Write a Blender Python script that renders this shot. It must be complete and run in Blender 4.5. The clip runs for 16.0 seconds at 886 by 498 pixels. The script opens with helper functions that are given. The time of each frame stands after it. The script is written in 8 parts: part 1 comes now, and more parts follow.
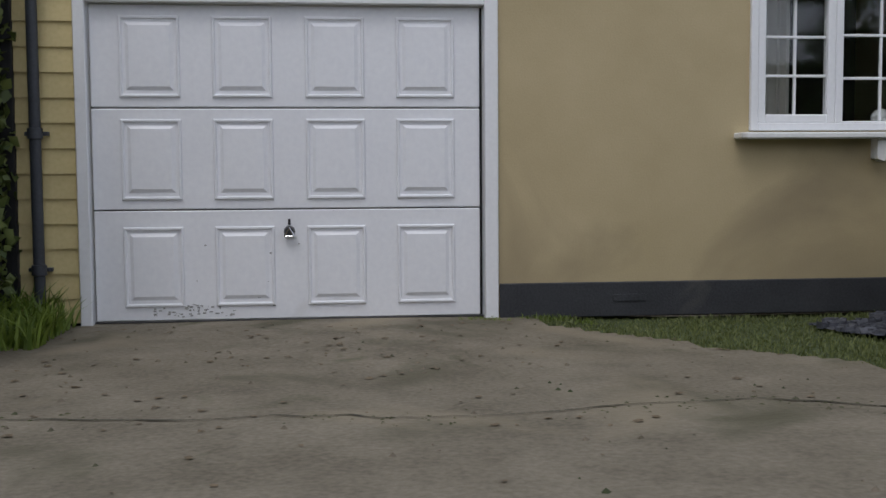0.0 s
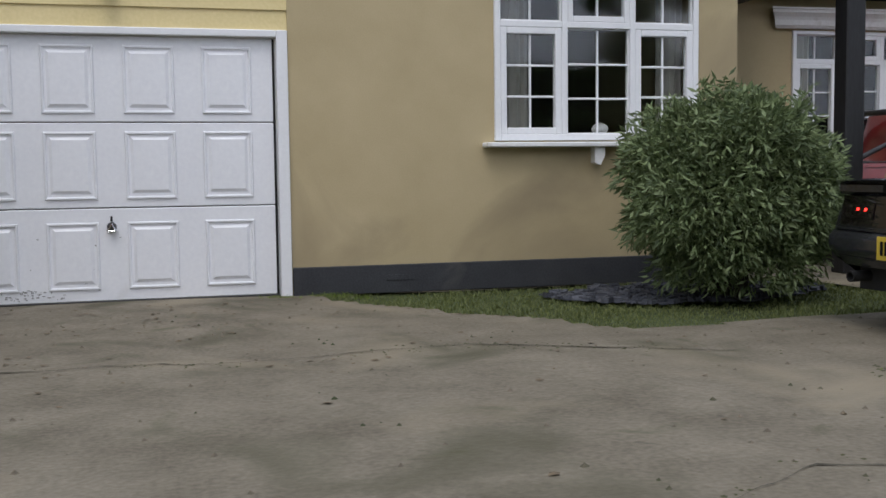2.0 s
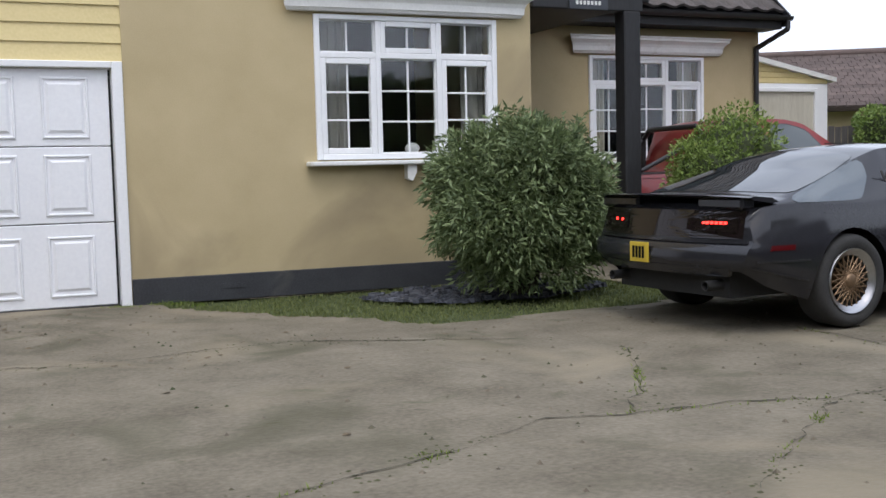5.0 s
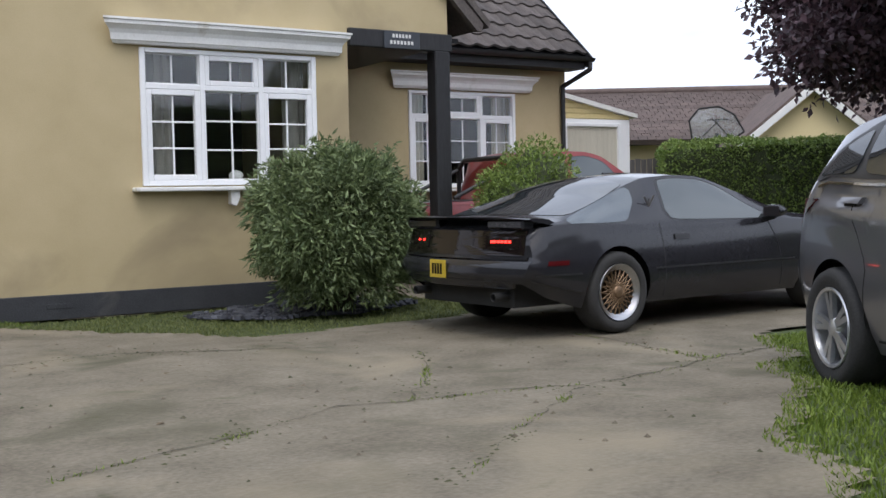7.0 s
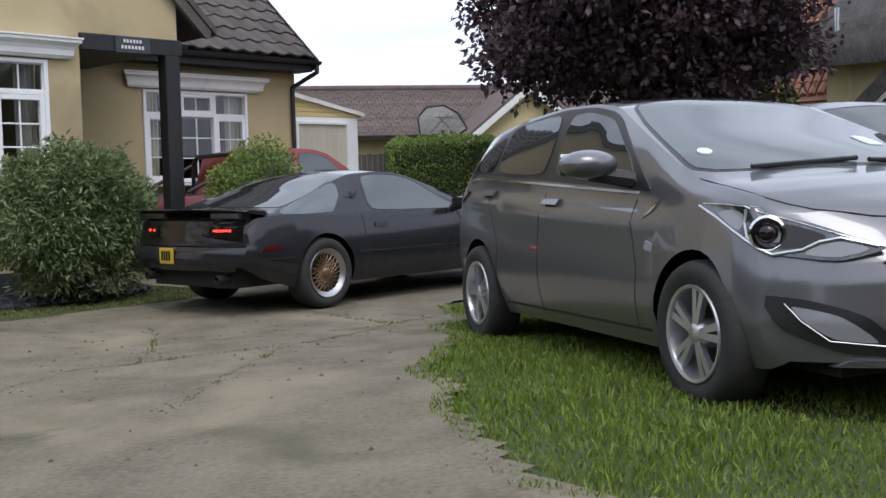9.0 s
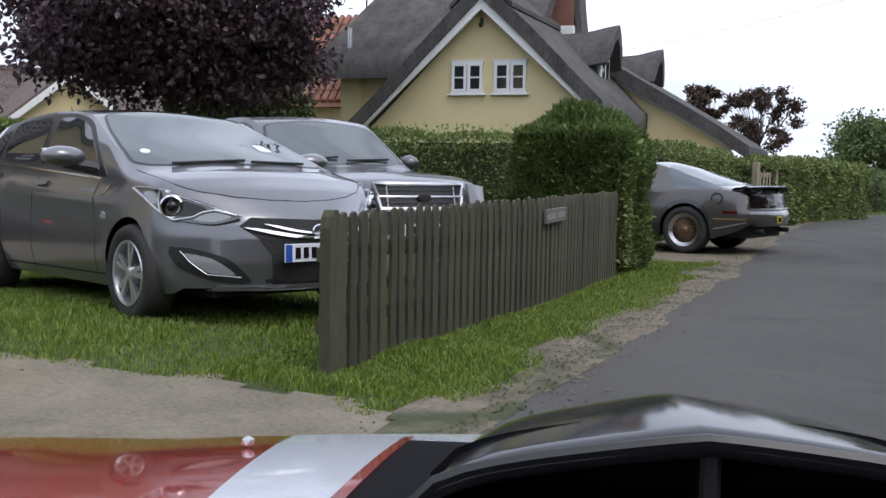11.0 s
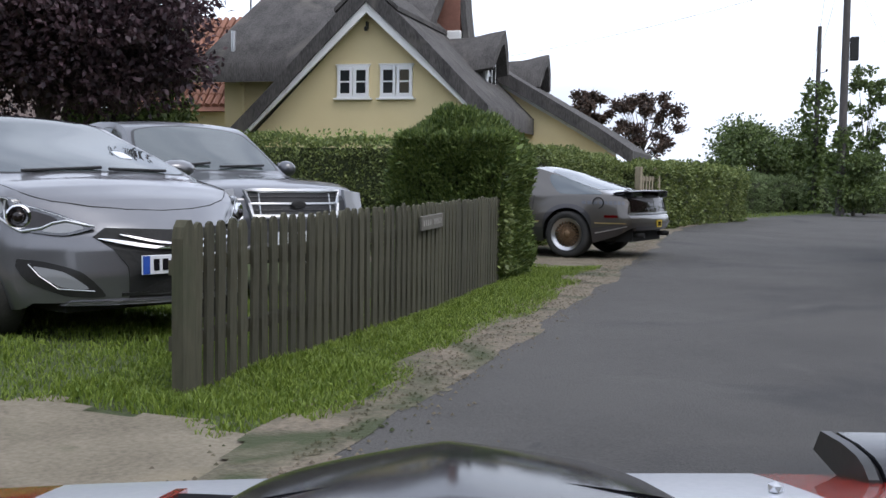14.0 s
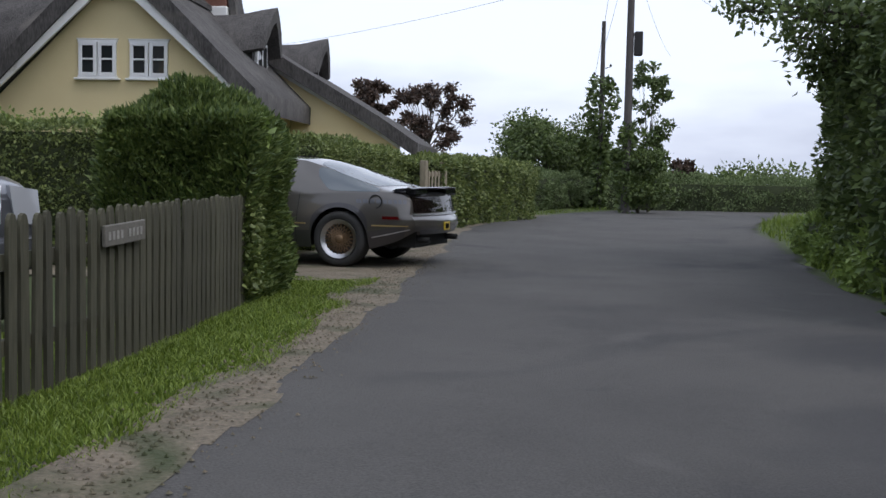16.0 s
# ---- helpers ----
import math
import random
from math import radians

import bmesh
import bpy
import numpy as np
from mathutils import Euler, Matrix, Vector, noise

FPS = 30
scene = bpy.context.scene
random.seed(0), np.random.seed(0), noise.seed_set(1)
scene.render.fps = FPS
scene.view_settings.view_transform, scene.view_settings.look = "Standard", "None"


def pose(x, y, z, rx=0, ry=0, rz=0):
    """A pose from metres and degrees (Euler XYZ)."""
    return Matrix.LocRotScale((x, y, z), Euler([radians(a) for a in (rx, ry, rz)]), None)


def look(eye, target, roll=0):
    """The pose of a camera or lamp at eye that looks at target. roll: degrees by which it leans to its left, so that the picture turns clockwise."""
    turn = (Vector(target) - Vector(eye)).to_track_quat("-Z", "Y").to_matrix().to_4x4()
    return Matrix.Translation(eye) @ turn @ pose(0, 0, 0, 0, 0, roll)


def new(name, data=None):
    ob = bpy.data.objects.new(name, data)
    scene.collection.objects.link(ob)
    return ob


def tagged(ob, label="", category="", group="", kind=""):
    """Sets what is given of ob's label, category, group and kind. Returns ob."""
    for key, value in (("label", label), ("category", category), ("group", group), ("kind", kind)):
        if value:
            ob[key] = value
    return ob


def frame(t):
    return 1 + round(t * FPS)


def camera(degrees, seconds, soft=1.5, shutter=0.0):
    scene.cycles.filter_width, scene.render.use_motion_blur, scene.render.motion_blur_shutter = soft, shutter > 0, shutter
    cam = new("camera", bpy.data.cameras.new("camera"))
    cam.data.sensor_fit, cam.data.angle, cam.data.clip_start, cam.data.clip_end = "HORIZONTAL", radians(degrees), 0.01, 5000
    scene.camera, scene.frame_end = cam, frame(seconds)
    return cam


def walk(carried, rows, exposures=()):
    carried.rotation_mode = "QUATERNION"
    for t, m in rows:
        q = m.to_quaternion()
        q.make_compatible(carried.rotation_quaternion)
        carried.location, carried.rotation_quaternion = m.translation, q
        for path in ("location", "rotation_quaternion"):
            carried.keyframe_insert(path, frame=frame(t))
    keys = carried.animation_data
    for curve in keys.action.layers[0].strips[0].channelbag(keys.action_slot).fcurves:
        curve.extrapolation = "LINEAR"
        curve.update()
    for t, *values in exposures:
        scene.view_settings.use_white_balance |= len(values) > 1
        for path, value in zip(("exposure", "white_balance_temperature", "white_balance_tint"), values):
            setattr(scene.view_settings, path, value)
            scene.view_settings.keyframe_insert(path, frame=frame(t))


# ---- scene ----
cam = camera(45.3, 16.0, soft=1.5)
# seconds, place, heading (degrees clockwise from +y), pitch, roll
PATH = [
    (0, 1.488, -6.734, 0.909, 5.84, -3.86, 0.38),
    (0.5, 1.521, -7.174, 0.913, 8.07, -3.94, 0.56),
    (1, 1.512, -7.586, 0.846, 10.58, -3.44, 0.70),
    (1.5, 1.506, -7.922, 0.896, 13.21, -3.83, 0.75),
    (2, 1.559, -8.243, 0.984, 14.88, -4.36, 0.67),
    (2.5, 1.520, -8.468, 1.075, 17.07, -4.89, 0.58),
    (3, 1.488, -8.662, 1.124, 18.60, -5.10, 0.63),
    (3.5, 1.473, -8.851, 1.158, 20.12, -5.12, 0.62),
    (6, 1.365, -9.550, 1.042, 26.64, -3.28, 1.54),
    (6.5, 1.329, -9.777, 1.048, 29.27, -2.84, 1.33),
    (7, 1.276, -10.000, 1.042, 31.94, -2.81, 1.13),
    (7.5, 1.188, -10.250, 1.053, 34.64, -2.75, 0.93),
    (8, 1.062, -10.568, 1.062, 38.22, -2.63, 0.72),
    (8.5, 0.962, -10.800, 1.067, 41.28, -2.82, 0.51),
    (9, 0.735, -11.182, 1.055, 45.28, -3.53, 1.47),
    (9.5, 0.498, -11.635, 1.051, 50.91, -4.05, 2.01),
    (10, 0.097, -12.221, 1.045, 58.64, -4.64, 0.06),
    (12.2, -1.478, -13.392, 1.087, 71.98, -3.53, 0.06),
    (12.5, -1.478, -13.392, 1.087, 71.98, -3.53, 0.06),
    (13, -1.470, -13.390, 1.087, 71.97, -3.46, -0.03),
    (13.5, -1.161, -13.286, 1.083, 72.38, -3.53, -0.34),
    (14, -0.635, -13.156, 1.079, 74.38, -3.76, -0.84),
    (14.5, 0.027, -13.035, 1.060, 77.14, -3.85, -1.00),
    (15, 0.799, -12.948, 1.066, 80.42, -3.97, -1.03),
    (15.5, 1.450, -12.946, 1.069, 83.34, -3.98, -1.24),
    (16, 1.797, -12.966, 1.079, 85.77, -3.84, -1.23),
]


def car_eye(x, y, z, yaw, pitch, roll):
    return Matrix.Translation((x, y, z)) @ pose(0, 0, 0, 0, 0, -yaw) @ pose(0, 0, 0, 90 + pitch) @ pose(0, 0, 0, 0, 0, -roll)


walk(cam, [(row[0], car_eye(*row[1:])) for row in PATH], [(t, stops, 6140, 11.6) for t, stops in ((0, -0.62), (1.0, -0.52), (2.0, -0.25), (3.5, 0.1), (6.5, 0.18), (8.5, 0.05), (10.0, 0.05), (12.5, 0.22), (14.5, 0.1), (16.0, -0.2))])

# ---- daylight under a bright overcast sky ----
world = bpy.data.worlds.new("overcast")
scene.world = world
world.use_nodes = True
wn, wl = world.node_tree.nodes, world.node_tree.links
sky = wn.new("ShaderNodeTexSky")
sky.sky_type, sky.sun_disc = "NISHITA", False
sky.sun_elevation, sky.sun_rotation = radians(50), radians(200)
sky.air_density, sky.dust_density, sky.ozone_density = 1.0, 6.0, 1.0
whiten = wn.new("ShaderNodeMix")
whiten.data_type = "RGBA"
whiten.inputs[0].default_value = 0.72
wl.new(sky.outputs[0], whiten.inputs[6])
# soft grey undersides of the cloud layer
way = wn.new("ShaderNodeTexCoord")
squash = wn.new("ShaderNodeMapping")
squash.inputs["Scale"].default_value = (1.6, 1.6, 6.0)
cloud = wn.new("ShaderNodeTexNoise")
cloud.inputs["Scale"].default_value, cloud.inputs["Detail"].default_value = 1.7, 5
shade = wn.new("ShaderNodeValToRGB")
shade.color_ramp.elements[0].position, shade.color_ramp.elements[1].position = 0.42, 0.64
shade.color_ramp.elements[0].color, shade.color_ramp.elements[1].color = (0.95, 1.0, 1.1, 1), (0.66, 0.70, 0.81, 1)
wl.new(way.outputs["Generated"], squash.inputs["Vector"])
wl.new(squash.outputs[0], cloud.inputs["Vector"])
wl.new(cloud.outputs[0], shade.inputs[0])
bright = wn.new("ShaderNodeVectorMath")
bright.operation = "SCALE"
bright.inputs["Scale"].default_value = 14.4
wl.new(shade.outputs[0], bright.inputs[0])
wl.new(bright.outputs[0], whiten.inputs[7])
wl.new(whiten.outputs[2], wn["Background"].inputs[0])
wn["Background"].inputs[1].default_value = 0.11
sun_lamp = bpy.data.lights.new("sun", "SUN")
sun_lamp.energy, sun_lamp.angle, sun_lamp.color = 1.1, radians(25), (1.0, 0.96, 0.9)
sun = new("sun", sun_lamp)
sun.matrix_world = look((0, 0, 30), (8, 14, 0))

# ---- materials ----


def surface(name, low, high, scale=3.0, rough=0.7, bump=0.0, fine=60.0, metal=0.0, mottle=0.5, coat=0.0, stretch=(1, 1, 1), spec=0.5, stains=None, vary=0.0, patches=()):
    """A procedural surface: a broad mottle between two colours, fine grain over it, relief, and stains of a third colour."""
    m = bpy.data.materials.new(name)
    m.use_nodes = True
    n, l = m.node_tree.nodes, m.node_tree.links
    b = n["Principled BSDF"]
    co = n.new("ShaderNodeTexCoord")
    mp = n.new("ShaderNodeMapping")
    mp.inputs["Scale"].default_value = stretch
    l.new(co.outputs["Object"], mp.inputs["Vector"])
    big = n.new("ShaderNodeTexNoise")
    big.inputs["Scale"].default_value, big.inputs["Detail"].default_value, big.inputs["Roughness"].default_value = scale, 6, 0.6
    small = n.new("ShaderNodeTexNoise")
    small.inputs["Scale"].default_value, small.inputs["Detail"].default_value = fine, 3
    l.new(mp.outputs[0], big.inputs["Vector"])
    l.new(mp.outputs[0], small.inputs["Vector"])
    add = n.new("ShaderNodeMath")
    add.operation = "MULTIPLY_ADD"
    l.new(small.outputs[0], add.inputs[0])
    add.inputs[1].default_value = 1 - mottle
    mul = n.new("ShaderNodeMath")
    mul.operation = "MULTIPLY"
    mul.inputs[1].default_value = mottle
    l.new(big.outputs[0], mul.inputs[0])
    l.new(mul.outputs[0], add.inputs[2])
    ramp = n.new("ShaderNodeValToRGB")
    ramp.color_ramp.elements[0].position, ramp.color_ramp.elements[1].position = 0.34, 0.66
    ramp.color_ramp.elements[0].color, ramp.color_ramp.elements[1].color = (*low, 1), (*high, 1)
    l.new(add.outputs[0], ramp.inputs[0])
    out = ramp.outputs[0]
    for colour, size, amount in ([stains] if stains else []) + list(patches):
        st = n.new("ShaderNodeTexNoise")
        st.inputs["Scale"].default_value, st.inputs["Detail"].default_value, st.inputs["Distortion"].default_value = size, 8, 0.6
        l.new(co.outputs["Object"], st.inputs["Vector"])
        sr = n.new("ShaderNodeValToRGB")
        sr.color_ramp.elements[0].position, sr.color_ramp.elements[1].position = 1 - amount, min(1.0, 1.16 - amount)
        l.new(st.outputs[0], sr.inputs[0])
        mx = n.new("ShaderNodeMix")
        mx.data_type = "RGBA"
        l.new(sr.outputs[0], mx.inputs[0])
        l.new(out, mx.inputs[6])
        mx.inputs[7].default_value = (*colour, 1)
        out = mx.outputs[2]
    if vary:
        oi = n.new("ShaderNodeObjectInfo")
        hs = n.new("ShaderNodeHueSaturation")
        mr = n.new("ShaderNodeMapRange")
        mr.inputs[3].default_value, mr.inputs[4].default_value = 1 - vary, 1 + vary
        l.new(oi.outputs["Random"], mr.inputs[0])
        l.new(mr.outputs[0], hs.inputs["Value"])
        l.new(out, hs.inputs["Color"])
        out = hs.outputs[0]
    l.new(out, b.inputs["Base Color"])
    b.inputs["Roughness"].default_value, b.inputs["Metallic"].default_value = rough, metal
    b.inputs["Coat Weight"].default_value, b.inputs["Coat Roughness"].default_value = coat, 0.04
    b.inputs["Specular IOR Level"].default_value = spec
    if bump:
        bp = n.new("ShaderNodeBump")
        bp.inputs["Strength"].default_value, bp.inputs["Distance"].default_value = bump, 0.02
        l.new(add.outputs[0], bp.inputs["Height"])
        l.new(bp.outputs[0], b.inputs["Normal"])
    return m


def foliage(name, low, high, rough=0.55):
    """Leaves: each leaf has its own shade, and lets some light through."""
    m = bpy.data.materials.new(name)
    m.use_nodes = True
    n, l = m.node_tree.nodes, m.node_tree.links
    b = n["Principled BSDF"]
    g = n.new("ShaderNodeNewGeometry")
    ramp = n.new("ShaderNodeValToRGB")
    ramp.color_ramp.elements[0].color, ramp.color_ramp.elements[1].color = (*low, 1), (*high, 1)
    l.new(g.outputs["Random Per Island"], ramp.inputs[0])
    l.new(ramp.outputs[0], b.inputs["Base Color"])
    b.inputs["Roughness"].default_value = rough
    tr = n.new("ShaderNodeBsdfTranslucent")
    l.new(ramp.outputs[0], tr.inputs[0])
    mix = n.new("ShaderNodeMixShader")
    mix.inputs[0].default_value = 0.25
    l.new(b.outputs[0], mix.inputs[1])
    l.new(tr.outputs[0], mix.inputs[2])
    l.new(mix.outputs[0], n["Material Output"].inputs[0])
    return m


def glazing(name, tint=(0.9, 0.95, 0.93), clear=0.0, ior=1.5):
    m = bpy.data.materials.new(name)
    m.use_nodes = True
    b = m.node_tree.nodes["Principled BSDF"]
    b.inputs["Base Color"].default_value = (*tint, 1)
    b.inputs["Roughness"].default_value = 0.02
    b.inputs["Transmission Weight"].default_value = clear
    b.inputs["IOR"].default_value = ior
    return m


def glow(name, colour, strength):
    m = bpy.data.materials.new(name)
    m.use_nodes = True
    b = m.node_tree.nodes["Principled BSDF"]
    b.inputs["Base Color"].default_value = (*colour, 1)
    b.inputs["Emission Color"].default_value = (*colour, 1)
    b.inputs["Emission Strength"].default_value = strength
    return m


RENDER_CREAM = surface("cream_render", (0.42, 0.342, 0.192), (0.50, 0.412, 0.245), 1.1, 0.9, 0.25, 90, mottle=0.75, stains=((0.32, 0.26, 0.155), 0.7, 0.44))
RENDER_YELLOW = surface("pale_yellow_render", (0.66, 0.55, 0.31), (0.74, 0.63, 0.37), 0.8, 0.9, 0.1, 60)
BOARD_YELLOW = surface("yellow_boards", (0.62, 0.51, 0.24), (0.70, 0.58, 0.30), 2, 0.6, 0.08, 40, vary=0.06)
PLINTH = surface("dark_grey_plinth", (0.022, 0.024, 0.028), (0.045, 0.047, 0.052), 4, 0.8, 0.3, 70, stains=((0.10, 0.095, 0.085), 2.2, 0.36))
WHITE_PAINT = surface("white_door_paint", (0.77, 0.78, 0.81), (0.84, 0.85, 0.87), 1.5, 0.42, 0.02, 30, stains=((0.58, 0.56, 0.52), 1.3, 0.28))
SCUFF = surface("grey_scuff", (0.20, 0.20, 0.19), (0.46, 0.46, 0.45), 12, 0.8)
UPVC = surface("white_plastic_frame", (0.78, 0.79, 0.80), (0.84, 0.85, 0.86), 2, 0.35, 0.0, 40)
OLD_WHITE = surface("weathered_white_moulding", (0.70, 0.70, 0.68), (0.82, 0.82, 0.80), 3, 0.6, 0.1, 50, stains=((0.42, 0.38, 0.31), 3.5, 0.36))
BLACK_WOOD = surface("black_stained_wood", (0.008, 0.008, 0.009), (0.02, 0.02, 0.022), 4, 0.6, 0.3, 40, stretch=(1, 1, 0.2))
BLACK_PLASTIC = surface("black_plastic", (0.016, 0.016, 0.017), (0.026, 0.026, 0.028), 6, 0.4, 0.02)
PIPE_GREY = surface("dark_grey_drainpipe", (0.035, 0.04, 0.05), (0.06, 0.065, 0.075), 3, 0.5, 0.02)
TILE_BROWN = surface("brown_concrete_tile", (0.058, 0.050, 0.047), (0.118, 0.100, 0.091), 3, 0.9, 0.4, 30, vary=0.25, stains=((0.16, 0.15, 0.11), 2.5, 0.36))
TILE_OLD = surface("old_brown_tile", (0.072, 0.054, 0.048), (0.128, 0.094, 0.082), 3, 0.9, 0.4, 30, vary=0.2, stains=((0.15, 0.13, 0.105), 2.5, 0.36))
TILE_RED = surface("orange_clay_pantile", (0.19, 0.088, 0.060), (0.29, 0.140, 0.095), 3, 0.85, 0.2, 30, vary=0.2)
THATCH = surface("grey_thatch", (0.030, 0.028, 0.028), (0.110, 0.103, 0.098), 2.4, 0.95, 1.0, 34, stretch=(1, 1, 0.25), stains=((0.130, 0.120, 0.106), 0.9, 0.40))
BRICK_RED = surface("red_brick_chimney", (0.15, 0.070, 0.050), (0.23, 0.105, 0.075), 8, 0.9, 0.3, 40)
CONCRETE = surface("worn_concrete", (0.100, 0.084, 0.056), (0.215, 0.188, 0.138), 2.2, 0.92, 0.7, 40, mottle=0.60, stains=((0.085, 0.077, 0.045), 1.3, 0.44), patches=[((0.235, 0.2, 0.137), 0.9, 0.43), ((0.060, 0.062, 0.024), 2.6, 0.36), ((0.050, 0.042, 0.028), 6.0, 0.32)])
ASPHALT = surface("grey_asphalt", (0.043, 0.041, 0.039), (0.088, 0.084, 0.079), 0.7, 0.92, 0.7, 90, mottle=0.42, stains=((0.030, 0.030, 0.032), 0.4, 0.46), patches=[((0.105, 0.100, 0.094), 0.8, 0.36), ((0.028, 0.028, 0.030), 3.5, 0.33)])
GRIT = surface("sandy_grit", (0.080, 0.068, 0.048), (0.215, 0.178, 0.130), 3.5, 0.95, 0.9, 40, stains=((0.045, 0.055, 0.022), 1.6, 0.50))
LITTER = surface("dry_leaf_bits", (0.060, 0.045, 0.027), (0.20, 0.150, 0.090), 40, 0.9)
DIRT = surface("dark_damp_dirt", (0.030, 0.028, 0.016), (0.060, 0.052, 0.032), 4, 0.95, 0.4, 40)
MOSS = surface("dull_moss", (0.050, 0.055, 0.022), (0.10, 0.098, 0.048), 5, 0.95, 0.3, 50)
SOIL = surface("grass_and_soil", (0.035, 0.045, 0.016), (0.075, 0.10, 0.03), 1.6, 0.95, 0.6, 40)
SLATE_CHIP = surface("slate_chippings", (0.03, 0.033, 0.042), (0.10, 0.105, 0.125), 5, 0.7, 0.2, 30)
GRASS = foliage("grass_blades", (0.086, 0.140, 0.013), (0.228, 0.302, 0.046))
# duller, greyer green than the other grass
GRASS_THIN = foliage("thin_muted_grass", (0.090, 0.112, 0.032), (0.200, 0.228, 0.076))
LEAF_BUDDLEIA = foliage("grey_green_leaves", (0.060, 0.092, 0.032), (0.25, 0.315, 0.14))
LEAF_HEDGE = foliage("hedge_leaves", (0.070, 0.103, 0.026), (0.225, 0.270, 0.080))
LEAF_BRIGHT = foliage("bright_green_leaves", (0.095, 0.150, 0.028), (0.275, 0.365, 0.085))
LEAF_YEW = foliage("dark_conifer_sprays", (0.038, 0.073, 0.016), (0.170, 0.222, 0.056))
LEAF_PURPLE = foliage("purple_leaves", (0.026, 0.016, 0.022), (0.108, 0.062, 0.074))
LEAF_TREE = foliage("tree_leaves", (0.040, 0.068, 0.018), (0.145, 0.195, 0.055))
# distance haze is mixed into this leaf colour as a paler green
LEAF_FAR = foliage("hazed_hedgerow_leaves", (0.085, 0.120, 0.048), (0.175, 0.225, 0.092), 0.8)
LEAF_RUSSET = foliage("russet_leaves", (0.030, 0.022, 0.018), (0.125, 0.078, 0.055))
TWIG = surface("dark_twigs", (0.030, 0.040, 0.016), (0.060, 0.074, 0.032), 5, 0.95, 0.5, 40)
BARK = surface("bark", (0.03, 0.026, 0.02), (0.08, 0.07, 0.055), 5, 0.95, 0.8, 30, stretch=(1, 1, 0.3))
FENCE_WOOD = surface("weathered_fence_wood", (0.040, 0.039, 0.024), (0.084, 0.080, 0.051), 4, 0.9, 0.4, 40, stretch=(1, 1, 0.15), vary=0.22, stains=((0.040, 0.050, 0.024), 2.0, 0.42))
GATE_WOOD = surface("pale_gate_wood", (0.20, 0.17, 0.12), (0.32, 0.28, 0.20), 4, 0.85, 0.3, 40, stretch=(1, 1, 0.2))
POLE_WOOD = surface("old_pole_wood", (0.05, 0.045, 0.045), (0.11, 0.10, 0.095), 3, 0.9, 0.4, 30, stretch=(1, 1, 0.1))
PAINT_GREY = surface("grey_metallic_paint", (0.142, 0.143, 0.154), (0.160, 0.161, 0.173), 200, 0.30, 0.0, 400, metal=0.55, coat=1.0)
PAINT_SILVER = surface("grey_blue_metallic_paint", (0.088, 0.090, 0.101), (0.102, 0.104, 0.116), 200, 0.28, 0.0, 400, metal=0.5, coat=0.8)
PAINT_BLACK = surface("black_gloss_paint", (0.017, 0.017, 0.020), (0.023, 0.023, 0.027), 20, 0.12, 0.0, 100, spec=0.5)
PAINT_TAUPE = surface("brown_grey_metallic_paint", (0.092, 0.084, 0.076), (0.108, 0.098, 0.089), 200, 0.3, 0.0, 400, metal=0.5, coat=1.0)
PAINT_TAUPE_DARK = surface("dark_grey_lower_paint", (0.055, 0.052, 0.058), (0.07, 0.066, 0.072), 100, 0.35, 0.0, 400, metal=0.4, coat=0.8)
PAINT_RED = surface("red_gloss_paint", (0.35, 0.019, 0.008), (0.43, 0.028, 0.012), 3, 0.25, 0.0, 100, coat=1.0)
PAINT_DULL_RED = surface("dull_red_paint", (0.19, 0.018, 0.018), (0.25, 0.026, 0.024), 3, 0.35, 0.0, 60, coat=0.6)
DECAL_WHITE = surface("white_bonnet_decal", (0.66, 0.69, 0.76), (0.74, 0.77, 0.83), 3, 0.25, 0.0, 80, coat=0.7)
DECAL_BLACK = surface("black_bonnet_decal", (0.008, 0.008, 0.009), (0.012, 0.012, 0.014), 8, 0.75, 0.0, 80, spec=0.03)
GOLD_PAINT = surface("gold_decal", (0.34, 0.25, 0.11), (0.42, 0.31, 0.14), 8, 0.4, 0.0, 80, metal=0.3)
CHROME = surface("chrome", (0.72, 0.72, 0.74), (0.80, 0.80, 0.82), 10, 0.12, 0.0, 50, metal=1.0)
ALLOY = surface("silver_alloy", (0.52, 0.53, 0.55), (0.62, 0.63, 0.65), 20, 0.3, 0.0, 100, metal=0.8)
BRONZE = surface("bronze_mesh_wheel", (0.16, 0.105, 0.06), (0.26, 0.17, 0.10), 20, 0.45, 0.0, 80, metal=0.6)
TYRE = surface("tyre_rubber", (0.020, 0.020, 0.020), (0.040, 0.039, 0.037), 8, 0.85, 0.2, 90)
DARK_METAL = surface("dark_underbody", (0.012, 0.012, 0.012), (0.022, 0.022, 0.022), 6, 0.8)
AUTO_GLASS = glazing("tinted_car_glass", (0.024, 0.028, 0.030), ior=1.72)
SCREEN_GLASS = glazing("windscreen_glass", (0.040, 0.052, 0.052), ior=1.95)
HEADLAMP = surface("faceted_lamp_interior", (0.045, 0.047, 0.052), (0.13, 0.135, 0.145), 26, 0.14, 0.0, 60, metal=0.6, mottle=0.6, coat=1.0)
HATCH_GLASS = glazing("pale_reflecting_hatch_glass", (0.045, 0.062, 0.072), ior=2.1)
WINDOW_GLASS = glazing("window_pane_glass", (0.95, 0.98, 0.97), 1.0)
LAMP_CLEAR = glazing("clear_lamp_lens", (0.30, 0.31, 0.33), 0.0)
LAMP_RED = glazing("red_lamp_lens", (0.075, 0.004, 0.005), 0.0)
POLISHED = surface("polished_wheel_lip", (0.42, 0.42, 0.43), (0.52, 0.52, 0.53), 10, 0.32, 0.0, 50, metal=1.0)
LAMP_DARK = glazing("smoked_lamp_lens", (0.012, 0.008, 0.008), 0.0)
LIT_RED = glow("lit_tail_bulb", (1.0, 0.03, 0.02), 4.5)
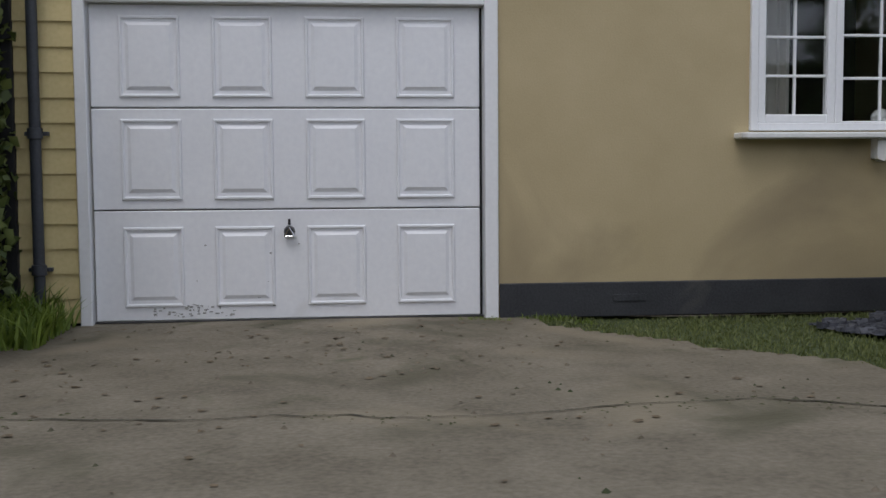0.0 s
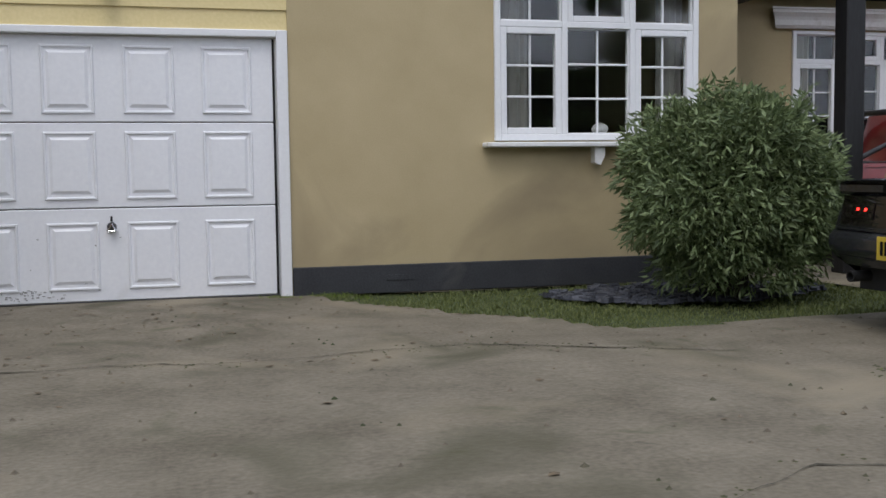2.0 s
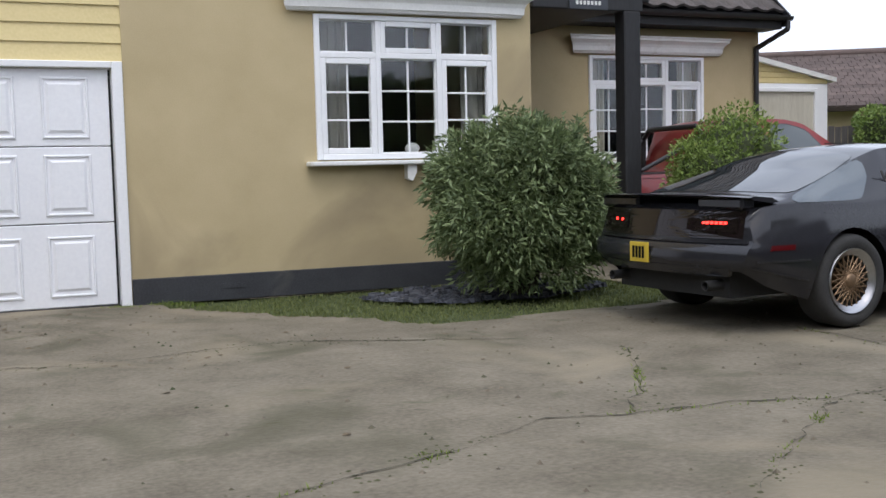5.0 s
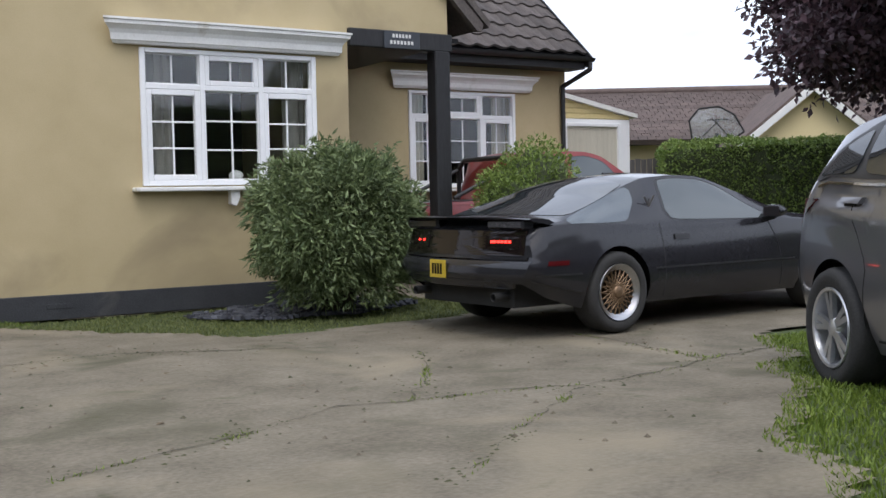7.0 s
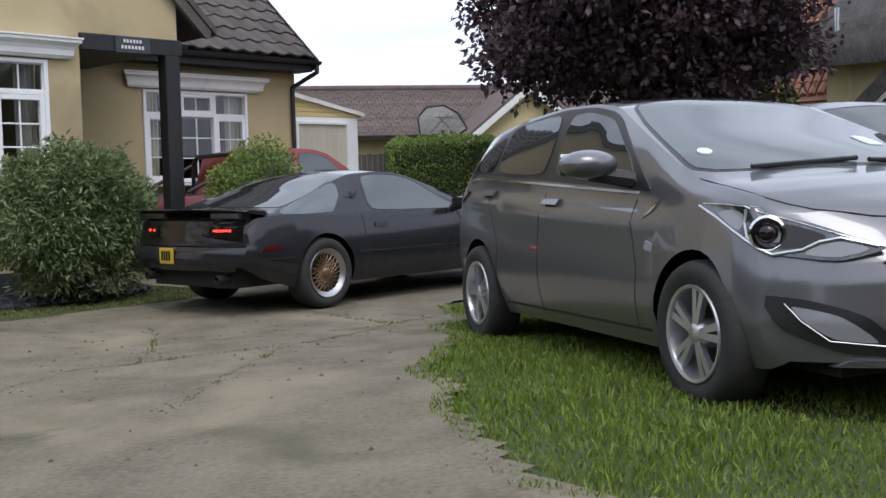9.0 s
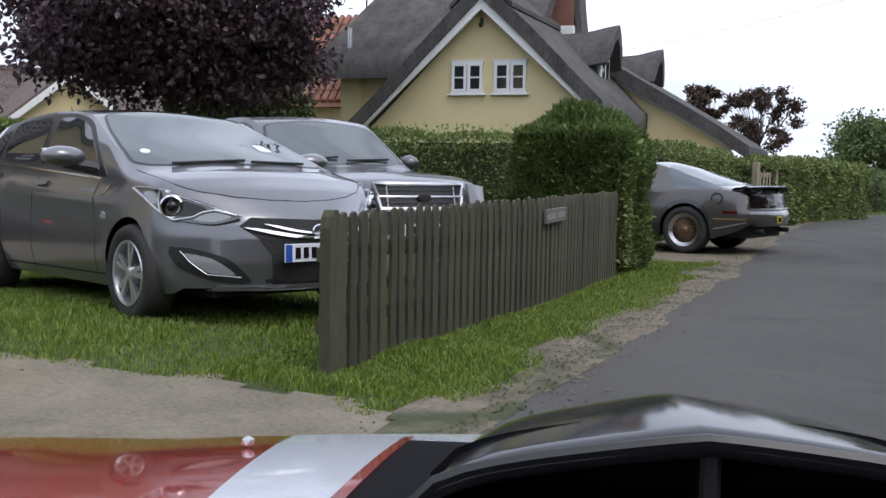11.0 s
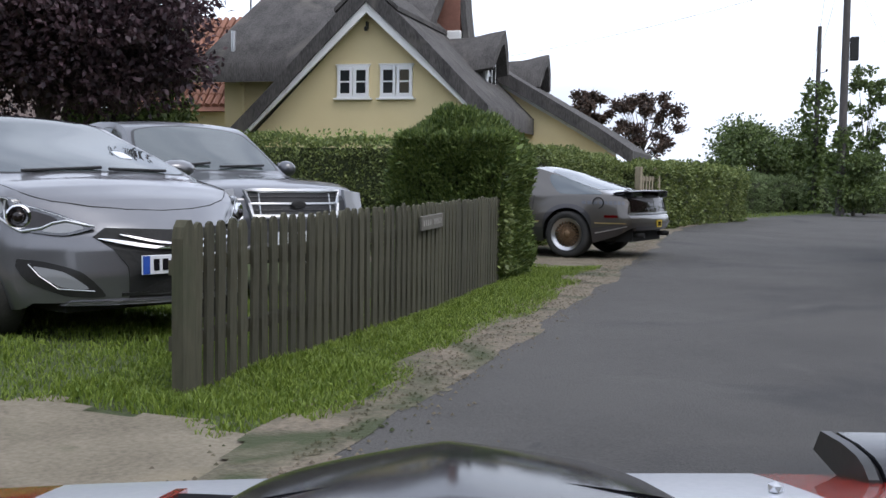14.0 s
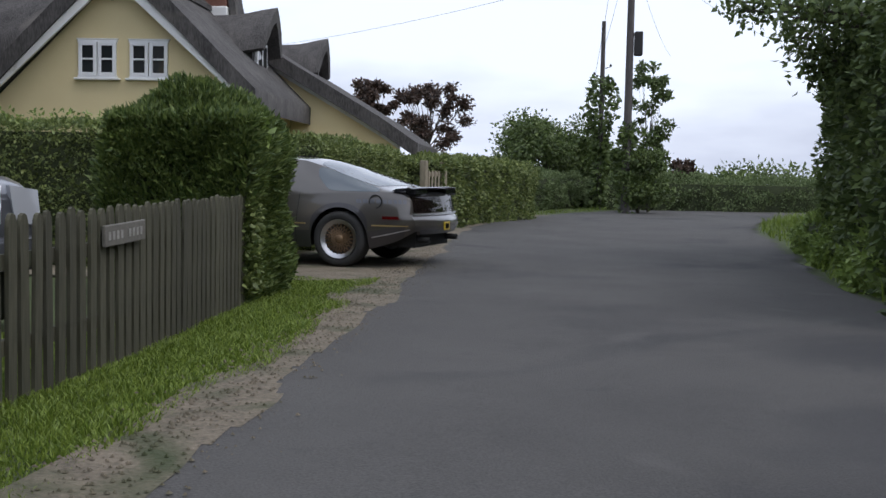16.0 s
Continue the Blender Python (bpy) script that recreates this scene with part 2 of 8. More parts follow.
PLATE_YELLOW = surface("yellow_number_plate", (0.50, 0.36, 0.03), (0.58, 0.42, 0.04), 8, 0.4)
PLATE_WHITE = surface("white_number_plate", (0.66, 0.68, 0.72), (0.72, 0.74, 0.78), 8, 0.4)
PLATE_BLUE = surface("blue_plate_band", (0.02, 0.07, 0.35), (0.03, 0.09, 0.42), 8, 0.4)
SIGN_DARK = surface("slate_name_sign", (0.025, 0.03, 0.04), (0.05, 0.055, 0.065), 8, 0.5)
SIGN_WOOD = surface("pale_wood_sign", (0.10, 0.095, 0.08), (0.16, 0.15, 0.13), 8, 0.8, 0.2, 40)
LETTER = surface("pale_lettering", (0.6, 0.6, 0.58), (0.7, 0.7, 0.68), 10, 0.6)
SIGN_INK = surface("worn_sign_paint", (0.20, 0.195, 0.18), (0.34, 0.33, 0.30), 12, 0.7)
CURTAIN = surface("grey_curtain", (0.30, 0.29, 0.27), (0.42, 0.41, 0.38), 4, 0.9, 0.3, 30, stretch=(4, 4, 0.3))
NET_CURTAIN = surface("cream_curtain", (0.45, 0.42, 0.34), (0.58, 0.55, 0.46), 4, 0.9, 0.3, 30, stretch=(4, 4, 0.3))
# near-black colour stands in for the lack of light indoors
UNLIT_BLACK = surface("unlit_black", (0.012, 0.013, 0.014), (0.03, 0.03, 0.03), 2, 0.9)
CHINA = surface("white_ornament", (0.6, 0.6, 0.6), (0.7, 0.7, 0.7), 6, 0.3)
TRANSPARENT_BOARD = glazing("clear_backboard", (0.86, 0.92, 0.92), 0.9)
CABLE = surface("black_cable", (0.01, 0.01, 0.01), (0.02, 0.02, 0.02), 5, 0.6)

# ---- building blocks ----


def part(name, bm, material, parent=None, label="", smooth=None, kind=""):
    """Links a bmesh as one mesh object under a thing or a part."""
    me = bpy.data.meshes.new(name)
    bmesh.ops.recalc_face_normals(bm, faces=bm.faces)
    bm.to_mesh(me)
    bm.free()
    me.materials.append(material)
    if smooth is not None:
        me.polygons.foreach_set("use_smooth", [True] * len(me.polygons))
        me.set_sharp_from_angle(angle=radians(smooth))
    ob = new(name, me)
    ob.parent = parent
    return tagged(ob, label, kind=kind)


def raw(name, verts, faces, material, parent=None, label="", smooth=None, kind=""):
    """As part(), from arrays of points and faces."""
    me = bpy.data.meshes.new(name)
    me.from_pydata([tuple(v) for v in verts], [], [tuple(f) for f in faces])
    me.materials.append(material)
    if smooth is not None:
        me.polygons.foreach_set("use_smooth", [True] * len(me.polygons))
        me.set_sharp_from_angle(angle=radians(smooth))
    me.validate()
    ob = new(name, me)
    ob.parent = parent
    return tagged(ob, label, kind=kind)


def thing(name, label, category, m=None, group="", kind=""):
    """An empty that holds the parts of one thing."""
    ob = new(name)
    ob.empty_display_size = 0.1
    if m is not None:
        ob.matrix_basis = m
    return tagged(ob, label, category, group, kind)


def bx(bm, x0, y0, z0, x1, y1, z1, bevel=0.0, m=None):
    """A box with its edges taken off."""
    made = bmesh.ops.create_cube(bm, size=1)["verts"]
    for v in made:
        v.co = Vector(((x0 + x1) / 2 + v.co.x * (x1 - x0), (y0 + y1) / 2 + v.co.y * (y1 - y0), (z0 + z1) / 2 + v.co.z * (z1 - z0)))
    if m is not None:
        bmesh.ops.transform(bm, matrix=m, verts=made)
    if bevel:
        edges = list({e for v in made for e in v.link_edges})
        bmesh.ops.bevel(bm, geom=edges, offset=bevel, segments=1, affect="EDGES")
    return bm


def box(*a, **k):
    return bx(bmesh.new(), *a, **k)


def rod(bm, p, q, r0, r1=None, n=10):
    """A tapered bar from p to q."""
    p, q = Vector(p), Vector(q)
    r1 = r0 if r1 is None else r1
    m = Matrix.Translation((p + q) / 2) @ (q - p).to_track_quat("Z", "Y").to_matrix().to_4x4()
    bmesh.ops.create_cone(bm, cap_ends=True, segments=n, radius1=r0, radius2=max(r1, 1e-4), depth=(q - p).length, matrix=m)
    return bm


def tube(bm, pts, r, n=6):
    """One bent bar of even thickness along points."""
    pts = [Vector(p) for p in pts]
    rings = []
    for i, p in enumerate(pts):
        d = (pts[min(i + 1, len(pts) - 1)] - pts[max(i - 1, 0)]).normalized()
        u = d.cross(Vector((0.13, 0.21, 1.0))).normalized()
        v = d.cross(u)
        rings.append([bm.verts.new(p + (u * math.cos(6.2832 * k / n) + v * math.sin(6.2832 * k / n)) * r) for k in range(n)])
    for a, b in zip(rings, rings[1:]):
        for k in range(n):
            bm.faces.new((a[k], a[(k + 1) % n], b[(k + 1) % n], b[k]))
    bm.faces.new(rings[0][::-1])
    bm.faces.new(rings[-1])
    return bm


def prism(bm, outline, depth, m=None, bevel=0.0):
    """An outline in x and z, given thickness along y from 0 to depth."""
    a = [bm.verts.new((x, 0, z)) for x, z in outline]
    b = [bm.verts.new((x, depth, z)) for x, z in outline]
    faces = [bm.faces.new(a), bm.faces.new(b[::-1])]
    for i in range(len(a)):
        j = (i + 1) % len(a)
        faces.append(bm.faces.new((a[i], b[i], b[j], a[j])))
    if m is not None:
        bmesh.ops.transform(bm, matrix=m, verts=a + b)
    if bevel:
        bmesh.ops.bevel(bm, geom=list({e for f in faces[:1] for e in f.edges}), offset=bevel, segments=1, affect="EDGES")
    return bm


def lathe(bm, profile, n=28, m=None):
    """A profile of (radius, height along y) turned round the y axis."""
    rings = []
    for r, y in profile:
        rings.append([bm.verts.new((r * math.cos(2 * math.pi * i / n), y, r * math.sin(2 * math.pi * i / n))) for i in range(n)])
    for a, b in zip(rings, rings[1:]):
        for i in range(n):
            j = (i + 1) % n
            bm.faces.new((a[i], b[i], b[j], a[j]))
    if m is not None:
        bmesh.ops.transform(bm, matrix=m, verts=[v for ring in rings for v in ring])
    return bm


rng = np.random.default_rng(7)


def leaves(name, at, out, size, material, parent=None, label="", long=2.2, droop=0.35, loose=0.9, kind=""):
    """Small folded leaves at the points, turned roughly outwards."""
    n = len(at)
    d = out + rng.normal(0, loose, (n, 3))
    d[:, 2] -= droop
    d /= np.linalg.norm(d, axis=1)[:, None] + 1e-9
    side = np.cross(d, rng.normal(0, 1, (n, 3)))
    side /= np.linalg.norm(side, axis=1)[:, None] + 1e-9
    up = np.cross(side, d)
    s = (size * rng.uniform(0.6, 1.3, n))[:, None]
    tip, mid = at + d * s, at + d * s * 0.45
    w = s * 0.5 / long
    fold = up * s * 0.10
    verts = np.stack([at, mid + side * w + fold, tip, mid - side * w + fold], 1).reshape(-1, 3)
    base = np.arange(n)[:, None] * 4
    faces = np.concatenate([base + np.array([[0, 1, 2]]), base + np.array([[0, 2, 3]])], 0)
    me = bpy.data.meshes.new(name)
    me.vertices.add(4 * n)
    me.vertices.foreach_set("co", verts.astype(np.float32).ravel())
    me.loops.add(6 * n)
    me.loops.foreach_set("vertex_index", faces.astype(np.int32).ravel())
    me.polygons.add(2 * n)
    me.polygons.foreach_set("loop_start", np.arange(0, 6 * n, 3, dtype=np.int32))
    me.update(calc_edges=True)
    me.materials.append(material)
    ob = new(name, me)
    ob.parent = parent
    return tagged(ob, label, kind=kind)


def lump(bm, centre, radii, rough=0.18, seed=0.0, detail=3):
    """An uneven rounded mass."""
    made = bmesh.ops.create_icosphere(bm, subdivisions=detail, radius=1)["verts"]
    for v in made:
        k = 1 + rough * 2 * noise.noise(v.co * 2.1 + Vector((seed, seed * 1.7, 0)))
        v.co = Vector(centre) + Vector((v.co.x * radii[0], v.co.y * radii[1], v.co.z * radii[2])) * k
    return bm


def ball_points(n, centre, radii, rough=0.2, seed=0.0, shell=0.75):
    """Points in the outer part of an uneven rounded mass, and the way outwards there."""
    d = rng.normal(0, 1, (n, 3))
    d /= np.linalg.norm(d, axis=1)[:, None]
    k = np.array([1 + rough * 2 * noise.noise(Vector(v) * 2.1 + Vector((seed, seed * 1.7, 0))) for v in d])
    r = rng.uniform(shell, 1.04, n) * k
    return np.array(centre) + d * r[:, None] * np.array(radii), d


def sample_box(n, x0, y0, z0, x1, y1, z1, lumpy=0.12, seed=0.0, round_top=0.15):
    """Points on the outside of a clipped hedge with slightly uneven faces, and the way outwards."""
    sx, sy, sz = x1 - x0, y1 - y0, z1 - z0
    areas = np.array([sy * sz, sy * sz, sx * sz, sx * sz, sx * sy])
    pick = rng.choice(5, n, p=areas / areas.sum())
    u, v = rng.uniform(0, 1, n), rng.uniform(0, 1, n)
    p, d = np.zeros((n, 3)), np.zeros((n, 3))
    for i, (ax, sgn) in enumerate(((0, -1), (0, 1), (1, -1), (1, 1), (2, 1))):
        k = pick == i
        d[k, ax] = sgn
        others = [a for a in range(3) if a != ax]
        lo, hi = np.array([x0, y0, z0]), np.array([x1, y1, z1])
        p[k, ax] = hi[ax] if sgn > 0 else lo[ax]
        p[k, others[0]] = lo[others[0]] + u[k] * (hi - lo)[others[0]]
        p[k, others[1]] = lo[others[1]] + v[k] * (hi - lo)[others[1]]
    f = np.array([noise.noise(Vector(q) * 1.3 + Vector((seed, 0, seed))) + 0.5 * noise.noise(Vector(q) * 4 + Vector((0, seed, 0))) for q in p])
    p += d * (f * lumpy)[:, None]
    edge = np.minimum(np.minimum(p[:, 0] - x0, x1 - p[:, 0]), np.minimum(p[:, 1] - y0, y1 - p[:, 1]))
    near = (p[:, 2] > z1 - round_top) & (edge < round_top)
    p[near, 2] -= (round_top - np.clip(edge[near], 0, round_top)) * 0.6
    p += rng.normal(0, 0.02, (n, 3))
    return p, d


# ---- the lie of the ground ----


def lie(x, y):
    """Height of the ground: a low grass bank by the fence, a level road."""
    return 0.125 * math.exp(-((x - 4.6) / 2.6) ** 2 - ((y + 8.6) / 2.3) ** 2) + 0.02 * noise.noise(Vector((x * 0.35, y * 0.35, 0)))


def sheet(name, inside, x0, x1, y0, y1, step, lift, material, label, category, soft=0.0, kind="structure"):
    """A patch of ground cover that follows the ground, with an irregular edge."""
    nx, ny = int((x1 - x0) / step) + 1, int((y1 - y0) / step) + 1
    index, verts, faces = {}, [], []

    def corner(i, j):
        if (i, j) not in index:
            x, y = x0 + i * step, y0 + j * step
            if soft:
                q = Vector((x * 1.7, y * 1.7, lift * 50))
                x, y = x + soft * noise.noise(q), y + soft * noise.noise(q + Vector((9, 9, 0)))
            index[i, j] = len(verts)
            verts.append((x, y, lie(x, y) + lift))
        return index[i, j]

    for i in range(nx):
        for j in range(ny):
            if inside(x0 + (i + 0.5) * step, y0 + (j + 0.5) * step):
                faces.append((corner(i, j), corner(i + 1, j), corner(i + 1, j + 1), corner(i, j + 1)))
    ob = raw(name, verts, faces, material, smooth=60)
    return tagged(ob, label, category, kind=kind)

# ---- ground, drive, road ----
ROAD_NORTH, ROAD_WIDE = -11.65, 4.3


def road_edge(x):
    """The road's northern edge: straight past the fence, then bending south in the distance."""
    bend = max(0.0, x - 22.0)
    return ROAD_NORTH - 0.012 * bend ** 2 - 0.02 * bend


def south_edge(x):
    """The road's southern edge: the lane widens towards the bend."""
    return road_edge(x) - ROAD_WIDE - 0.05 * max(0, x - 6) - 0.12 * min(8.0, max(0.0, x - 14))


def wobble(x, y, s=1.0, k=0.2):
    return k * noise.noise(Vector((x * s, y * s, 3.3)))


def on_patch(x, y):
    """The grass bank where the hatchback and the pickup are parked."""
    return -11.25 < y < -4.6 and x > max(8.9 + (y + 3.2) * 1.02, 3.45) + wobble(x, y, 1.3, 0.35) and x < 12.2


def on_strip(x, y):
    """The narrow lawn before the house wall, tapering towards the garage."""
    return 2.75 < x < 6.9 and -0.06 > y > max(-2.25, -0.15 - (x - 2.7) * 1.35) + wobble(x, y, 2.0, 0.22)


def on_drive(x, y):
    return -3.2 < x < 13.5 and road_edge(x) + 0.1 < y < 6 and not on_patch(x, y) and not on_strip(x, y) and not (x > 3.4 + wobble(x, y, 1.8, 0.5) and y < -9.4) and not (x > 6.3 and y > -0.05 and y > 2.8) and not (x < -0.7 and y > -3)


def on_grit(x, y):
    return 2.2 < x < 34 and road_edge(x) - 0.12 + wobble(x, y, 0.9, 0.20) < y < road_edge(x) + 0.24 + wobble(x, y, 0.8, 0.30) or (14.4 < x < 19.5 and road_edge(x) - 0.1 < y < -7) or (12.4 < x < 24.5 and road_edge(x) - 0.1 < y < road_edge(x) + 1.25 + wobble(x, y, 0.7, 0.5))


def on_road(x, y):
    return -29 < x < 59 and south_edge(x) + wobble(x, y, 0.9, 0.15) < y < road_edge(x) + wobble(x, y, 1.5, 0.12)


tagged(sheet("ground", lambda x, y: True, -24, 60, -40, 24, 0.7, -0.02, SOIL, "rough grass and soil round the houses", "ground"))
far_ground = box(-900, -900, -0.6, 900, 900, -0.06)
tagged(part("ground_far", far_ground, SOIL), "flat green farmland reaching the horizon", "ground", kind="structure")
sheet("driveway", on_drive, -3.3, 13.6, -11.8, 3.0, 0.08, 0.004, CONCRETE, "worn brown-grey concrete drive before the garage", "driveway", soft=0.035)
sheet("road", on_road, -30, 60, -34, -11.4, 0.15, 0.012, ASPHALT, "narrow grey asphalt lane", "road", soft=0.06)
sheet("verge_grit", on_grit, 2, 34, -14, -6.9, 0.04, 0.0148, GRIT, "sandy grit along the edge of the lane", "verge", soft=0.05)
mulch_area = lambda x, y: ((x - 5.45) / 1.0) ** 2 + ((y + 0.85) / 0.62) ** 2 < 1 + wobble(x, y, 2.5, 0.5)
sheet("flower_bed", mulch_area, 4.2, 6.8, -1.9, 0, 0.08, 0.018, SLATE_CHIP, "bed of dark slate chippings under the shrub", "flower bed", soft=0.03)
# loose slate on the bed
chips_v, chips_f = [], []
for _ in range(1500):
    x, y = rng.uniform(4.3, 6.6), rng.uniform(-1.75, -0.1)
    if mulch_area(x, y):
        a, r, z = rng.uniform(0, 6.28), rng.uniform(0.015, 0.045), lie(x, y) + 0.02
        k = len(chips_v)
        t1, t2 = rng.uniform(-0.02, 0.02, 2)
        for q in range(4):
            chips_v.append((x + r * math.cos(a + q * 1.57) * (1.5 if q % 2 else 1), y + r * math.sin(a + q * 1.57), z + 0.012 + (t1 if q < 2 else t2)))
        for q in range(4):
            chips_v.append((x + r * math.cos(a + q * 1.57) * (1.5 if q % 2 else 1), y + r * math.sin(a + q * 1.57), z - 0.01))
        chips_f += [(k, k + 1, k + 2, k + 3)] + [(k + q, k + 4 + q, k + 4 + (q + 1) % 4, k + (q + 1) % 4) for q in range(4)]
tagged(raw("slate_chips", chips_v, chips_f, SLATE_CHIP), "loose dark blue-grey slate chips", "stones", kind="stuff")


def blades(name, inside, n, x0, x1, y0, y1, tall, label, material=GRASS):
    """Grass blades over an area."""
    p = np.column_stack([rng.uniform(x0, x1, n), rng.uniform(y0, y1, n)])
    p = np.array([q for q in p if inside(q[0], q[1])])
    z = np.array([lie(*q) - 0.01 for q in p])
    m = len(p)
    patchy = np.array([0.75 + 0.6 * noise.noise(Vector((q[0] * 1.6, q[1] * 1.6, 5))) for q in p])
    h = tall * rng.uniform(0.45, 1.25, m) * patchy
    a = rng.uniform(0, 6.28, m)
    w = 0.0032 + 0.030 * h
    lean = rng.normal(0, 0.45, (m, 2)) * h[:, None]
    base = np.column_stack([p, z])
    side = np.column_stack([np.cos(a), np.sin(a), np.zeros(m)]) * w[:, None]
    mid = base + np.column_stack([lean * 0.35, h * 0.6])
    top = base + np.column_stack([lean, h])
    verts = np.stack([base - side, base + side, mid + side * 0.7, top, mid - side * 0.7], 1).reshape(-1, 3)
    k = np.arange(m)[:, None] * 5
    faces = [tuple(f) for f in np.concatenate([k + np.array([[0, 1, 2, 4]])], 0)] + [tuple(f) for f in k + np.array([[4, 2, 3]])]
    return tagged(raw(name, verts, faces, material), label, "grass", kind="stuff")


bank = lambda x, y: (on_patch(x, y) or on_patch(x + 0.10, y - 0.05)) and y > -11.5
blades("grass_bank", bank, 130000, 1.2, 8.4, -11.3, -4.8, 0.052, "rough green grass under the parked cars")
verge_grass = lambda x, y: 3.45 + wobble(x, y, 1.6, 0.3) < x < 12.8 and road_edge(x) + 0.14 + wobble(x, y, 0.8, 0.24) < y < -10.1
blades("grass_verge", verge_grass, 100000, 2.2, 14.2, -11.7, -10.0, 0.055, "short green grass verge before the picket fence")
blades("grass_strip", on_strip, 26000, 2.6, 7.0, -2.5, -0.02, 0.034, "narrow strip of thin worn lawn along the house wall", GRASS_THIN)
far_verge = lambda x, y: x > 19 and road_edge(x) + 0.35 < y < road_edge(x) + 1.6
blades("grass_far_verge", far_verge, 16000, 19, 46, -22, -10.6, 0.16, "long grass beside the bend of the lane")
south_verge = lambda x, y: south_edge(x) - 1.6 < y < south_edge(x) - 0.12
blades("grass_south_verge", south_verge, 36000, 7, 46, -30, -15.8, 0.28, "tall grass on the far side of the lane")
JOINTS = [[(2.1, -5.9), (3.02, -5.61), (3.55, -5.34), (3.91, -5.45), (4.45, -5.49), (4.86, -5.62), (5.46, -5.56), (6.1, -5.34), (7.4, -5.2)], [(6.1, -5.34), (6.24, -4.36), (6.3, -3.0)], [(3.3, -6.9), (3.9, -6.37), (4.25, -6.12), (4.86, -5.66)], [(4.9, -3.9), (4.4, -4.8), (3.91, -5.45)], [(-1.5, -2.5), (0.73, -2.69), (1.37, -2.72), (1.64, -2.78), (1.9, -2.82), (3.2, -2.6), (4.6, -3.3)]]


def near_joint(x, y):
    """Distance to the nearest joint or crack of the concrete."""
    best = 9.0
    for run in JOINTS:
        for (ax, ay), (bx_, by) in zip(run, run[1:]):
            k = max(0.0, min(1.0, ((x - ax) * (bx_ - ax) + (y - ay) * (by - ay)) / ((bx_ - ax) ** 2 + (by - ay) ** 2)))
            best = min(best, math.hypot(x - ax - k * (bx_ - ax), y - ay - k * (by - ay)))
    return best


for run in JOINTS:
    crack_v = []
    for (ax, ay), (bx_, by) in zip(run, run[1:]):
        for f in np.linspace(0, 1, 14)[:-1]:
            x, y = ax + (bx_ - ax) * f, ay + (by - ay) * f
            x, y = x + wobble(x, y, 6, 0.05), y + wobble(y, x, 6, 0.05)
            w = 0.002 + 0.012 * abs(noise.noise(Vector((x * 5, y * 5, 0))))
            crack_v += [(x - w, y - w, lie(x, y) + 0.009), (x + w, y + w, lie(x, y) + 0.009)]
    n = len(crack_v)
    raw_faces = [(k, k + 1, k + 3, k + 2) for k in range(0, n - 3, 2)]
    tagged(raw("drive_crack", crack_v, raw_faces, DIRT), "soil-filled joint in the concrete drive", "crack", kind="structure")
drive_weeds = lambda x, y: y < -3.6 and near_joint(x, y) < 0.02 + 0.09 * max(0.0, noise.noise(Vector((x * 1.5, y * 1.5, 8)))) and noise.noise(Vector((x * 2.4, y * 2.4, 8))) > 0.02
blades("drive_weeds", drive_weeds, 60000, 2.0, 7.5, -7, -2.4, 0.035, "low weeds in the cracks of the concrete drive")
crumb_v, crumb_f = [], []
for _ in range(16000):
    x, y = rng.uniform(-1.5, 7.4), rng.uniform(-7, -2.2)
    q = near_joint(x, y)
    if q < 0.16 * rng.uniform(0, 1) ** 2 and noise.noise(Vector((x * 1.7, y * 1.7, 4))) > -0.15:
        r, z, k = rng.uniform(0.004, 0.013), lie(x, y) + 0.005, len(crumb_v)
        crumb_v += [(x + r * math.cos(j * 1.257) * rng.uniform(0.5, 1.4), y + r * math.sin(j * 1.257) * rng.uniform(0.5, 1.3), z) for j in range(5)] + [(x, y, z + r * 0.40)]
        crumb_f += [(k + j, k + (j + 1) % 5, k + 5) for j in range(5)]
tagged(raw("moss_crumbs", crumb_v, crumb_f, MOSS), "crumbs of moss and dirt along the joints of the drive", "dirt", kind="stuff")
garage_weeds = lambda x, y: noise.noise(Vector((x * 3, y * 3, 2))) > -0.1 and y > -0.12 - 0.25 * max(0, x - 2.3)
blades("garage_weeds", garage_weeds, 1500, 2.1, 3.1, -0.35, -0.01, 0.04, "small weeds at the foot of the wall")
tall_weeds = lambda x, y: x < -0.12
blades("corner_weeds", tall_weeds, 2600, -1.6, -0.1, -0.9, -0.03, 0.30, "tall weeds beside the drainpipe")
# grit and litter on the drive
bits_v, bits_f = [], []
for _ in range(4200):
    x, y = (rng.uniform(-2, 9), rng.uniform(-9.5, -0.2)) if _ < 700 else (rng.uniform(2.5, 20), rng.normal(-11.58, 0.15))
    if on_drive(x, y) or _ >= 700:
        r, z, k = rng.uniform(0.004, 0.014) if _ >= 700 else rng.uniform(0.005, 0.018), lie(x, y) + (0.004 if on_drive(x, y) else 0.018), len(bits_v)
        for q in range(5):
            bits_v.append((x + r * math.cos(q * 1.257) * rng.uniform(0.6, 1.2), y + r * math.sin(q * 1.257) * rng.uniform(0.6, 1.2), z))
        bits_v.append((x, y, z + r * 0.8))
        bits_f += [(k + q, k + (q + 1) % 5, k + 5) for q in range(5)]
tagged(raw("drive_grit", bits_v, bits_f, GRIT), "loose stones and dry bits on the drive", "stones", kind="stuff")

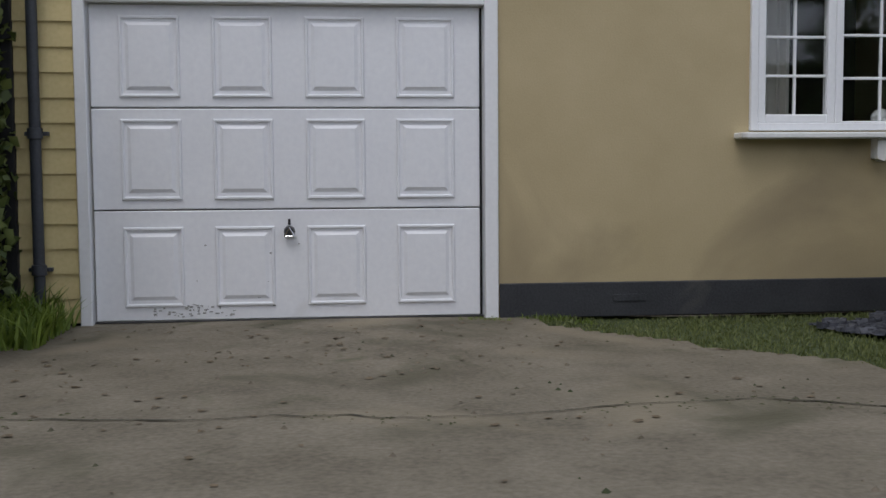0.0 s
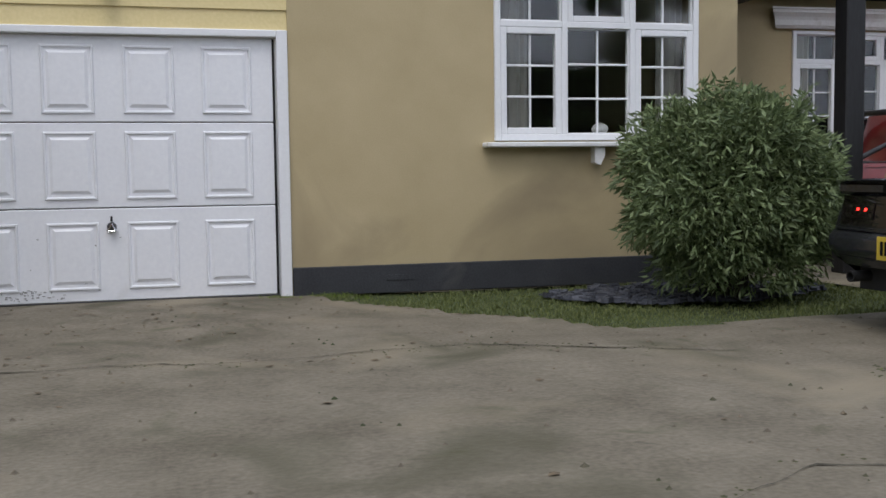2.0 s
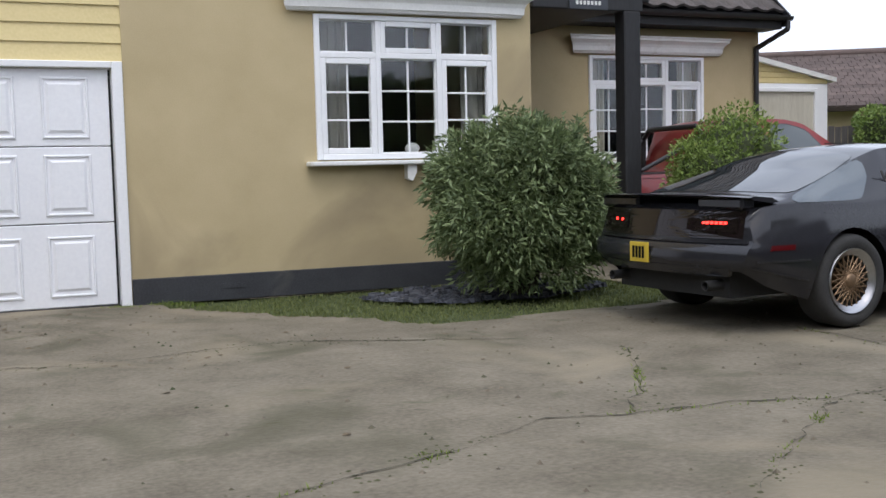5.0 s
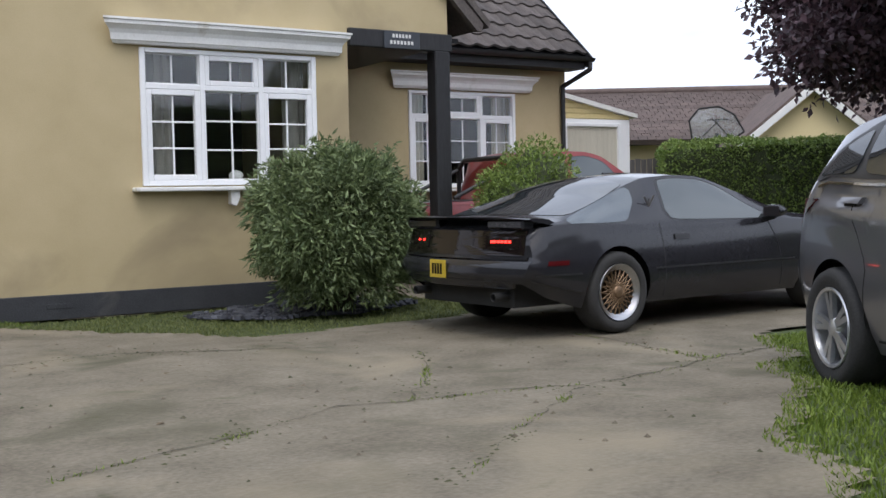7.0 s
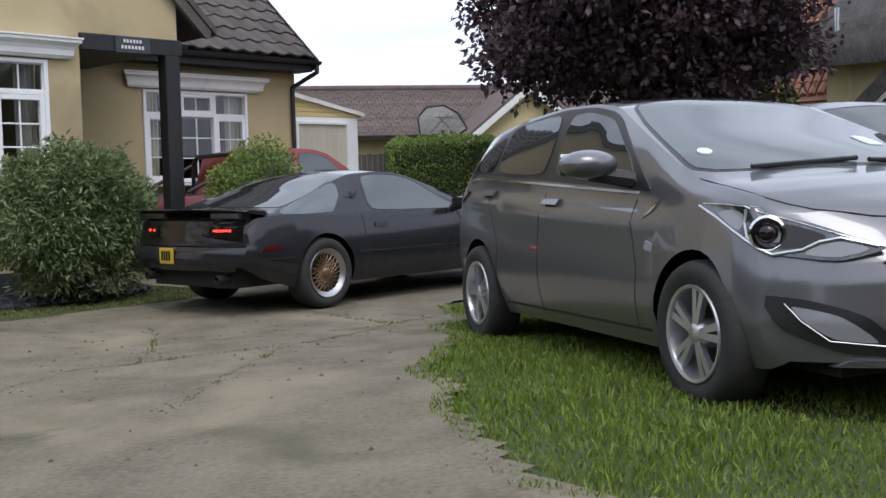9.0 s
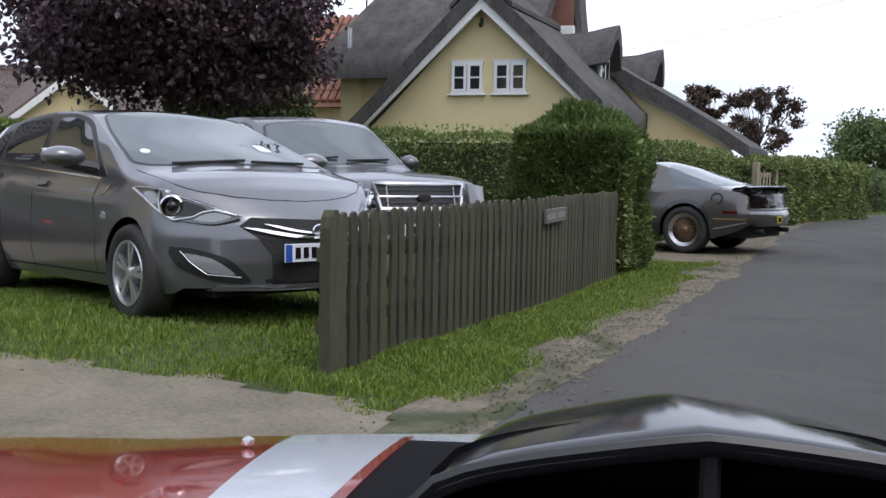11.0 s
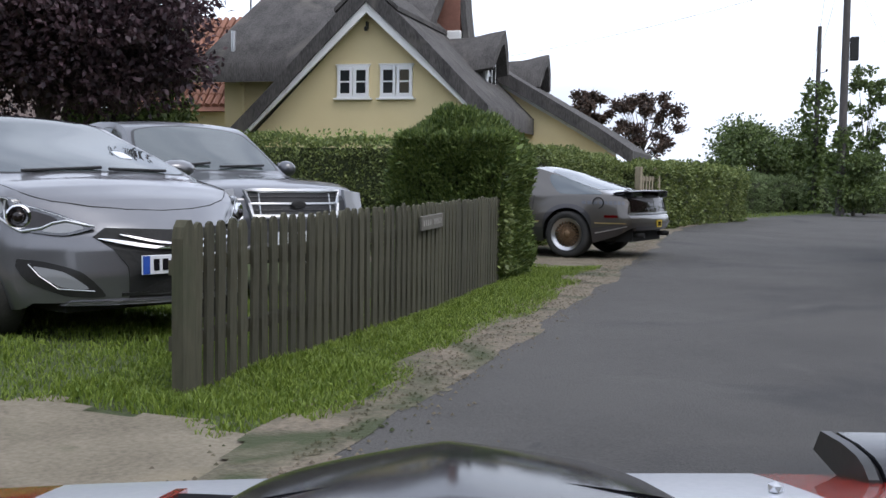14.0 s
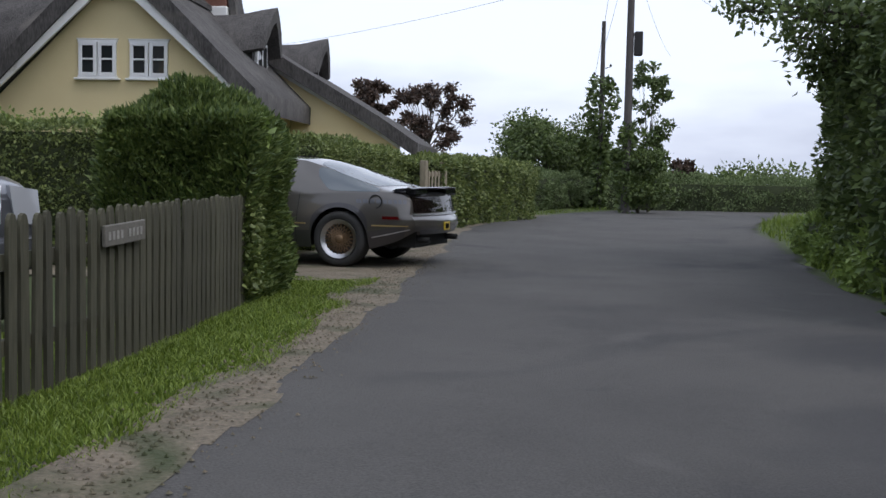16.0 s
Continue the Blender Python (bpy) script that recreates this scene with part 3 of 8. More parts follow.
litter_v, litter_f = [], []
for _ in range(700):
    x, y = rng.uniform(-2.2, 6.8), -0.15 - abs(rng.normal(0, 1.9))
    if on_drive(x, y) and noise.noise(Vector((x * 0.9, y * 1.3, 17))) > -0.15:
        r, a, z, k = rng.uniform(0.006, 0.022), rng.uniform(0, 6.28), lie(x, y) + 0.007, len(litter_v)
        for q in range(5):
            litter_v.append((x + r * math.cos(a + q * 1.257) * (1.5 if q in (0, 1) else 0.8), y + r * math.sin(a + q * 1.257), z + rng.uniform(0, 0.006)))
        litter_f.append((k, k + 1, k + 2, k + 3, k + 4))
tagged(raw("leaf_litter", litter_v, litter_f, LITTER), "dry brown leaf bits scattered on the drive", "leaves", kind="stuff")

# ---- garage and cream house ----
WALL = 0.26


def wall_with_hole(name, x0, x1, z0, z1, holes, y0, material, label):
    """A wall along x with rectangular openings through it."""
    bm = bmesh.new()
    xs = sorted({x0, x1, *[h[0] for h in holes], *[h[1] for h in holes]})
    zs = sorted({z0, z1, *[h[2] for h in holes], *[h[3] for h in holes]})
    solid = {}
    for i in range(len(xs) - 1):
        for j in range(len(zs) - 1):
            cx, cz = (xs[i] + xs[i + 1]) / 2, (zs[j] + zs[j + 1]) / 2
            solid[i, j] = not any(h[0] < cx < h[1] and h[2] < cz < h[3] for h in holes)
    cache = {}

    def vert(i, j, k):
        if (i, j, k) not in cache:
            cache[i, j, k] = bm.verts.new((xs[i], y0 + k * WALL, zs[j]))
        return cache[i, j, k]

    for (i, j), s in solid.items():
        if not s:
            continue
        for k in (0, 1):
            bm.faces.new([vert(i, j, k), vert(i + 1, j, k), vert(i + 1, j + 1, k), vert(i, j + 1, k)])
        for di, dj, a, b in ((-1, 0, (0, 0), (0, 1)), (1, 0, (1, 0), (1, 1)), (0, -1, (0, 0), (1, 0)), (0, 1, (0, 1), (1, 1))):
            if not solid.get((i + di, j + dj), False):
                p, q = (i + a[0], j + a[1]), (i + b[0], j + b[1])
                bm.faces.new([vert(*p, 0), vert(*q, 0), vert(*q, 1), vert(*p, 1)])
    return tagged(part(name, bm, material), label, "wall", kind="structure")


wall_with_hole("wall_front", 2.535, 6.38, 0.0, 4.9, [(4.19, 6.0, 1.20, 2.50)], 0.0, RENDER_CREAM, "cream rendered front wall with weather stains")
porch_head = bmesh.new()
prism(porch_head, [(6.38, 2.83), (7.62, 2.83), (7.62, 3.30), (6.38, 4.55)], 0.20)
tagged(part("wall_porch_head", porch_head, RENDER_CREAM), "cream rendered wall over the open porch", "wall", kind="structure")
tagged(part("wall_return", box(6.13, WALL, 0.0, 6.38, 3.11, 4.2), RENDER_CREAM), "cream rendered side of the porch recess", "wall", kind="structure")
wall_with_hole("wall_back", 6.384, 11.54, 0.0, 3.08, [(8.76, 10.58, 1.17, 2.54)], 2.85, RENDER_CREAM, "cream rendered wall set back behind the porch")
tagged(part("wall_side", box(11.29, 3.112, 0.0, 11.54, 8.0, 3.05), RENDER_CREAM), "cream rendered end wall", "wall", kind="structure")
tagged(part("wall_rear", box(-0.45, 7.9, 0.0, 11.35, 8.15, 3.0), RENDER_CREAM), "plain rendered rear wall", "wall", kind="structure")

plinth = bmesh.new()
bx(plinth, 2.54, -0.028, 0.0, 6.40, -0.002, 0.225, 0.006)
tagged(part("baseboard", plinth, PLINTH), "dark grey painted plinth with scuffs", "plinth", kind="structure")
# air brick and scuff in the plinth
tagged(part("air_brick", box(3.28, -0.034, 0.10, 3.50, -0.026, 0.145, 0.002), PLINTH), "painted air brick in the plinth", "air brick")

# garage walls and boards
tagged(part("wall_garage", bx(box(-0.45, 0.03, 0.0, -0.07, WALL, 3.25), -0.07, 0.03, 2.06, 2.532, WALL, 3.25), UNLIT_BLACK), "garage wall behind the boards", "wall", kind="structure")
cladding = thing("garage_cladding", "pale yellow lapped boards round the garage door", "cladding", kind="structure")
board_left = bmesh.new()
prism(board_left, [(0, 0), (-0.026, 0), (-0.010, 0.158), (0, 0.158)], 0.365, pose(0, 0, 0, 0, 0, 90) @ Matrix.Diagonal((1, -1, 1, 1)))
left_mesh = None
for k in range(21):
    z = 0.02 + k * 0.1545
    if left_mesh is None:
        ob = part("board", board_left, BOARD_YELLOW, cladding)
        left_mesh = ob.data
    else:
        ob = new("board", left_mesh)
        ob.parent = cladding
    ob.matrix_basis = pose(-0.44, 0.03, z)
board_top = bmesh.new()
prism(board_top, [(0, 0), (-0.026, 0), (-0.010, 0.158), (0, 0.158)], 2.615, pose(0, 0, 0, 0, 0, 90) @ Matrix.Diagonal((1, -1, 1, 1)))
top_mesh = None
for k in range(8):
    z = 2.045 + k * 0.1545
    if top_mesh is None:
        ob = part("board", board_top, BOARD_YELLOW, cladding)
        top_mesh = ob.data
    else:
        ob = new("board", top_mesh)
        ob.parent = cladding
    ob.matrix_basis = pose(-0.078, 0.03, z)

# drainpipe
pipe = thing("drainpipe", "dark grey round drainpipe beside the garage door", "drainpipe", pose(-0.305, -0.065, 0))
part("pipe", rod(bmesh.new(), (0, 0, 0.05), (0, 0, 3.2), 0.034, n=14), PIPE_GREY, pipe, smooth=40)
for z in (0.36, 1.19, 2.2):
    part("pipe_collar", lathe(bmesh.new(), [(0.034, -0.035), (0.046, -0.03), (0.046, 0.03), (0.034, 0.035)], 14, pose(0, 0, z, 90)), PIPE_GREY, pipe, smooth=40)
    part("bracket", bx(box(-0.07, 0.02, z - 0.012, 0.07, 0.066, z + 0.012, 0.003), -0.012, 0.0, z - 0.01, 0.012, 0.06, z + 0.01), PIPE_GREY, pipe)

# up-and-over garage door
door = thing("door_1", "white panelled up-and-over garage door, closed, slightly dirty", "garage door", pose(0, 0, 0), kind="structure")
jamb = bmesh.new()
bx(jamb, -0.078, -0.03, 0.0, -0.006, 0.16, 2.045, 0.006)
part("frame_post", jamb, UPVC, door)
jamb = bmesh.new()
bx(jamb, 2.446, -0.03, 0.0, 2.532, 0.16, 2.045, 0.006)
part("frame_post", jamb, UPVC, door)
part("frame_head", box(-0.006, -0.03, 1.990, 2.446, 0.16, 2.045, 0.006), UPVC, door)
for z0, z1 in ((0.022, 0.712), (0.720, 1.346), (1.354, 1.985)):
    part("door_section", box(0.006, 0.035, z0, 2.420, 0.065, z1, 0.006), WHITE_PAINT, door)
part("seal", box(-0.004, 0.03, 0.0, 2.444, 0.07, 0.02, 0.004), BLACK_PLASTIC, door)
part("door_back", box(0.0, 0.067, 0.02, 2.44, 0.072, 1.985), DARK_METAL, door)


def pressed_panel():
    """A pressed panel: a raised rim, a groove, and a field that slopes out to its middle."""
    bm = bmesh.new()
    w, h = 0.370, 0.503
    rings = [(0.0, 0.0), (0.006, -0.012), (0.016, -0.012), (0.024, 0.004), (0.036, 0.004), (0.062, -0.012)]
    loops = []
    for inset, y in rings:
        low = inset * (1.1 if inset > 0.03 else 1)
        loops.append([bm.verts.new((x, y, z)) for x, z in ((inset, low), (w - inset, low), (w - inset, h - inset), (inset, h - inset))])
    for a, b in zip(loops, loops[1:]):
        for i in range(4):
            bm.faces.new((a[i], a[(i + 1) % 4], b[(i + 1) % 4], b[i]))
    bm.faces.new(loops[-1])
    return bm


panel_mesh = None
for z in (0.108, 0.779, 1.414):
    for x in (0.180, 0.744, 1.318, 1.888):
        if panel_mesh is None:
            ob = part("panel", pressed_panel(), WHITE_PAINT, door)
            panel_mesh = ob.data
        else:
            ob = new("panel", panel_mesh)
            ob.parent = door
        ob.matrix_basis = pose(x, 0.033, z)
handle = part("handle", lathe(bmesh.new(), [(0.0, -0.045), (0.026, -0.045), (0.032, -0.03), (0.032, -0.008), (0.036, 0.0)], 16, pose(1.205, 0.033, 0.575)), BLACK_PLASTIC, door, "black lock handle hanging from a chain", 40)
part("handle_bow", rod(rod(rod(bmesh.new(), (1.175, -0.01, 0.545), (1.205, -0.01, 0.60), 0.007), (1.235, -0.01, 0.545), (1.205, -0.01, 0.60), 0.007), (1.175, -0.01, 0.545), (1.235, -0.01, 0.545), 0.007), CHROME, handle, "worn metal bow")
part("keyhole_plate", box(1.197, 0.026, 0.615, 1.213, 0.034, 0.655, 0.003), BLACK_PLASTIC, handle)
scuffs = bmesh.new()
for k in range(70):
    x = rng.uniform(0.35, 0.85) if k < 56 else rng.uniform(0.2, 1.4)
    z = rng.uniform(0.04, 0.12) if k < 56 else rng.uniform(0.1, 0.5)
    bx(scuffs, x, 0.0305, z, x + rng.uniform(0.004, 0.022), 0.0345, z + rng.uniform(0.003, 0.010))
part("scuffs", scuffs, SCUFF, door, "dark scuff marks low on the door")
part("garage_step", box(-0.08, -0.10, -0.05, 2.53, 0.2, 0.008, 0.01), CONCRETE, door, "concrete threshold")

# lantern over the garage door
lantern = thing("wall_lantern", "small black outdoor wall lamp over the garage", "wall lamp", pose(1.22, -0.10, 2.30))
part("lamp_body", lathe(bmesh.new(), [(0.0, 0.10), (0.045, 0.10), (0.06, 0.06), (0.055, 0.0), (0.03, -0.04), (0.0, -0.05)], 14, pose(0, 0, 0, 90)), BLACK_PLASTIC, lantern, smooth=40)
part("lamp_bracket", bx(box(-0.03, 0.06, 0.02, 0.03, 0.10, 0.14, 0.005), -0.012, 0.0, 0.07, 0.012, 0.09, 0.095), BLACK_PLASTIC, lantern)


def casement(owner, x, z, w, h, cols, rows, sash, y=0.0, glass=WINDOW_GLASS):
    """A light of a window: its sash, glazing bars and panes."""
    s = sash
    fr = bmesh.new()
    for a in ((x, z, x + s, z + h), (x + w - s, z, x + w, z + h), (x + s, z, x + w - s, z + s), (x + s, z + h - s, x + w - s, z + h)):
        bx(fr, a[0], y - (0.02 if s > 0.03 else 0.0), a[1], a[2], y + 0.05, a[3], 0.006)
    leaf = part("sash", fr, UPVC, owner)
    gw, gh = (w - 2 * s) / cols, (h - 2 * s) / rows
    for i in range(1, cols):
        part("glazing_bar", box(x + s + i * gw - 0.009, y + 0.012, z + s, x + s + i * gw + 0.009, y + 0.034, z + h - s, 0.003), UPVC, leaf)
    for j in range(1, rows):
        part("glazing_bar", box(x + s, y + 0.010, z + s + j * gh - 0.009, x + w - s, y + 0.032, z + s + j * gh + 0.009, 0.003), UPVC, leaf)
    for i in range(cols):
        for j in range(rows):
            pane = part("pane", box(x + s + i * gw + 0.001, y + 0.018, z + s + j * gh + 0.001, x + s + (i + 1) * gw - 0.001, y + 0.024, z + s + (j + 1) * gh - 0.001), glass, leaf)
            pane.visible_shadow = False


def cottage_window(name, label, x0, x1, z0, z1, y, canopy, cloth, room):
    """A three-light window with small panes, a moulded canopy over it, and a room behind."""
    w = thing(name, label, "window", kind="structure")
    third = (x1 - x0) / 3
    zt = z1 - 0.36
    fr = bmesh.new()
    for a in ((x0, z0, x0 + 0.05, z1), (x1 - 0.05, z0, x1, z1), (x0 + 0.05, z0, x1 - 0.05, z0 + 0.05), (x0 + 0.05, z1 - 0.045, x1 - 0.05, z1)):
        bx(fr, a[0], y - 0.03, a[1], a[2], y + 0.07, a[3], 0.005)
    for i in (1, 2):
        bx(fr, x0 + i * third - 0.025, y - 0.025, z0 + 0.05, x0 + i * third + 0.025, y + 0.06, z1 - 0.045, 0.004)
    bx(fr, x0 + 0.05, y - 0.022, zt - 0.025, x1 - 0.05, y + 0.055, zt + 0.025, 0.004)
    part("window_frame", fr, UPVC, w)
    for i in range(3):
        a = x0 + i * third + (0.05 if i == 0 else 0.025)
        b = x0 + (i + 1) * third - (0.05 if i == 2 else 0.025)
        casement(w, a, z0 + 0.05, b - a, zt - 0.075 - z0, 2, 3, 0.055 if i != 1 else 0.012, y)
        casement(w, a, zt + 0.025, b - a, z1 - 0.07 - zt, 2, 1, 0.05 if i == 1 else 0.012, y)
    part("window_sill", box(x0 - 0.10, y - 0.13, z0 - 0.055, x1 + 0.12, y + 0.02, z0 - 0.015, 0.008), OLD_WHITE, w)
    profile = [(0.001, 0.0), (0.055, 0.0), (0.070, 0.022), (0.080, 0.030), (0.085, 0.090), (0.100, 0.125), (0.135, 0.160), (0.150, 0.168), (0.150, 0.200), (0.165, 0.206), (0.165, 0.226), (0.001, 0.250)]
    hood = bmesh.new()
    rings = []
    for i in range(9):
        f = i / 8
        row = []
        for d, z in profile:
            back_in = (0.165 - d) * (1 if i == 0 else -1 if i == 8 else 0)
            bow = 0.03 * (1 - (2 * f - 1) ** 2)
            row.append(hood.verts.new((canopy[0] + (canopy[1] - canopy[0]) * f + back_in, y - d - (bow if d > 0.002 else 0), canopy[2] + z)))
        rings.append(row)
    for r0, r1 in zip(rings, rings[1:]):
        for i in range(len(profile)):
            j = (i + 1) % len(profile)
            hood.faces.new((r0[i], r0[j], r1[j], r1[i]))
    hood.faces.new(rings[0])
    hood.faces.new(rings[-1][::-1])
    part("canopy", hood, OLD_WHITE, w, "weathered white moulded canopy")
    # room box whose shade is put into its near-black colour
    part("room", bx(bx(bx(bx(bx(bmesh.new(), x0 - 0.8, y + 2.4, 0.2, x1 + 0.8, y + 2.5, 3.0), x0 - 0.8, y + WALL + 0.03, 0.2, x0 - 0.7, y + 2.4, 3.0), x1 + 0.2, y + WALL + 0.03, 0.2, x1 + 0.3, y + 2.4, 3.0), x0 - 0.7, y + WALL + 0.03, 0.1, x1 + 0.2, y + 2.4, 0.2), x0 - 0.7, y + WALL + 0.03, 2.9, x1 + 0.2, y + 2.4, 3.0), room, w, "room box behind the glass, coloured near-black for indoor shade")
    for side in (0, 1):
        cur = bmesh.new()
        wide = 0.32 if side == 0 else 0.26
        start = x0 + 0.04 if side == 0 else x1 - 0.04 - wide
        n = 15
        pts = [(start + wide * i / (n - 1), y + 0.18 + 0.03 * math.sin(i * 1.9)) for i in range(n)]
        low = [cur.verts.new((px, py, z0 + 0.02)) for px, py in pts]
        high = [cur.verts.new((px, py, z1)) for px, py in pts]
        for i in range(n - 1):
            cur.faces.new((low[i], low[i + 1], high[i + 1], high[i]))
        part("curtain", cur, cloth, w, smooth=60)
    return w


cottage_window("window_1", "white small-paned window with a moulded canopy and open curtains", 4.19, 6.0, 1.20, 2.50, 0.0, (3.83, 6.36, 2.52), CURTAIN, UNLIT_BLACK)
cottage_window("window_2", "white small-paned window with cream curtains behind the porch", 8.76, 10.58, 1.17, 2.54, 2.85, (8.40, 10.94, 2.56), NET_CURTAIN, UNLIT_BLACK)
orn = thing("sill_ornament", "white rounded china ornament on the window sill", "ornament", pose(5.17, 0.14, 1.25))
part("ornament_body", lump(bmesh.new(), (0, 0, 0.05), (0.075, 0.05, 0.05), 0.05, 2, 2), CHINA, orn, smooth=60)
part("sill_board", box(-0.95, -0.06, -0.02, 0.80, 0.11, 0.0), UPVC, orn, "white inner window sill")
tagged(part("wall_corbel", prism(bmesh.new(), [(0, 0), (0.09, 0), (0.09, -0.07), (0.05, -0.15), (0.0, -0.13)], 0.09, pose(5.03, -0.09, 1.145)), OLD_WHITE), "broken white corbel under the window sill", "corbel")

# porch post, beam and name sign
porch = thing("porch", "open porch with a black timber post and beam", "porch", pose(0, 0, 0))
part("post", box(7.43, -0.05, 0.0, 7.62, 0.14, 2.64, 0.012), BLACK_WOOD, porch)
part("beam", box(6.384, -0.04, 2.635, 7.66, 0.16, 2.828, 0.012), BLACK_WOOD, porch)
part("soffit", box(6.384, 0.21, 2.78, 7.9, 2.84, 2.83), BLACK_WOOD, porch, "dark boarded porch ceiling")
sign = thing("name_sign", "small slate house name sign with two rows of pale lettering", "sign", pose(6.79, -0.062, 2.635))
part("board", box(0, 0, 0, 0.44, 0.02, 0.185, 0.004), SIGN_DARK, sign)
for zz, wd in ((0.115, 0.24), (0.045, 0.30)):
    k = 6 if wd < 0.27 else 7
    for i in range(k):
        bw = wd / k
        part("lettering", box(0.22 - wd / 2 + i * bw, -0.004, zz, 0.22 - wd / 2 + i * bw + bw * 0.62, 0.0, zz + 0.038), LETTER, sign)

# tiled roof over the set-back part, sloping up from its eaves
roof = thing("roof", "brown concrete tiled roof with mossy weathering", "roof", kind="structure")
EAVE_Y, EAVE_Z, SLOPE = 2.42, 3.10, radians(41)
c, s = math.cos(SLOPE), math.sin(SLOPE)
deck = bmesh.new()
for a, b in ((7.75, 11.62),):
    vs = [deck.verts.new(p) for p in ((a, EAVE_Y, EAVE_Z), (b, EAVE_Y, EAVE_Z), (b, EAVE_Y + 4.2 * c, EAVE_Z + 4.2 * s), (a, EAVE_Y + 4.2 * c, EAVE_Z + 4.2 * s))]
    lo = [deck.verts.new(v.co + Vector((0, 0.06, -0.09))) for v in vs]
    deck.faces.new(vs)
    deck.faces.new(lo[::-1])
    for i in range(4):
        deck.faces.new((vs[i], lo[i], lo[(i + 1) % 4], vs[(i + 1) % 4]))
part("roof_deck", deck, BLACK_WOOD, roof)
part("fascia", box(7.75, EAVE_Y + 0.02, EAVE_Z - 0.19, 11.60, EAVE_Y + 0.05, EAVE_Z - 0.02), BLACK_WOOD, roof)
part("eaves_soffit", box(7.75, EAVE_Y + 0.05, EAVE_Z - 0.19, 11.6, 2.846, EAVE_Z - 0.16), BLACK_WOOD, roof)
part("barge_board", prism(bmesh.new(), [(0, 0), (4.2, 0), (4.2, 0.2), (0, 0.2)], 0.03, pose(11.625, EAVE_Y, EAVE_Z - 0.17) @ pose(0, 0, 0, 0, 0, 90) @ pose(0, 0, 0, 0, -math.degrees(SLOPE), 0)), BLACK_WOOD, roof)
tile = bmesh.new()
prof = [(0.0, 0.0), (0.04, 0.028), (0.09, 0.034), (0.14, 0.022), (0.19, 0.002), (0.25, -0.004), (0.30, 0.004)]
top = [tile.verts.new((x, y, z + h)) for y, h in ((0, 0.030), (0.37, 0.0)) for x, z in prof]
bot = [tile.verts.new((x, 0, z - 0.006)) for x, z in prof]
n = len(prof)
for i in range(n - 1):
    tile.faces.new((top[i], top[i + 1], top[n + i + 1], top[n + i]))
    tile.faces.new((bot[i], bot[i + 1], top[i + 1], top[i]))
tile_mesh = None
for r in range(13):
    for k in range(13):
        x = 7.76 + k * 0.297
        d = 0.02 + r * 0.315
        m = pose(x, EAVE_Y - 0.04 * c + d * c, EAVE_Z + 0.012 + d * s + rng.uniform(-0.004, 0.004)) @ pose(0, 0, 0, 41 + rng.uniform(-0.6, 0.6))
        if tile_mesh is None:
            ob = part("tile", tile, TILE_BROWN, roof, smooth=40)
            tile_mesh = ob.data
        else:
            ob = new("tile", tile_mesh)
            ob.parent = roof
        ob.matrix_basis = m
gutter = thing("gutter", "black half-round gutter with a swan-neck downpipe", "gutter", pose(0, 0, 0))
gt = bmesh.new()
for k in range(9):
    a0, a1 = math.pi + math.pi * k / 9, math.pi + math.pi * (k + 1) / 9
    p = [(7.8, EAVE_Y - 0.05 + 0.06 * math.cos(a0), EAVE_Z - 0.03 + 0.06 * math.sin(a0)), (7.8, EAVE_Y - 0.05 + 0.06 * math.cos(a1), EAVE_Z - 0.03 + 0.06 * math.sin(a1))]
    q = [(11.70, y, z) for _, y, z in p]
    gt.faces.new([gt.verts.new(v) for v in (p[0], p[1], q[1], q[0])])
bmesh.ops.remove_doubles(gt, verts=gt.verts, dist=0.001)
bmesh.ops.solidify(gt, geom=list(gt.faces), thickness=0.006)
part("trough", gt, BLACK_PLASTIC, gutter, smooth=40)
neck = [(11.64, EAVE_Y - 0.05, EAVE_Z - 0.07), (11.64, EAVE_Y - 0.05, EAVE_Z - 0.20), (11.46, 2.80, EAVE_Z - 0.42), (11.46, 2.80, 0.1)]
for a, b in zip(neck, neck[1:]):
    part("downpipe", lump(rod(bmesh.new(), a, b, 0.036, n=12), b, (0.037, 0.037, 0.037), 0, 0, 1), BLACK_PLASTIC, gutter, smooth=50)
# the front gable's roof edge beyond the wall
gable_roof = thing("gable_roof", "dark barge board and tile edge of the front gable", "roof edge", kind="structure")
part("barge", prism(bmesh.new(), [(8.04, 2.96), (8.02, 2.88), (7.96, 2.88), (7.46, 3.38), (4.2, 6.64), (4.30, 6.72)], 0.07, pose(0, -0.10, 0)), TILE_BROWN, gable_roof, "mossy mortar and tile edge")
part("gable_covering", prism(bmesh.new(), [(4.2, 6.76), (8.10, 2.92), (8.12, 2.99), (4.24, 6.84)], 3.3, pose(0, -0.12, 0)), TILE_BROWN, gable_roof)
part("gable_wall", prism(bmesh.new(), [(6.38, 4.56), (6.38, 4.9), (2.6, 4.9), (3.6, 6.3), (4.6, 6.3)], 0.2, pose(0, 0.02, 0)), RENDER_CREAM, gable_roof)

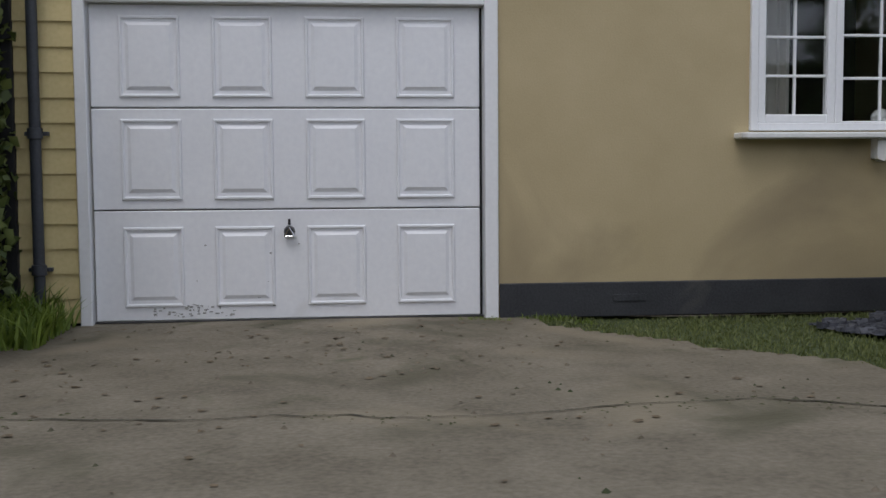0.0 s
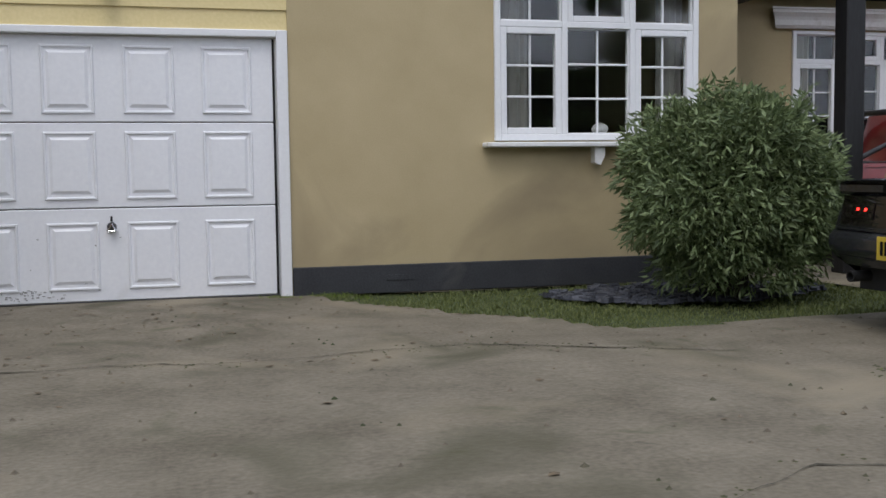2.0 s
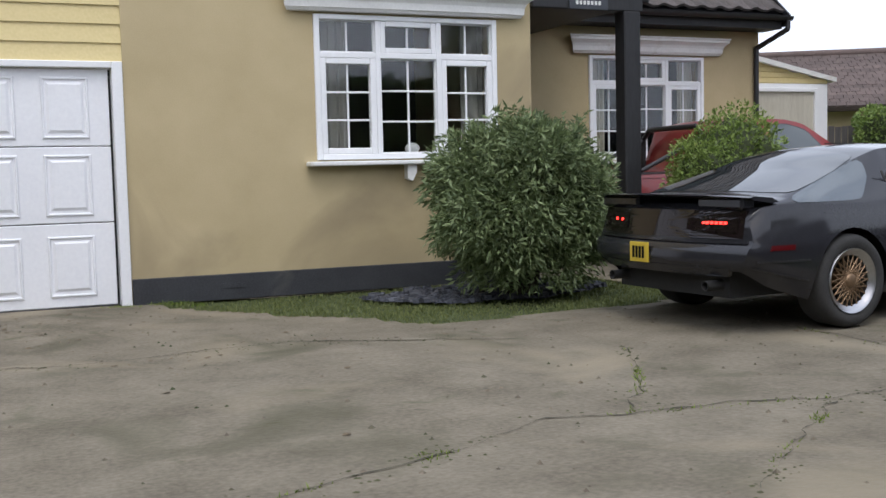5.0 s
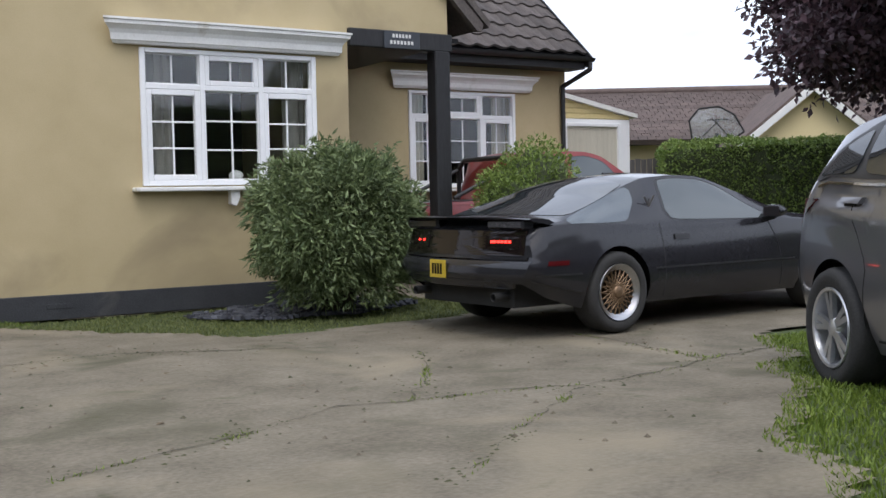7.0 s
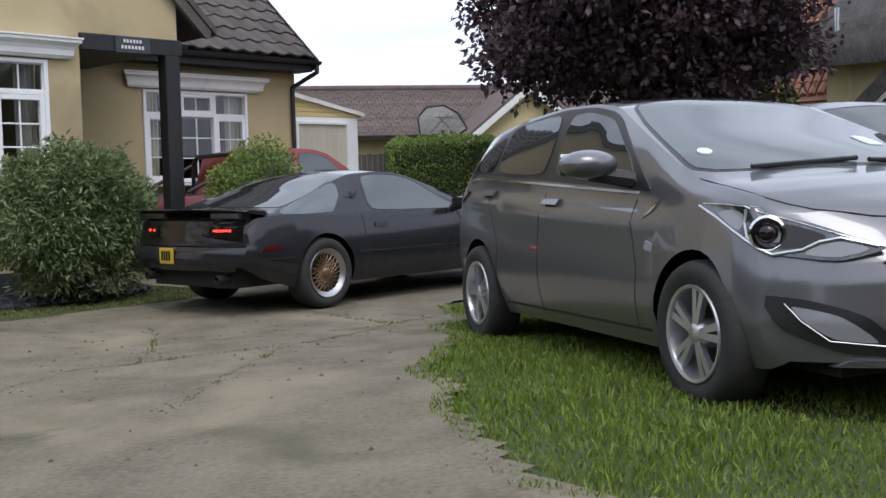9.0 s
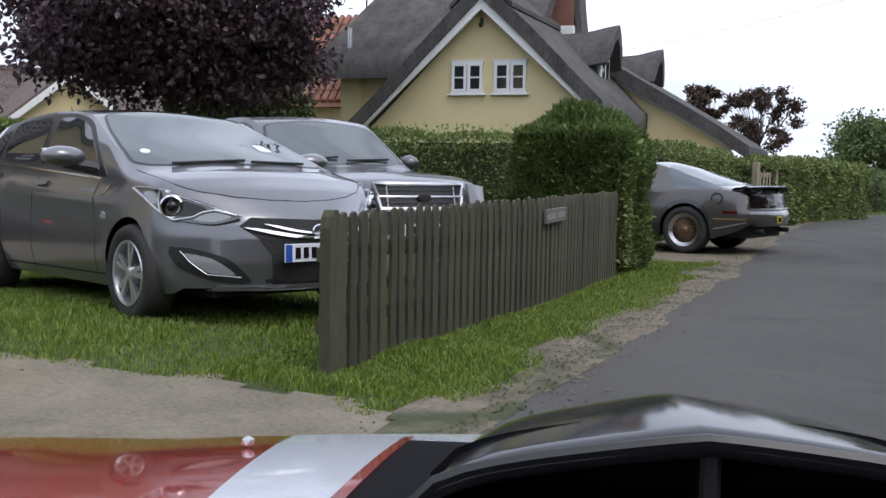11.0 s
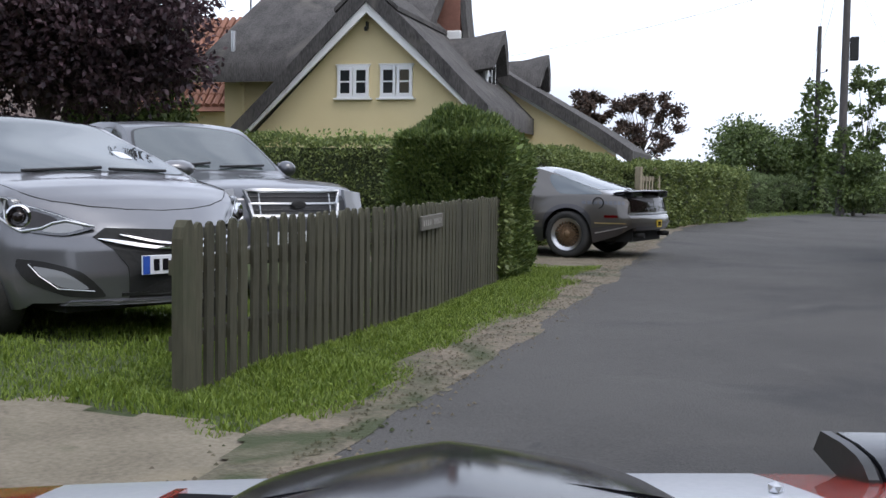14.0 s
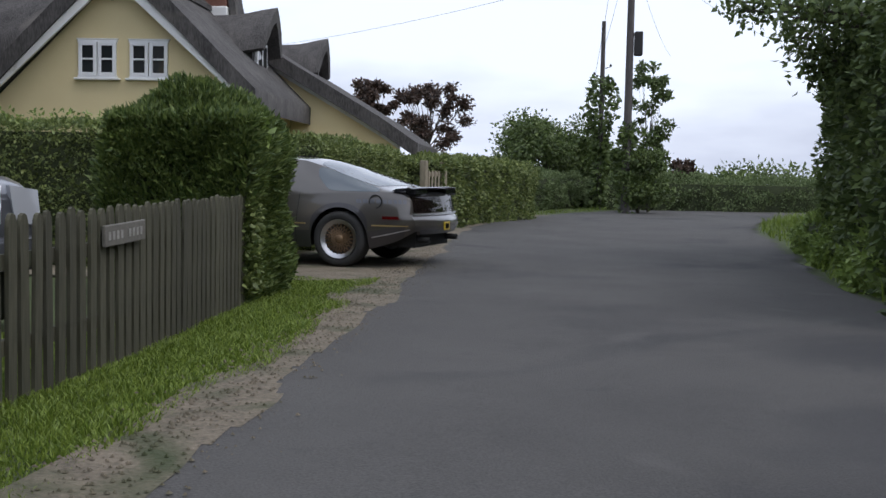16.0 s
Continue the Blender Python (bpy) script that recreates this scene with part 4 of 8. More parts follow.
# lean-to at the end of the house
lean = thing("lean_to", "small yellow boarded lean-to with white windows", "lean-to", kind="structure")
part("wall", prism(bmesh.new(), [(0, 1.2), (2.15, 1.2), (2.15, 2.34), (0, 2.78)], 0.12, pose(11.62, 3.9, 0)), BOARD_YELLOW, lean)
for k in range(5):
    zz = 2.31 + k * 0.085
    part("board", box(11.62, 3.885, zz, 11.62 + min(2.15, max(0.1, (2.76 - zz) / 0.2047)), 3.898, zz + 0.072, 0.003), BOARD_YELLOW, lean)
part("low_wall", box(11.62, 3.86, 0.0, 13.77, 4.0, 1.2), RENDER_CREAM, lean)
part("verge_trim", prism(bmesh.new(), [(-0.05, 2.78), (2.28, 2.33), (2.28, 2.40), (-0.05, 2.86)], 1.6, pose(11.62, 3.82, 0)), OLD_WHITE, lean)
part("window_board", box(11.66, 3.872, 1.20, 13.76, 3.884, 2.30, 0.003), UPVC, lean, "white window framing")
for a, b in ((11.72, 12.12), (12.30, 13.52)):
    casement(lean, a, 1.25, b - a, 0.98, 1, 1, 0.06, 3.84, NET_CURTAIN if a > 12.2 else SCREEN_GLASS)
part("side", box(13.65, 4.03, 0.0, 13.77, 6.5, 2.3), RENDER_CREAM, lean)

# ---- cars ----


class Shell:
    """The skin of a car: origin on the ground under the rear axle, x forwards, y to its left."""

    def __init__(self, top, belt, wide, roof, sill, axles, arch, bow, nose, tail, crown=0.03, hub=0.33, cowl=(0.0, 0.0, 1.0), crease=None):
        self.crease = crease
        self.top, self.belt, self.wide, self.roof, self.sill = top, belt, wide, roof, sill
        self.axles, self.arch, self.bow, self.nose, self.tail, self.crown, self.hub = axles, arch, bow, nose, tail, crown, hub
        self.cowl = cowl
        self.x0, self.x1 = top[0][0], top[-1][0]

    @staticmethod
    def curve(table, x):
        return float(np.interp(x, [p[0] for p in table], [p[1] for p in table]))

    def smooth(self, table, x, r=0.05):
        return sum(self.curve(table, x + d * r) for d in (-1, -0.5, 0, 0.5, 1)) / 5

    def low(self, x):
        z = self.curve(self.sill, x)
        for a in self.axles:
            if abs(x - a) < self.arch:
                z = max(z, self.hub + math.sqrt(self.arch ** 2 - (x - a) ** 2))
        return z

    def half(self, x, z):
        """Half width of the body's side at a height."""
        s, b = self.curve(self.sill, x), self.smooth(self.belt, x)
        t = min(1.0, max(0.0, (z - s) / max(0.05, b - s)))
        w = self.smooth(self.wide, x, 0.08)
        w -= 0.075 * ((0.42 - t) / 0.42) ** 2 if t < 0.42 else 0.055 * ((t - 0.42) / 0.58) ** 2
        if self.crease:
            ridge = self.curve(self.crease[0], x)
            deep = self.crease[1] * min(1.0, max(0.0, (x - self.x0 - 0.15) / 0.3), max(0.0, (self.crease[2] - x) / 0.5))
            w -= deep * (min(1.0, (z - ridge) / 0.10) if z > ridge else 0.55 * (1 - math.exp(-(ridge - z) / 0.05)) * math.exp(-(ridge - z) / 0.16))
        return w

    def warp(self, x, y, z):
        """Rounds the ends in plan and shapes them in side view."""
        w = self.smooth(self.wide, x, 0.08) + 0.001
        f = min(1.0, max(0.0, 1 - (self.x1 - x) / 0.9)) ** 2
        r = min(1.0, max(0.0, 1 - (x - self.x0) / 0.7)) ** 2
        k = min(1.0, abs(y) / w) ** 2.2
        c = self.cowl[1] * math.exp(-((x - self.cowl[0]) / self.cowl[2]) ** 2) * (1 - min(1.0, abs(y) / w) ** 2) * min(1.0, max(0.0, (z - 0.75) / 0.2))
        return x + c - f * self.bow[0] * k + r * self.bow[1] * k + f * self.curve(self.nose, z) - r * self.curve(self.tail, z)

    def side(self, x, z, sgn=1, off=0.0):
        y = self.half(x, z) + off
        return Vector((self.warp(x, y, z), sgn * y, z))

    def end(self, y, z, front=True, off=0.0):
        x = self.x1 if front else self.x0
        return Vector((self.warp(x, y, z) + (off if front else -off), y, z))

    def cap(self, x, f, off=0.0):
        """A point of the upper skin: f from -1 to 1 across, from edge to edge."""
        zt, yr = self.smooth(self.top, x), self.smooth(self.roof, x)
        y = yr * f
        z = zt - self.crown * f * f + off
        return Vector((self.warp(x, y, z), y, z))

    def pillar(self, x, k, sgn=1, off=0.0):
        """A point between the waist (k = 0) and the roof's edge (k = 1)."""
        b = self.smooth(self.belt, x)
        yb, yr = self.half(x, b), self.smooth(self.roof, x)
        zr = max(b, self.smooth(self.top, x) - self.crown)
        y = yb + (yr - yb) * k + 0.012 * math.sin(math.pi * k) + off
        z = b + (zr - b) * k
        return Vector((self.warp(x, y, z), sgn * y, z))

    def stations(self):
        xs = set(np.linspace(self.x0, self.x1, 70).tolist())
        for a in self.axles:
            for q in np.linspace(0, math.pi, 17):
                xs.add(a + self.arch * 0.9999 * math.cos(q))
        for t in (self.top, self.roof):
            xs |= {p[0] for p in t}
        xs = sorted(x for x in xs if self.x0 <= x <= self.x1)
        return [x for i, x in enumerate(xs) if i == 0 or x - xs[i - 1] > 0.004]

    NS, NP, NT = 16, 6, 8

    def build(self, owner, paint, classify, glasses, label=""):
        """Makes the skin; classify(x, zone, k) names the part each face belongs to."""
        xs = self.stations()
        rings = []
        for x in xs:
            lo, b = self.low(x), self.smooth(self.belt, x)
            half = [self.side(x, lo + (b - lo) * i / self.NS) for i in range(self.NS)]
            half += [self.pillar(x, i / self.NP) for i in range(self.NP)]
            half += [self.cap(x, 1 - i / self.NT) for i in range(self.NT)]
            mid = [self.cap(x, 0)]
            rings.append(half + mid + [Vector((v.x, -v.y, v.z)) for v in reversed(half)])
        n = len(rings[0])
        groups = {}
        for i in range(len(xs) - 1):
            xm = (xs[i] + xs[i + 1]) / 2
            for j in range(n - 1):
                h = j if j < n // 2 else n - 2 - j
                if h < self.NS:
                    zone, k = "side", (h + 0.5) / self.NS
                elif h < self.NS + self.NP:
                    zone, k = "pillar", (h - self.NS + 0.5) / self.NP
                else:
                    zone, k = "cap", 1 - (h - self.NS - self.NP + 0.5) / self.NT
                name = classify(xm, zone, k) or "body"
                if name.endswith("window") and zone == "pillar":
                    name = name + (" l" if j < n // 2 else " r")
                groups.setdefault(name, []).append((i, j))
        made = {}
        for name, cells in groups.items():
            bm = bmesh.new()
            cache = {}

            def vert(i, j):
                if (i, j) not in cache:
                    cache[i, j] = bm.verts.new(rings[i][j])
                return cache[i, j]

            for i, j in cells:
                quad = [vert(i, j), vert(i + 1, j), vert(i + 1, j + 1), vert(i, j + 1)]
                try:
                    bm.faces.new(quad)
                except ValueError:
                    pass
            if name == "body":
                for i, front in ((0, False), (len(xs) - 1, True)):
                    rows = []
                    for k in range(n // 2 + 1):
                        v = rings[i][k]
                        row = []
                        for q in range(17):
                            y = v.y * (1 - q / 8)
                            row.append(bm.verts.new((self.warp(xs[i], y, v.z), y, v.z)))
                        rows.append(row)
                    for r0, r1 in zip(rows, rows[1:]):
                        for q in range(16):
                            bm.faces.new((r0[q], r0[q + 1], r1[q + 1], r1[q]))
            bmesh.ops.remove_doubles(bm, verts=bm.verts, dist=0.0005)
            plain = name.split(" ")[0]
            made[name] = part(plain, bm, glasses.get(plain, paint), owner, label if name == "body" else "", 42)
        return made

    def wrap(self, s, z, sgn=1, off=0.0):
        """A point of the skin s metres round from the middle of the nose."""
        edge = self.half(self.x1, z)
        if s <= edge:
            p = self.end(s, z, True, off)
        else:
            p = self.side(self.x1 - (s - edge), z, 1, off)
            p.x += off * max(0.0, 1 - (s - edge) * 2)
        return Vector((p.x, sgn * p.y, p.z))

    def lens(self, bm, outline, sgn=1, off=0.008, deep=0.03):
        """A plate round the corner of the nose with an outline in (s, z)."""
        mid = (sum(p[0] for p in outline) / len(outline), sum(p[1] for p in outline) / len(outline))
        rings = [[bm.verts.new(self.wrap(mid[0] + (s - mid[0]) * k, mid[1] + (z - mid[1]) * k, sgn, off)) for s, z in outline] for k in (1, 0.75, 0.5, 0.25)]
        rings.insert(0, [bm.verts.new(self.wrap(s, z, sgn, -deep)) for s, z in outline])
        n = len(outline)
        for a, b in zip(rings, rings[1:]):
            for i in range(n):
                bm.faces.new((a[i], a[(i + 1) % n], b[(i + 1) % n], b[i]))
        bm.faces.new(rings[-1])
        return bm

    def trail(self, bm, pts, wide, sgn=1, off=0.016):
        """A thin bright line round the corner of the nose."""
        return tube(bm, [self.wrap(*p, sgn, off) for p in pts], wide / 2)

    def pane(self, owner, name, at, outline, glass, off=0.004, edge=None):
        """A curved pane on the skin: at(u, v, off) places the rounded outline's points."""
        def layer(pts, o):
            mid = (sum(p[0] for p in pts) / len(pts), sum(p[1] for p in pts) / len(pts))
            bm = bmesh.new()
            rings = [[bm.verts.new(at(u, v, -0.02)) for u, v in pts]]
            for q in (1, 0.86, 0.7, 0.5, 0.3, 0.1):
                rings.append([bm.verts.new(at(mid[0] + (u - mid[0]) * q, mid[1] + (v - mid[1]) * q, o)) for u, v in pts])
            n = len(pts)
            for a, b in zip(rings, rings[1:]):
                for i in range(n):
                    bm.faces.new((a[i], a[(i + 1) % n], b[(i + 1) % n], b[i]))
            bm.faces.new(rings[-1])
            return bm, mid
        pts = rounded(outline, 0.13)
        bm, mid = layer(pts, off)
        ob = part(name, bm, glass, owner, smooth=35)
        if edge:
            grow = [(mid[0] + (u - mid[0]) * (1 + edge / max(0.1, math.hypot(u - mid[0], v - mid[1]))), mid[1] + (v - mid[1]) * (1 + edge / max(0.1, math.hypot(u - mid[0], v - mid[1])))) for u, v in pts]
            part("seal", layer(grow, off - 0.0025)[0], BLACK_PLASTIC, ob, smooth=35)
        return ob

    def strip(self, bm, pts, wide, sgn=1, off=0.003, deep=0.008):
        """A thin raised or dark line along points (x, z) of the side."""
        rows = []
        for i, (x, z) in enumerate(pts):
            a = pts[max(0, i - 1)]
            b = pts[min(len(pts) - 1, i + 1)]
            d = Vector((b[0] - a[0], b[1] - a[1])).normalized()
            nx, nz = -d.y * wide / 2, d.x * wide / 2
            rows.append([bm.verts.new(self.side(x + s * nx, z + s * nz, sgn, o)) for s, o in ((-1, -deep), (-1, off), (1, off), (1, -deep))])
        for a, b in zip(rows, rows[1:]):
            for k in range(3):
                bm.faces.new((a[k], a[k + 1], b[k + 1], b[k]))
        for r in (rows[0], rows[-1]):
            bm.faces.new(r)
        return bm

    def badge(self, bm, outline, sgn=1, off=0.006, deep=0.02):
        """A plate on the side with an outline in (x, z)."""
        a = [bm.verts.new(self.side(x, z, sgn, off)) for x, z in outline]
        b = [bm.verts.new(self.side(x, z, sgn, -deep)) for x, z in outline]
        bm.faces.new(a)
        for i in range(len(a)):
            j = (i + 1) % len(a)
            bm.faces.new((a[i], a[j], b[j], b[i]))
        return bm

    def plate(self, bm, outline, front=True, off=0.006, deep=0.03, grid=6):
        """A plate on the front or back with an outline in (y, z), following its curve."""
        a = [bm.verts.new(self.end(y, z, front, off)) for y, z in outline]
        b = [bm.verts.new(self.end(y, z, front, -deep)) for y, z in outline]
        mid = (sum(p[0] for p in outline) / len(outline), sum(p[1] for p in outline) / len(outline))
        last = a
        for q in (0.8, 0.6, 0.4, 0.2) if len(a) > 8 else ():
            ring = [bm.verts.new(self.end(mid[0] + (y - mid[0]) * q, mid[1] + (z - mid[1]) * q, front, off)) for y, z in outline]
            for i in range(len(a)):
                j = (i + 1) % len(a)
                bm.faces.new((last[i], last[j], ring[j], ring[i]))
            last = ring
        bmesh.ops.triangulate(bm, faces=[bm.faces.new(last)])
        for i in range(len(a)):
            j = (i + 1) % len(a)
            bm.faces.new((a[i], a[j], b[j], b[i]))
        return bm


def rounded(outline, cut=0.22, step=0.05):
    """An outline with its corners cut round and more points along it."""
    for _ in range(2):
        out = []
        for a, b in zip(outline, outline[1:] + outline[:1]):
            out += [(a[0] + (b[0] - a[0]) * q, a[1] + (b[1] - a[1]) * q) for q in (cut, 1 - cut)]
        outline, cut = out, 0.28
    return dense(outline, step)


def dense(outline, step=0.06):
    """More points along an outline."""
    out = []
    for (a, b), (c2, d) in zip(outline, outline[1:] + outline[:1]):
        k = max(1, int(math.hypot(c2 - a, d - b) / step))
        out += [(a + (c2 - a) * i / k, b + (d - b) * i / k) for i in range(k)]
    return out


def wheel(owner, x, y, r, wide, rim_r, kind, turn=0.0):
    """A wheel: hub, tyre, rim and its spokes or mesh. y carries the side."""
    sgn = 1 if y > 0 else -1
    m = pose(x, y, r, 0, turn, 0) @ Matrix.Diagonal((1, sgn, 1, 1))
    hub = part("wheel", lathe(bmesh.new(), [(0.0, 0.0), (0.035, 0.0), (0.05, -0.012), (0.062, -0.05), (0.062, -wide * 0.7)], 18, m), ALLOY if kind == "star" else BRONZE, owner, smooth=40)
    w = wide
    part("tyre", lathe(bmesh.new(), [(rim_r, -0.012), (rim_r + 0.014, 0.004), (r - 0.05, 0.012), (r - 0.018, 0.004), (r - 0.004, -0.022), (r, -0.05), (r, -w + 0.05), (r - 0.004, -w + 0.02), (r - 0.03, -w), (rim_r, -w + 0.01), (rim_r, -0.012)], 40, m), TYRE, hub, smooth=50)
    part("rim", lathe(bmesh.new(), [(rim_r + 0.006, 0.0), (rim_r + 0.002, 0.008), (rim_r - 0.012, 0.004), (rim_r - 0.02, -0.03), (rim_r - 0.03, -0.09), (rim_r - 0.035, -w + 0.03)] if kind == "star" else [(rim_r + 0.006, 0.002), (rim_r + 0.002, 0.010), (rim_r - 0.008, 0.006), (rim_r - 0.022, -0.010), (rim_r - 0.046, -0.026), (rim_r - 0.050, -0.05), (rim_r - 0.05, -w + 0.03)], 40, m), POLISHED if kind == "mesh" else ALLOY, hub, smooth=40)
    part("brake_disc", lathe(bmesh.new(), [(0.0, -w * 0.75), (rim_r - 0.035, -w * 0.75)], 24, m), DARK_METAL, hub)
    sp = bmesh.new()
    if kind == "mesh":
        n = 22
        for k in range(n):
            for d in (-1, 1):
                a0, a1 = 2 * math.pi * k / n, 2 * math.pi * (k + d * 2.6) / n
                p = (0.055 * math.cos(a0), -0.018, 0.055 * math.sin(a0))
                q = ((rim_r - 0.044) * math.cos(a1), -0.026, (rim_r - 0.044) * math.sin(a1))
                rod(sp, p, q, 0.0055, 0.005, 5)
        bmesh.ops.transform(sp, matrix=m, verts=sp.verts)
        part("wheel_mesh", sp, BRONZE, hub, "bronze lattice spokes", 40)
    else:
        spoke = None
        for k in range(5):
            for d in (-0.15, 0.15):
                a = 2 * math.pi * k / 5 + d
                sp = bmesh.new()
                prism(sp, [(0.03, -0.012), (rim_r - 0.012, -0.017), (rim_r - 0.012, 0.017), (0.03, 0.012)], 0.03, pose(0, -0.036, 0, 0, math.degrees(a), 0), 0.005)
                bmesh.ops.transform(sp, matrix=m, verts=sp.verts)
                part("spoke", sp, ALLOY, hub, smooth=30)
    return hub


def mirror(owner, at, sgn, size, paint, face=None):
    """A door mirror: rounded cap on a short arm."""
    cap = bmesh.new()
    lump(cap, (0, 0, 0), size, 0.0, 0, 3)
    for v in cap.verts:
        if v.co.x < -size[0] * 0.35:
            v.co.x = -size[0] * 0.35
    m = Matrix.Translation(at)
    bmesh.ops.transform(cap, matrix=m, verts=cap.verts)
    mi = part("door_mirror", cap, paint, owner, smooth=50)
    part("mirror_arm", rod(bmesh.new(), (at[0] + 0.01, at[1], at[2] - size[2] * 0.6), (at[0] + 0.03, at[1] - sgn * size[1] * 1.5, at[2] - size[2] * 1.1), 0.035, 0.045, 8), BLACK_PLASTIC, mi)
    part("mirror_glass", box(at[0] - size[0] * 0.36 - 0.004, at[1] - size[1] * 0.85, at[2] - size[2] * 0.75, at[0] - size[0] * 0.36, at[1] + size[1] * 0.85, at[2] + size[2] * 0.75, 0.002), face or CHROME, mi)
    return mi


def number_plate(owner, m, w, h, face, bars, blue=False):
    """A number plate with plain bars where its characters stand. Local x across, z up, facing -y."""
    bm = bmesh.new()
    bx(bm, -w / 2, -0.008, -h / 2, w / 2, 0.004, h / 2, 0.003, m)
    pl = part("number_plate", bm, face, owner)
    x = -w / 2 + (0.075 if blue else 0.035)
    step = (w / 2 - 0.03 - x) / bars
    for k in range(bars):
        part("plate_mark", bx(bmesh.new(), x + k * step, -0.012, -h * 0.3, x + k * step + step * 0.62, -0.007, h * 0.3, 0.0, m), DECAL_BLACK, pl)
    if blue:
        part("plate_band", bx(bmesh.new(), -w / 2 + 0.004, -0.011, -h / 2 + 0.003, -w / 2 + 0.05, -0.007, h / 2 - 0.003, 0.0, m), PLATE_BLUE, pl)
    return pl


def line(a, b, n=8):
    return [(a[0] + (b[0] - a[0]) * i / (n - 1), a[1] + (b[1] - a[1]) * i / (n - 1)) for i in range(n)]


def coupe(name, label, m, paint, lower, lit, gold):
    """A low 1980s American coupe with a glass hatch, tail spoiler and mesh wheels."""
    car = thing(name, label, "car", m)
    back = lambda x: x - 0.26 * float(np.interp(x, [-0.6, 0.5, 2.3, 3.3], [0, 1, 1, 0]))
    far = lambda table: [(back(x + 0.12 * max(0.0, x - 1.0)), v) for x, v in table]
    sh = Shell(
        top=far([(-1.03, 0.80), (-0.99, 0.885), (-0.80, 0.915), (-0.50, 0.945), (-0.10, 1.035), (0.30, 1.125), (0.58, 1.205), (0.84, 1.275), (1.20, 1.300), (1.48, 1.288), (1.62, 1.255), (2.35, 0.945), (2.9, 0.87), (3.4, 0.755), (3.62, 0.66), (3.74, 0.56)]),
        belt=far([(-1.03, 0.76), (-0.90, 0.86), (-0.4, 0.885), (0.6, 0.865), (2.2, 0.865), (3.0, 0.80), (3.55, 0.66), (3.74, 0.52)]),
        wide=far([(-1.03, 0.83), (-0.85, 0.87), (-0.2, 0.925), (1.0, 0.90), (2.5, 0.92), (3.2, 0.88), (3.74, 0.80)]),
        roof=far([(-1.03, 0.75), (-0.6, 0.79), (-0.3, 0.76), (0.4, 0.64), (0.95, 0.575), (1.5, 0.585), (1.62, 0.60), (2.35, 0.78), (3.0, 0.80), (3.74, 0.70)]),
        sill=far([(-1.03, 0.44), (-0.8, 0.33), (-0.3, 0.22), (2.9, 0.20), (3.5, 0.22), (3.74, 0.30)]),
        axles=(0.0, 2.75), arch=0.365, bow=(0.30, 0.14), nose=[(0.2, -0.10), (0.45, 0.0), (0.6, -0.02), (0.8, -0.10)], tail=[(0.2, -0.16), (0.40, -0.03), (0.50, 0.03), (0.58, 0.02), (0.62, -0.03), (0.85, -0.07), (0.95, -0.07)], hub=0.335)

    def classify(x, zone, k):
        if zone == "side" and k < 0.30 and -0.9 < x < 3.6:
            return "lower_body"
        return None

    sh.build(car, paint, classify, {"lower_body": lower})
    # same glass on both coupes; its material follows how bright the reflection should look
    sh.pane(car, "hatch_window", lambda u, v, o: sh.cap(back(u), v, o), [(-0.40, -1.0), (0.66, -1.0), (0.74, 0.0), (0.66, 1.0), (-0.40, 1.0), (-0.44, 0.0)], HATCH_GLASS if gold else AUTO_GLASS, 0.004)
    sh.pane(car, "windscreen", lambda u, v, o: sh.cap(back(u), v, o), [(1.72, -0.92), (2.48, -0.95), (2.50, 0.0), (2.48, 0.95), (1.72, 0.92)], SCREEN_GLASS, 0.004, 0.03)
    for sg in (1, -1):
        lay = lambda u, v, o, sg=sg: sh.pillar(back(u), v, sg, o)
        sh.pane(car, "side_window", lay, [(2.30, 0.04), (2.19, 0.30), (1.83, 0.84), (1.60, 0.92), (1.02, 0.93), (0.99, 0.75), (0.90, 0.05)], SCREEN_GLASS, 0.004, 0.035)
        sh.pane(car, "quarter_window", lay, [(0.64, 1.0), (0.60, 0.60), (0.38, 0.08), (-0.10, 0.06), (-0.46, 0.08), (-0.46, 1.0)], HATCH_GLASS, 0.005)
    part("underbody", bx(bx(bmesh.new(), -0.85, -0.60, 0.24, 3.5, 0.60, 0.62), 0.5, -0.80, 0.22, 2.0, 0.80, 0.75), DARK_METAL, car)
    for x in (0.0, 2.75):
        for y in (0.90, -0.90):
            wheel(car, x, y, 0.328, 0.24, 0.225, "mesh", rng.uniform(0, 40))
    for sg in (1, -1):
        # door lines, handle, mirror, side marker
        ln = bmesh.new()
        sh.strip(ln, line((0.56, 0.26), (0.52, 0.86)), 0.008, sg, 0.002)
        part("door_gap", ln, DARK_METAL, car)
        ln = bmesh.new()
        sh.strip(ln, line((2.12, 0.26), (2.06, 0.60)) + line((2.05, 0.64), (1.94, 0.86)), 0.008, sg, 0.002)
        part("door_gap", ln, DARK_METAL, car)
        part("side_moulding", sh.strip(bmesh.new(), line((0.42, 0.50), (2.28, 0.495), 12), 0.016, sg, 0.006), GOLD_PAINT if gold else BLACK_PLASTIC, car)
        part("rear_moulding", sh.strip(bmesh.new(), line((-0.92, 0.50), (-0.42, 0.50), 8), 0.014, sg, 0.006), GOLD_PAINT if gold else BLACK_PLASTIC, car)
        part("door_handle", sh.badge(bmesh.new(), [(0.68, 0.725), (0.86, 0.725), (0.86, 0.770), (0.68, 0.770)], sg, 0.012), BLACK_PLASTIC, car)
        part("side_marker", sh.badge(bmesh.new(), [(-0.80, 0.575), (-0.56, 0.575), (-0.56, 0.61), (-0.80, 0.61)], sg, 0.006), LAMP_RED, car)
        part("skirt_line", sh.strip(bmesh.new(), line((-0.95, 0.46), (-0.42, 0.36), 8), 0.012, sg, 0.010), ALLOY if gold else BLACK_PLASTIC, car)
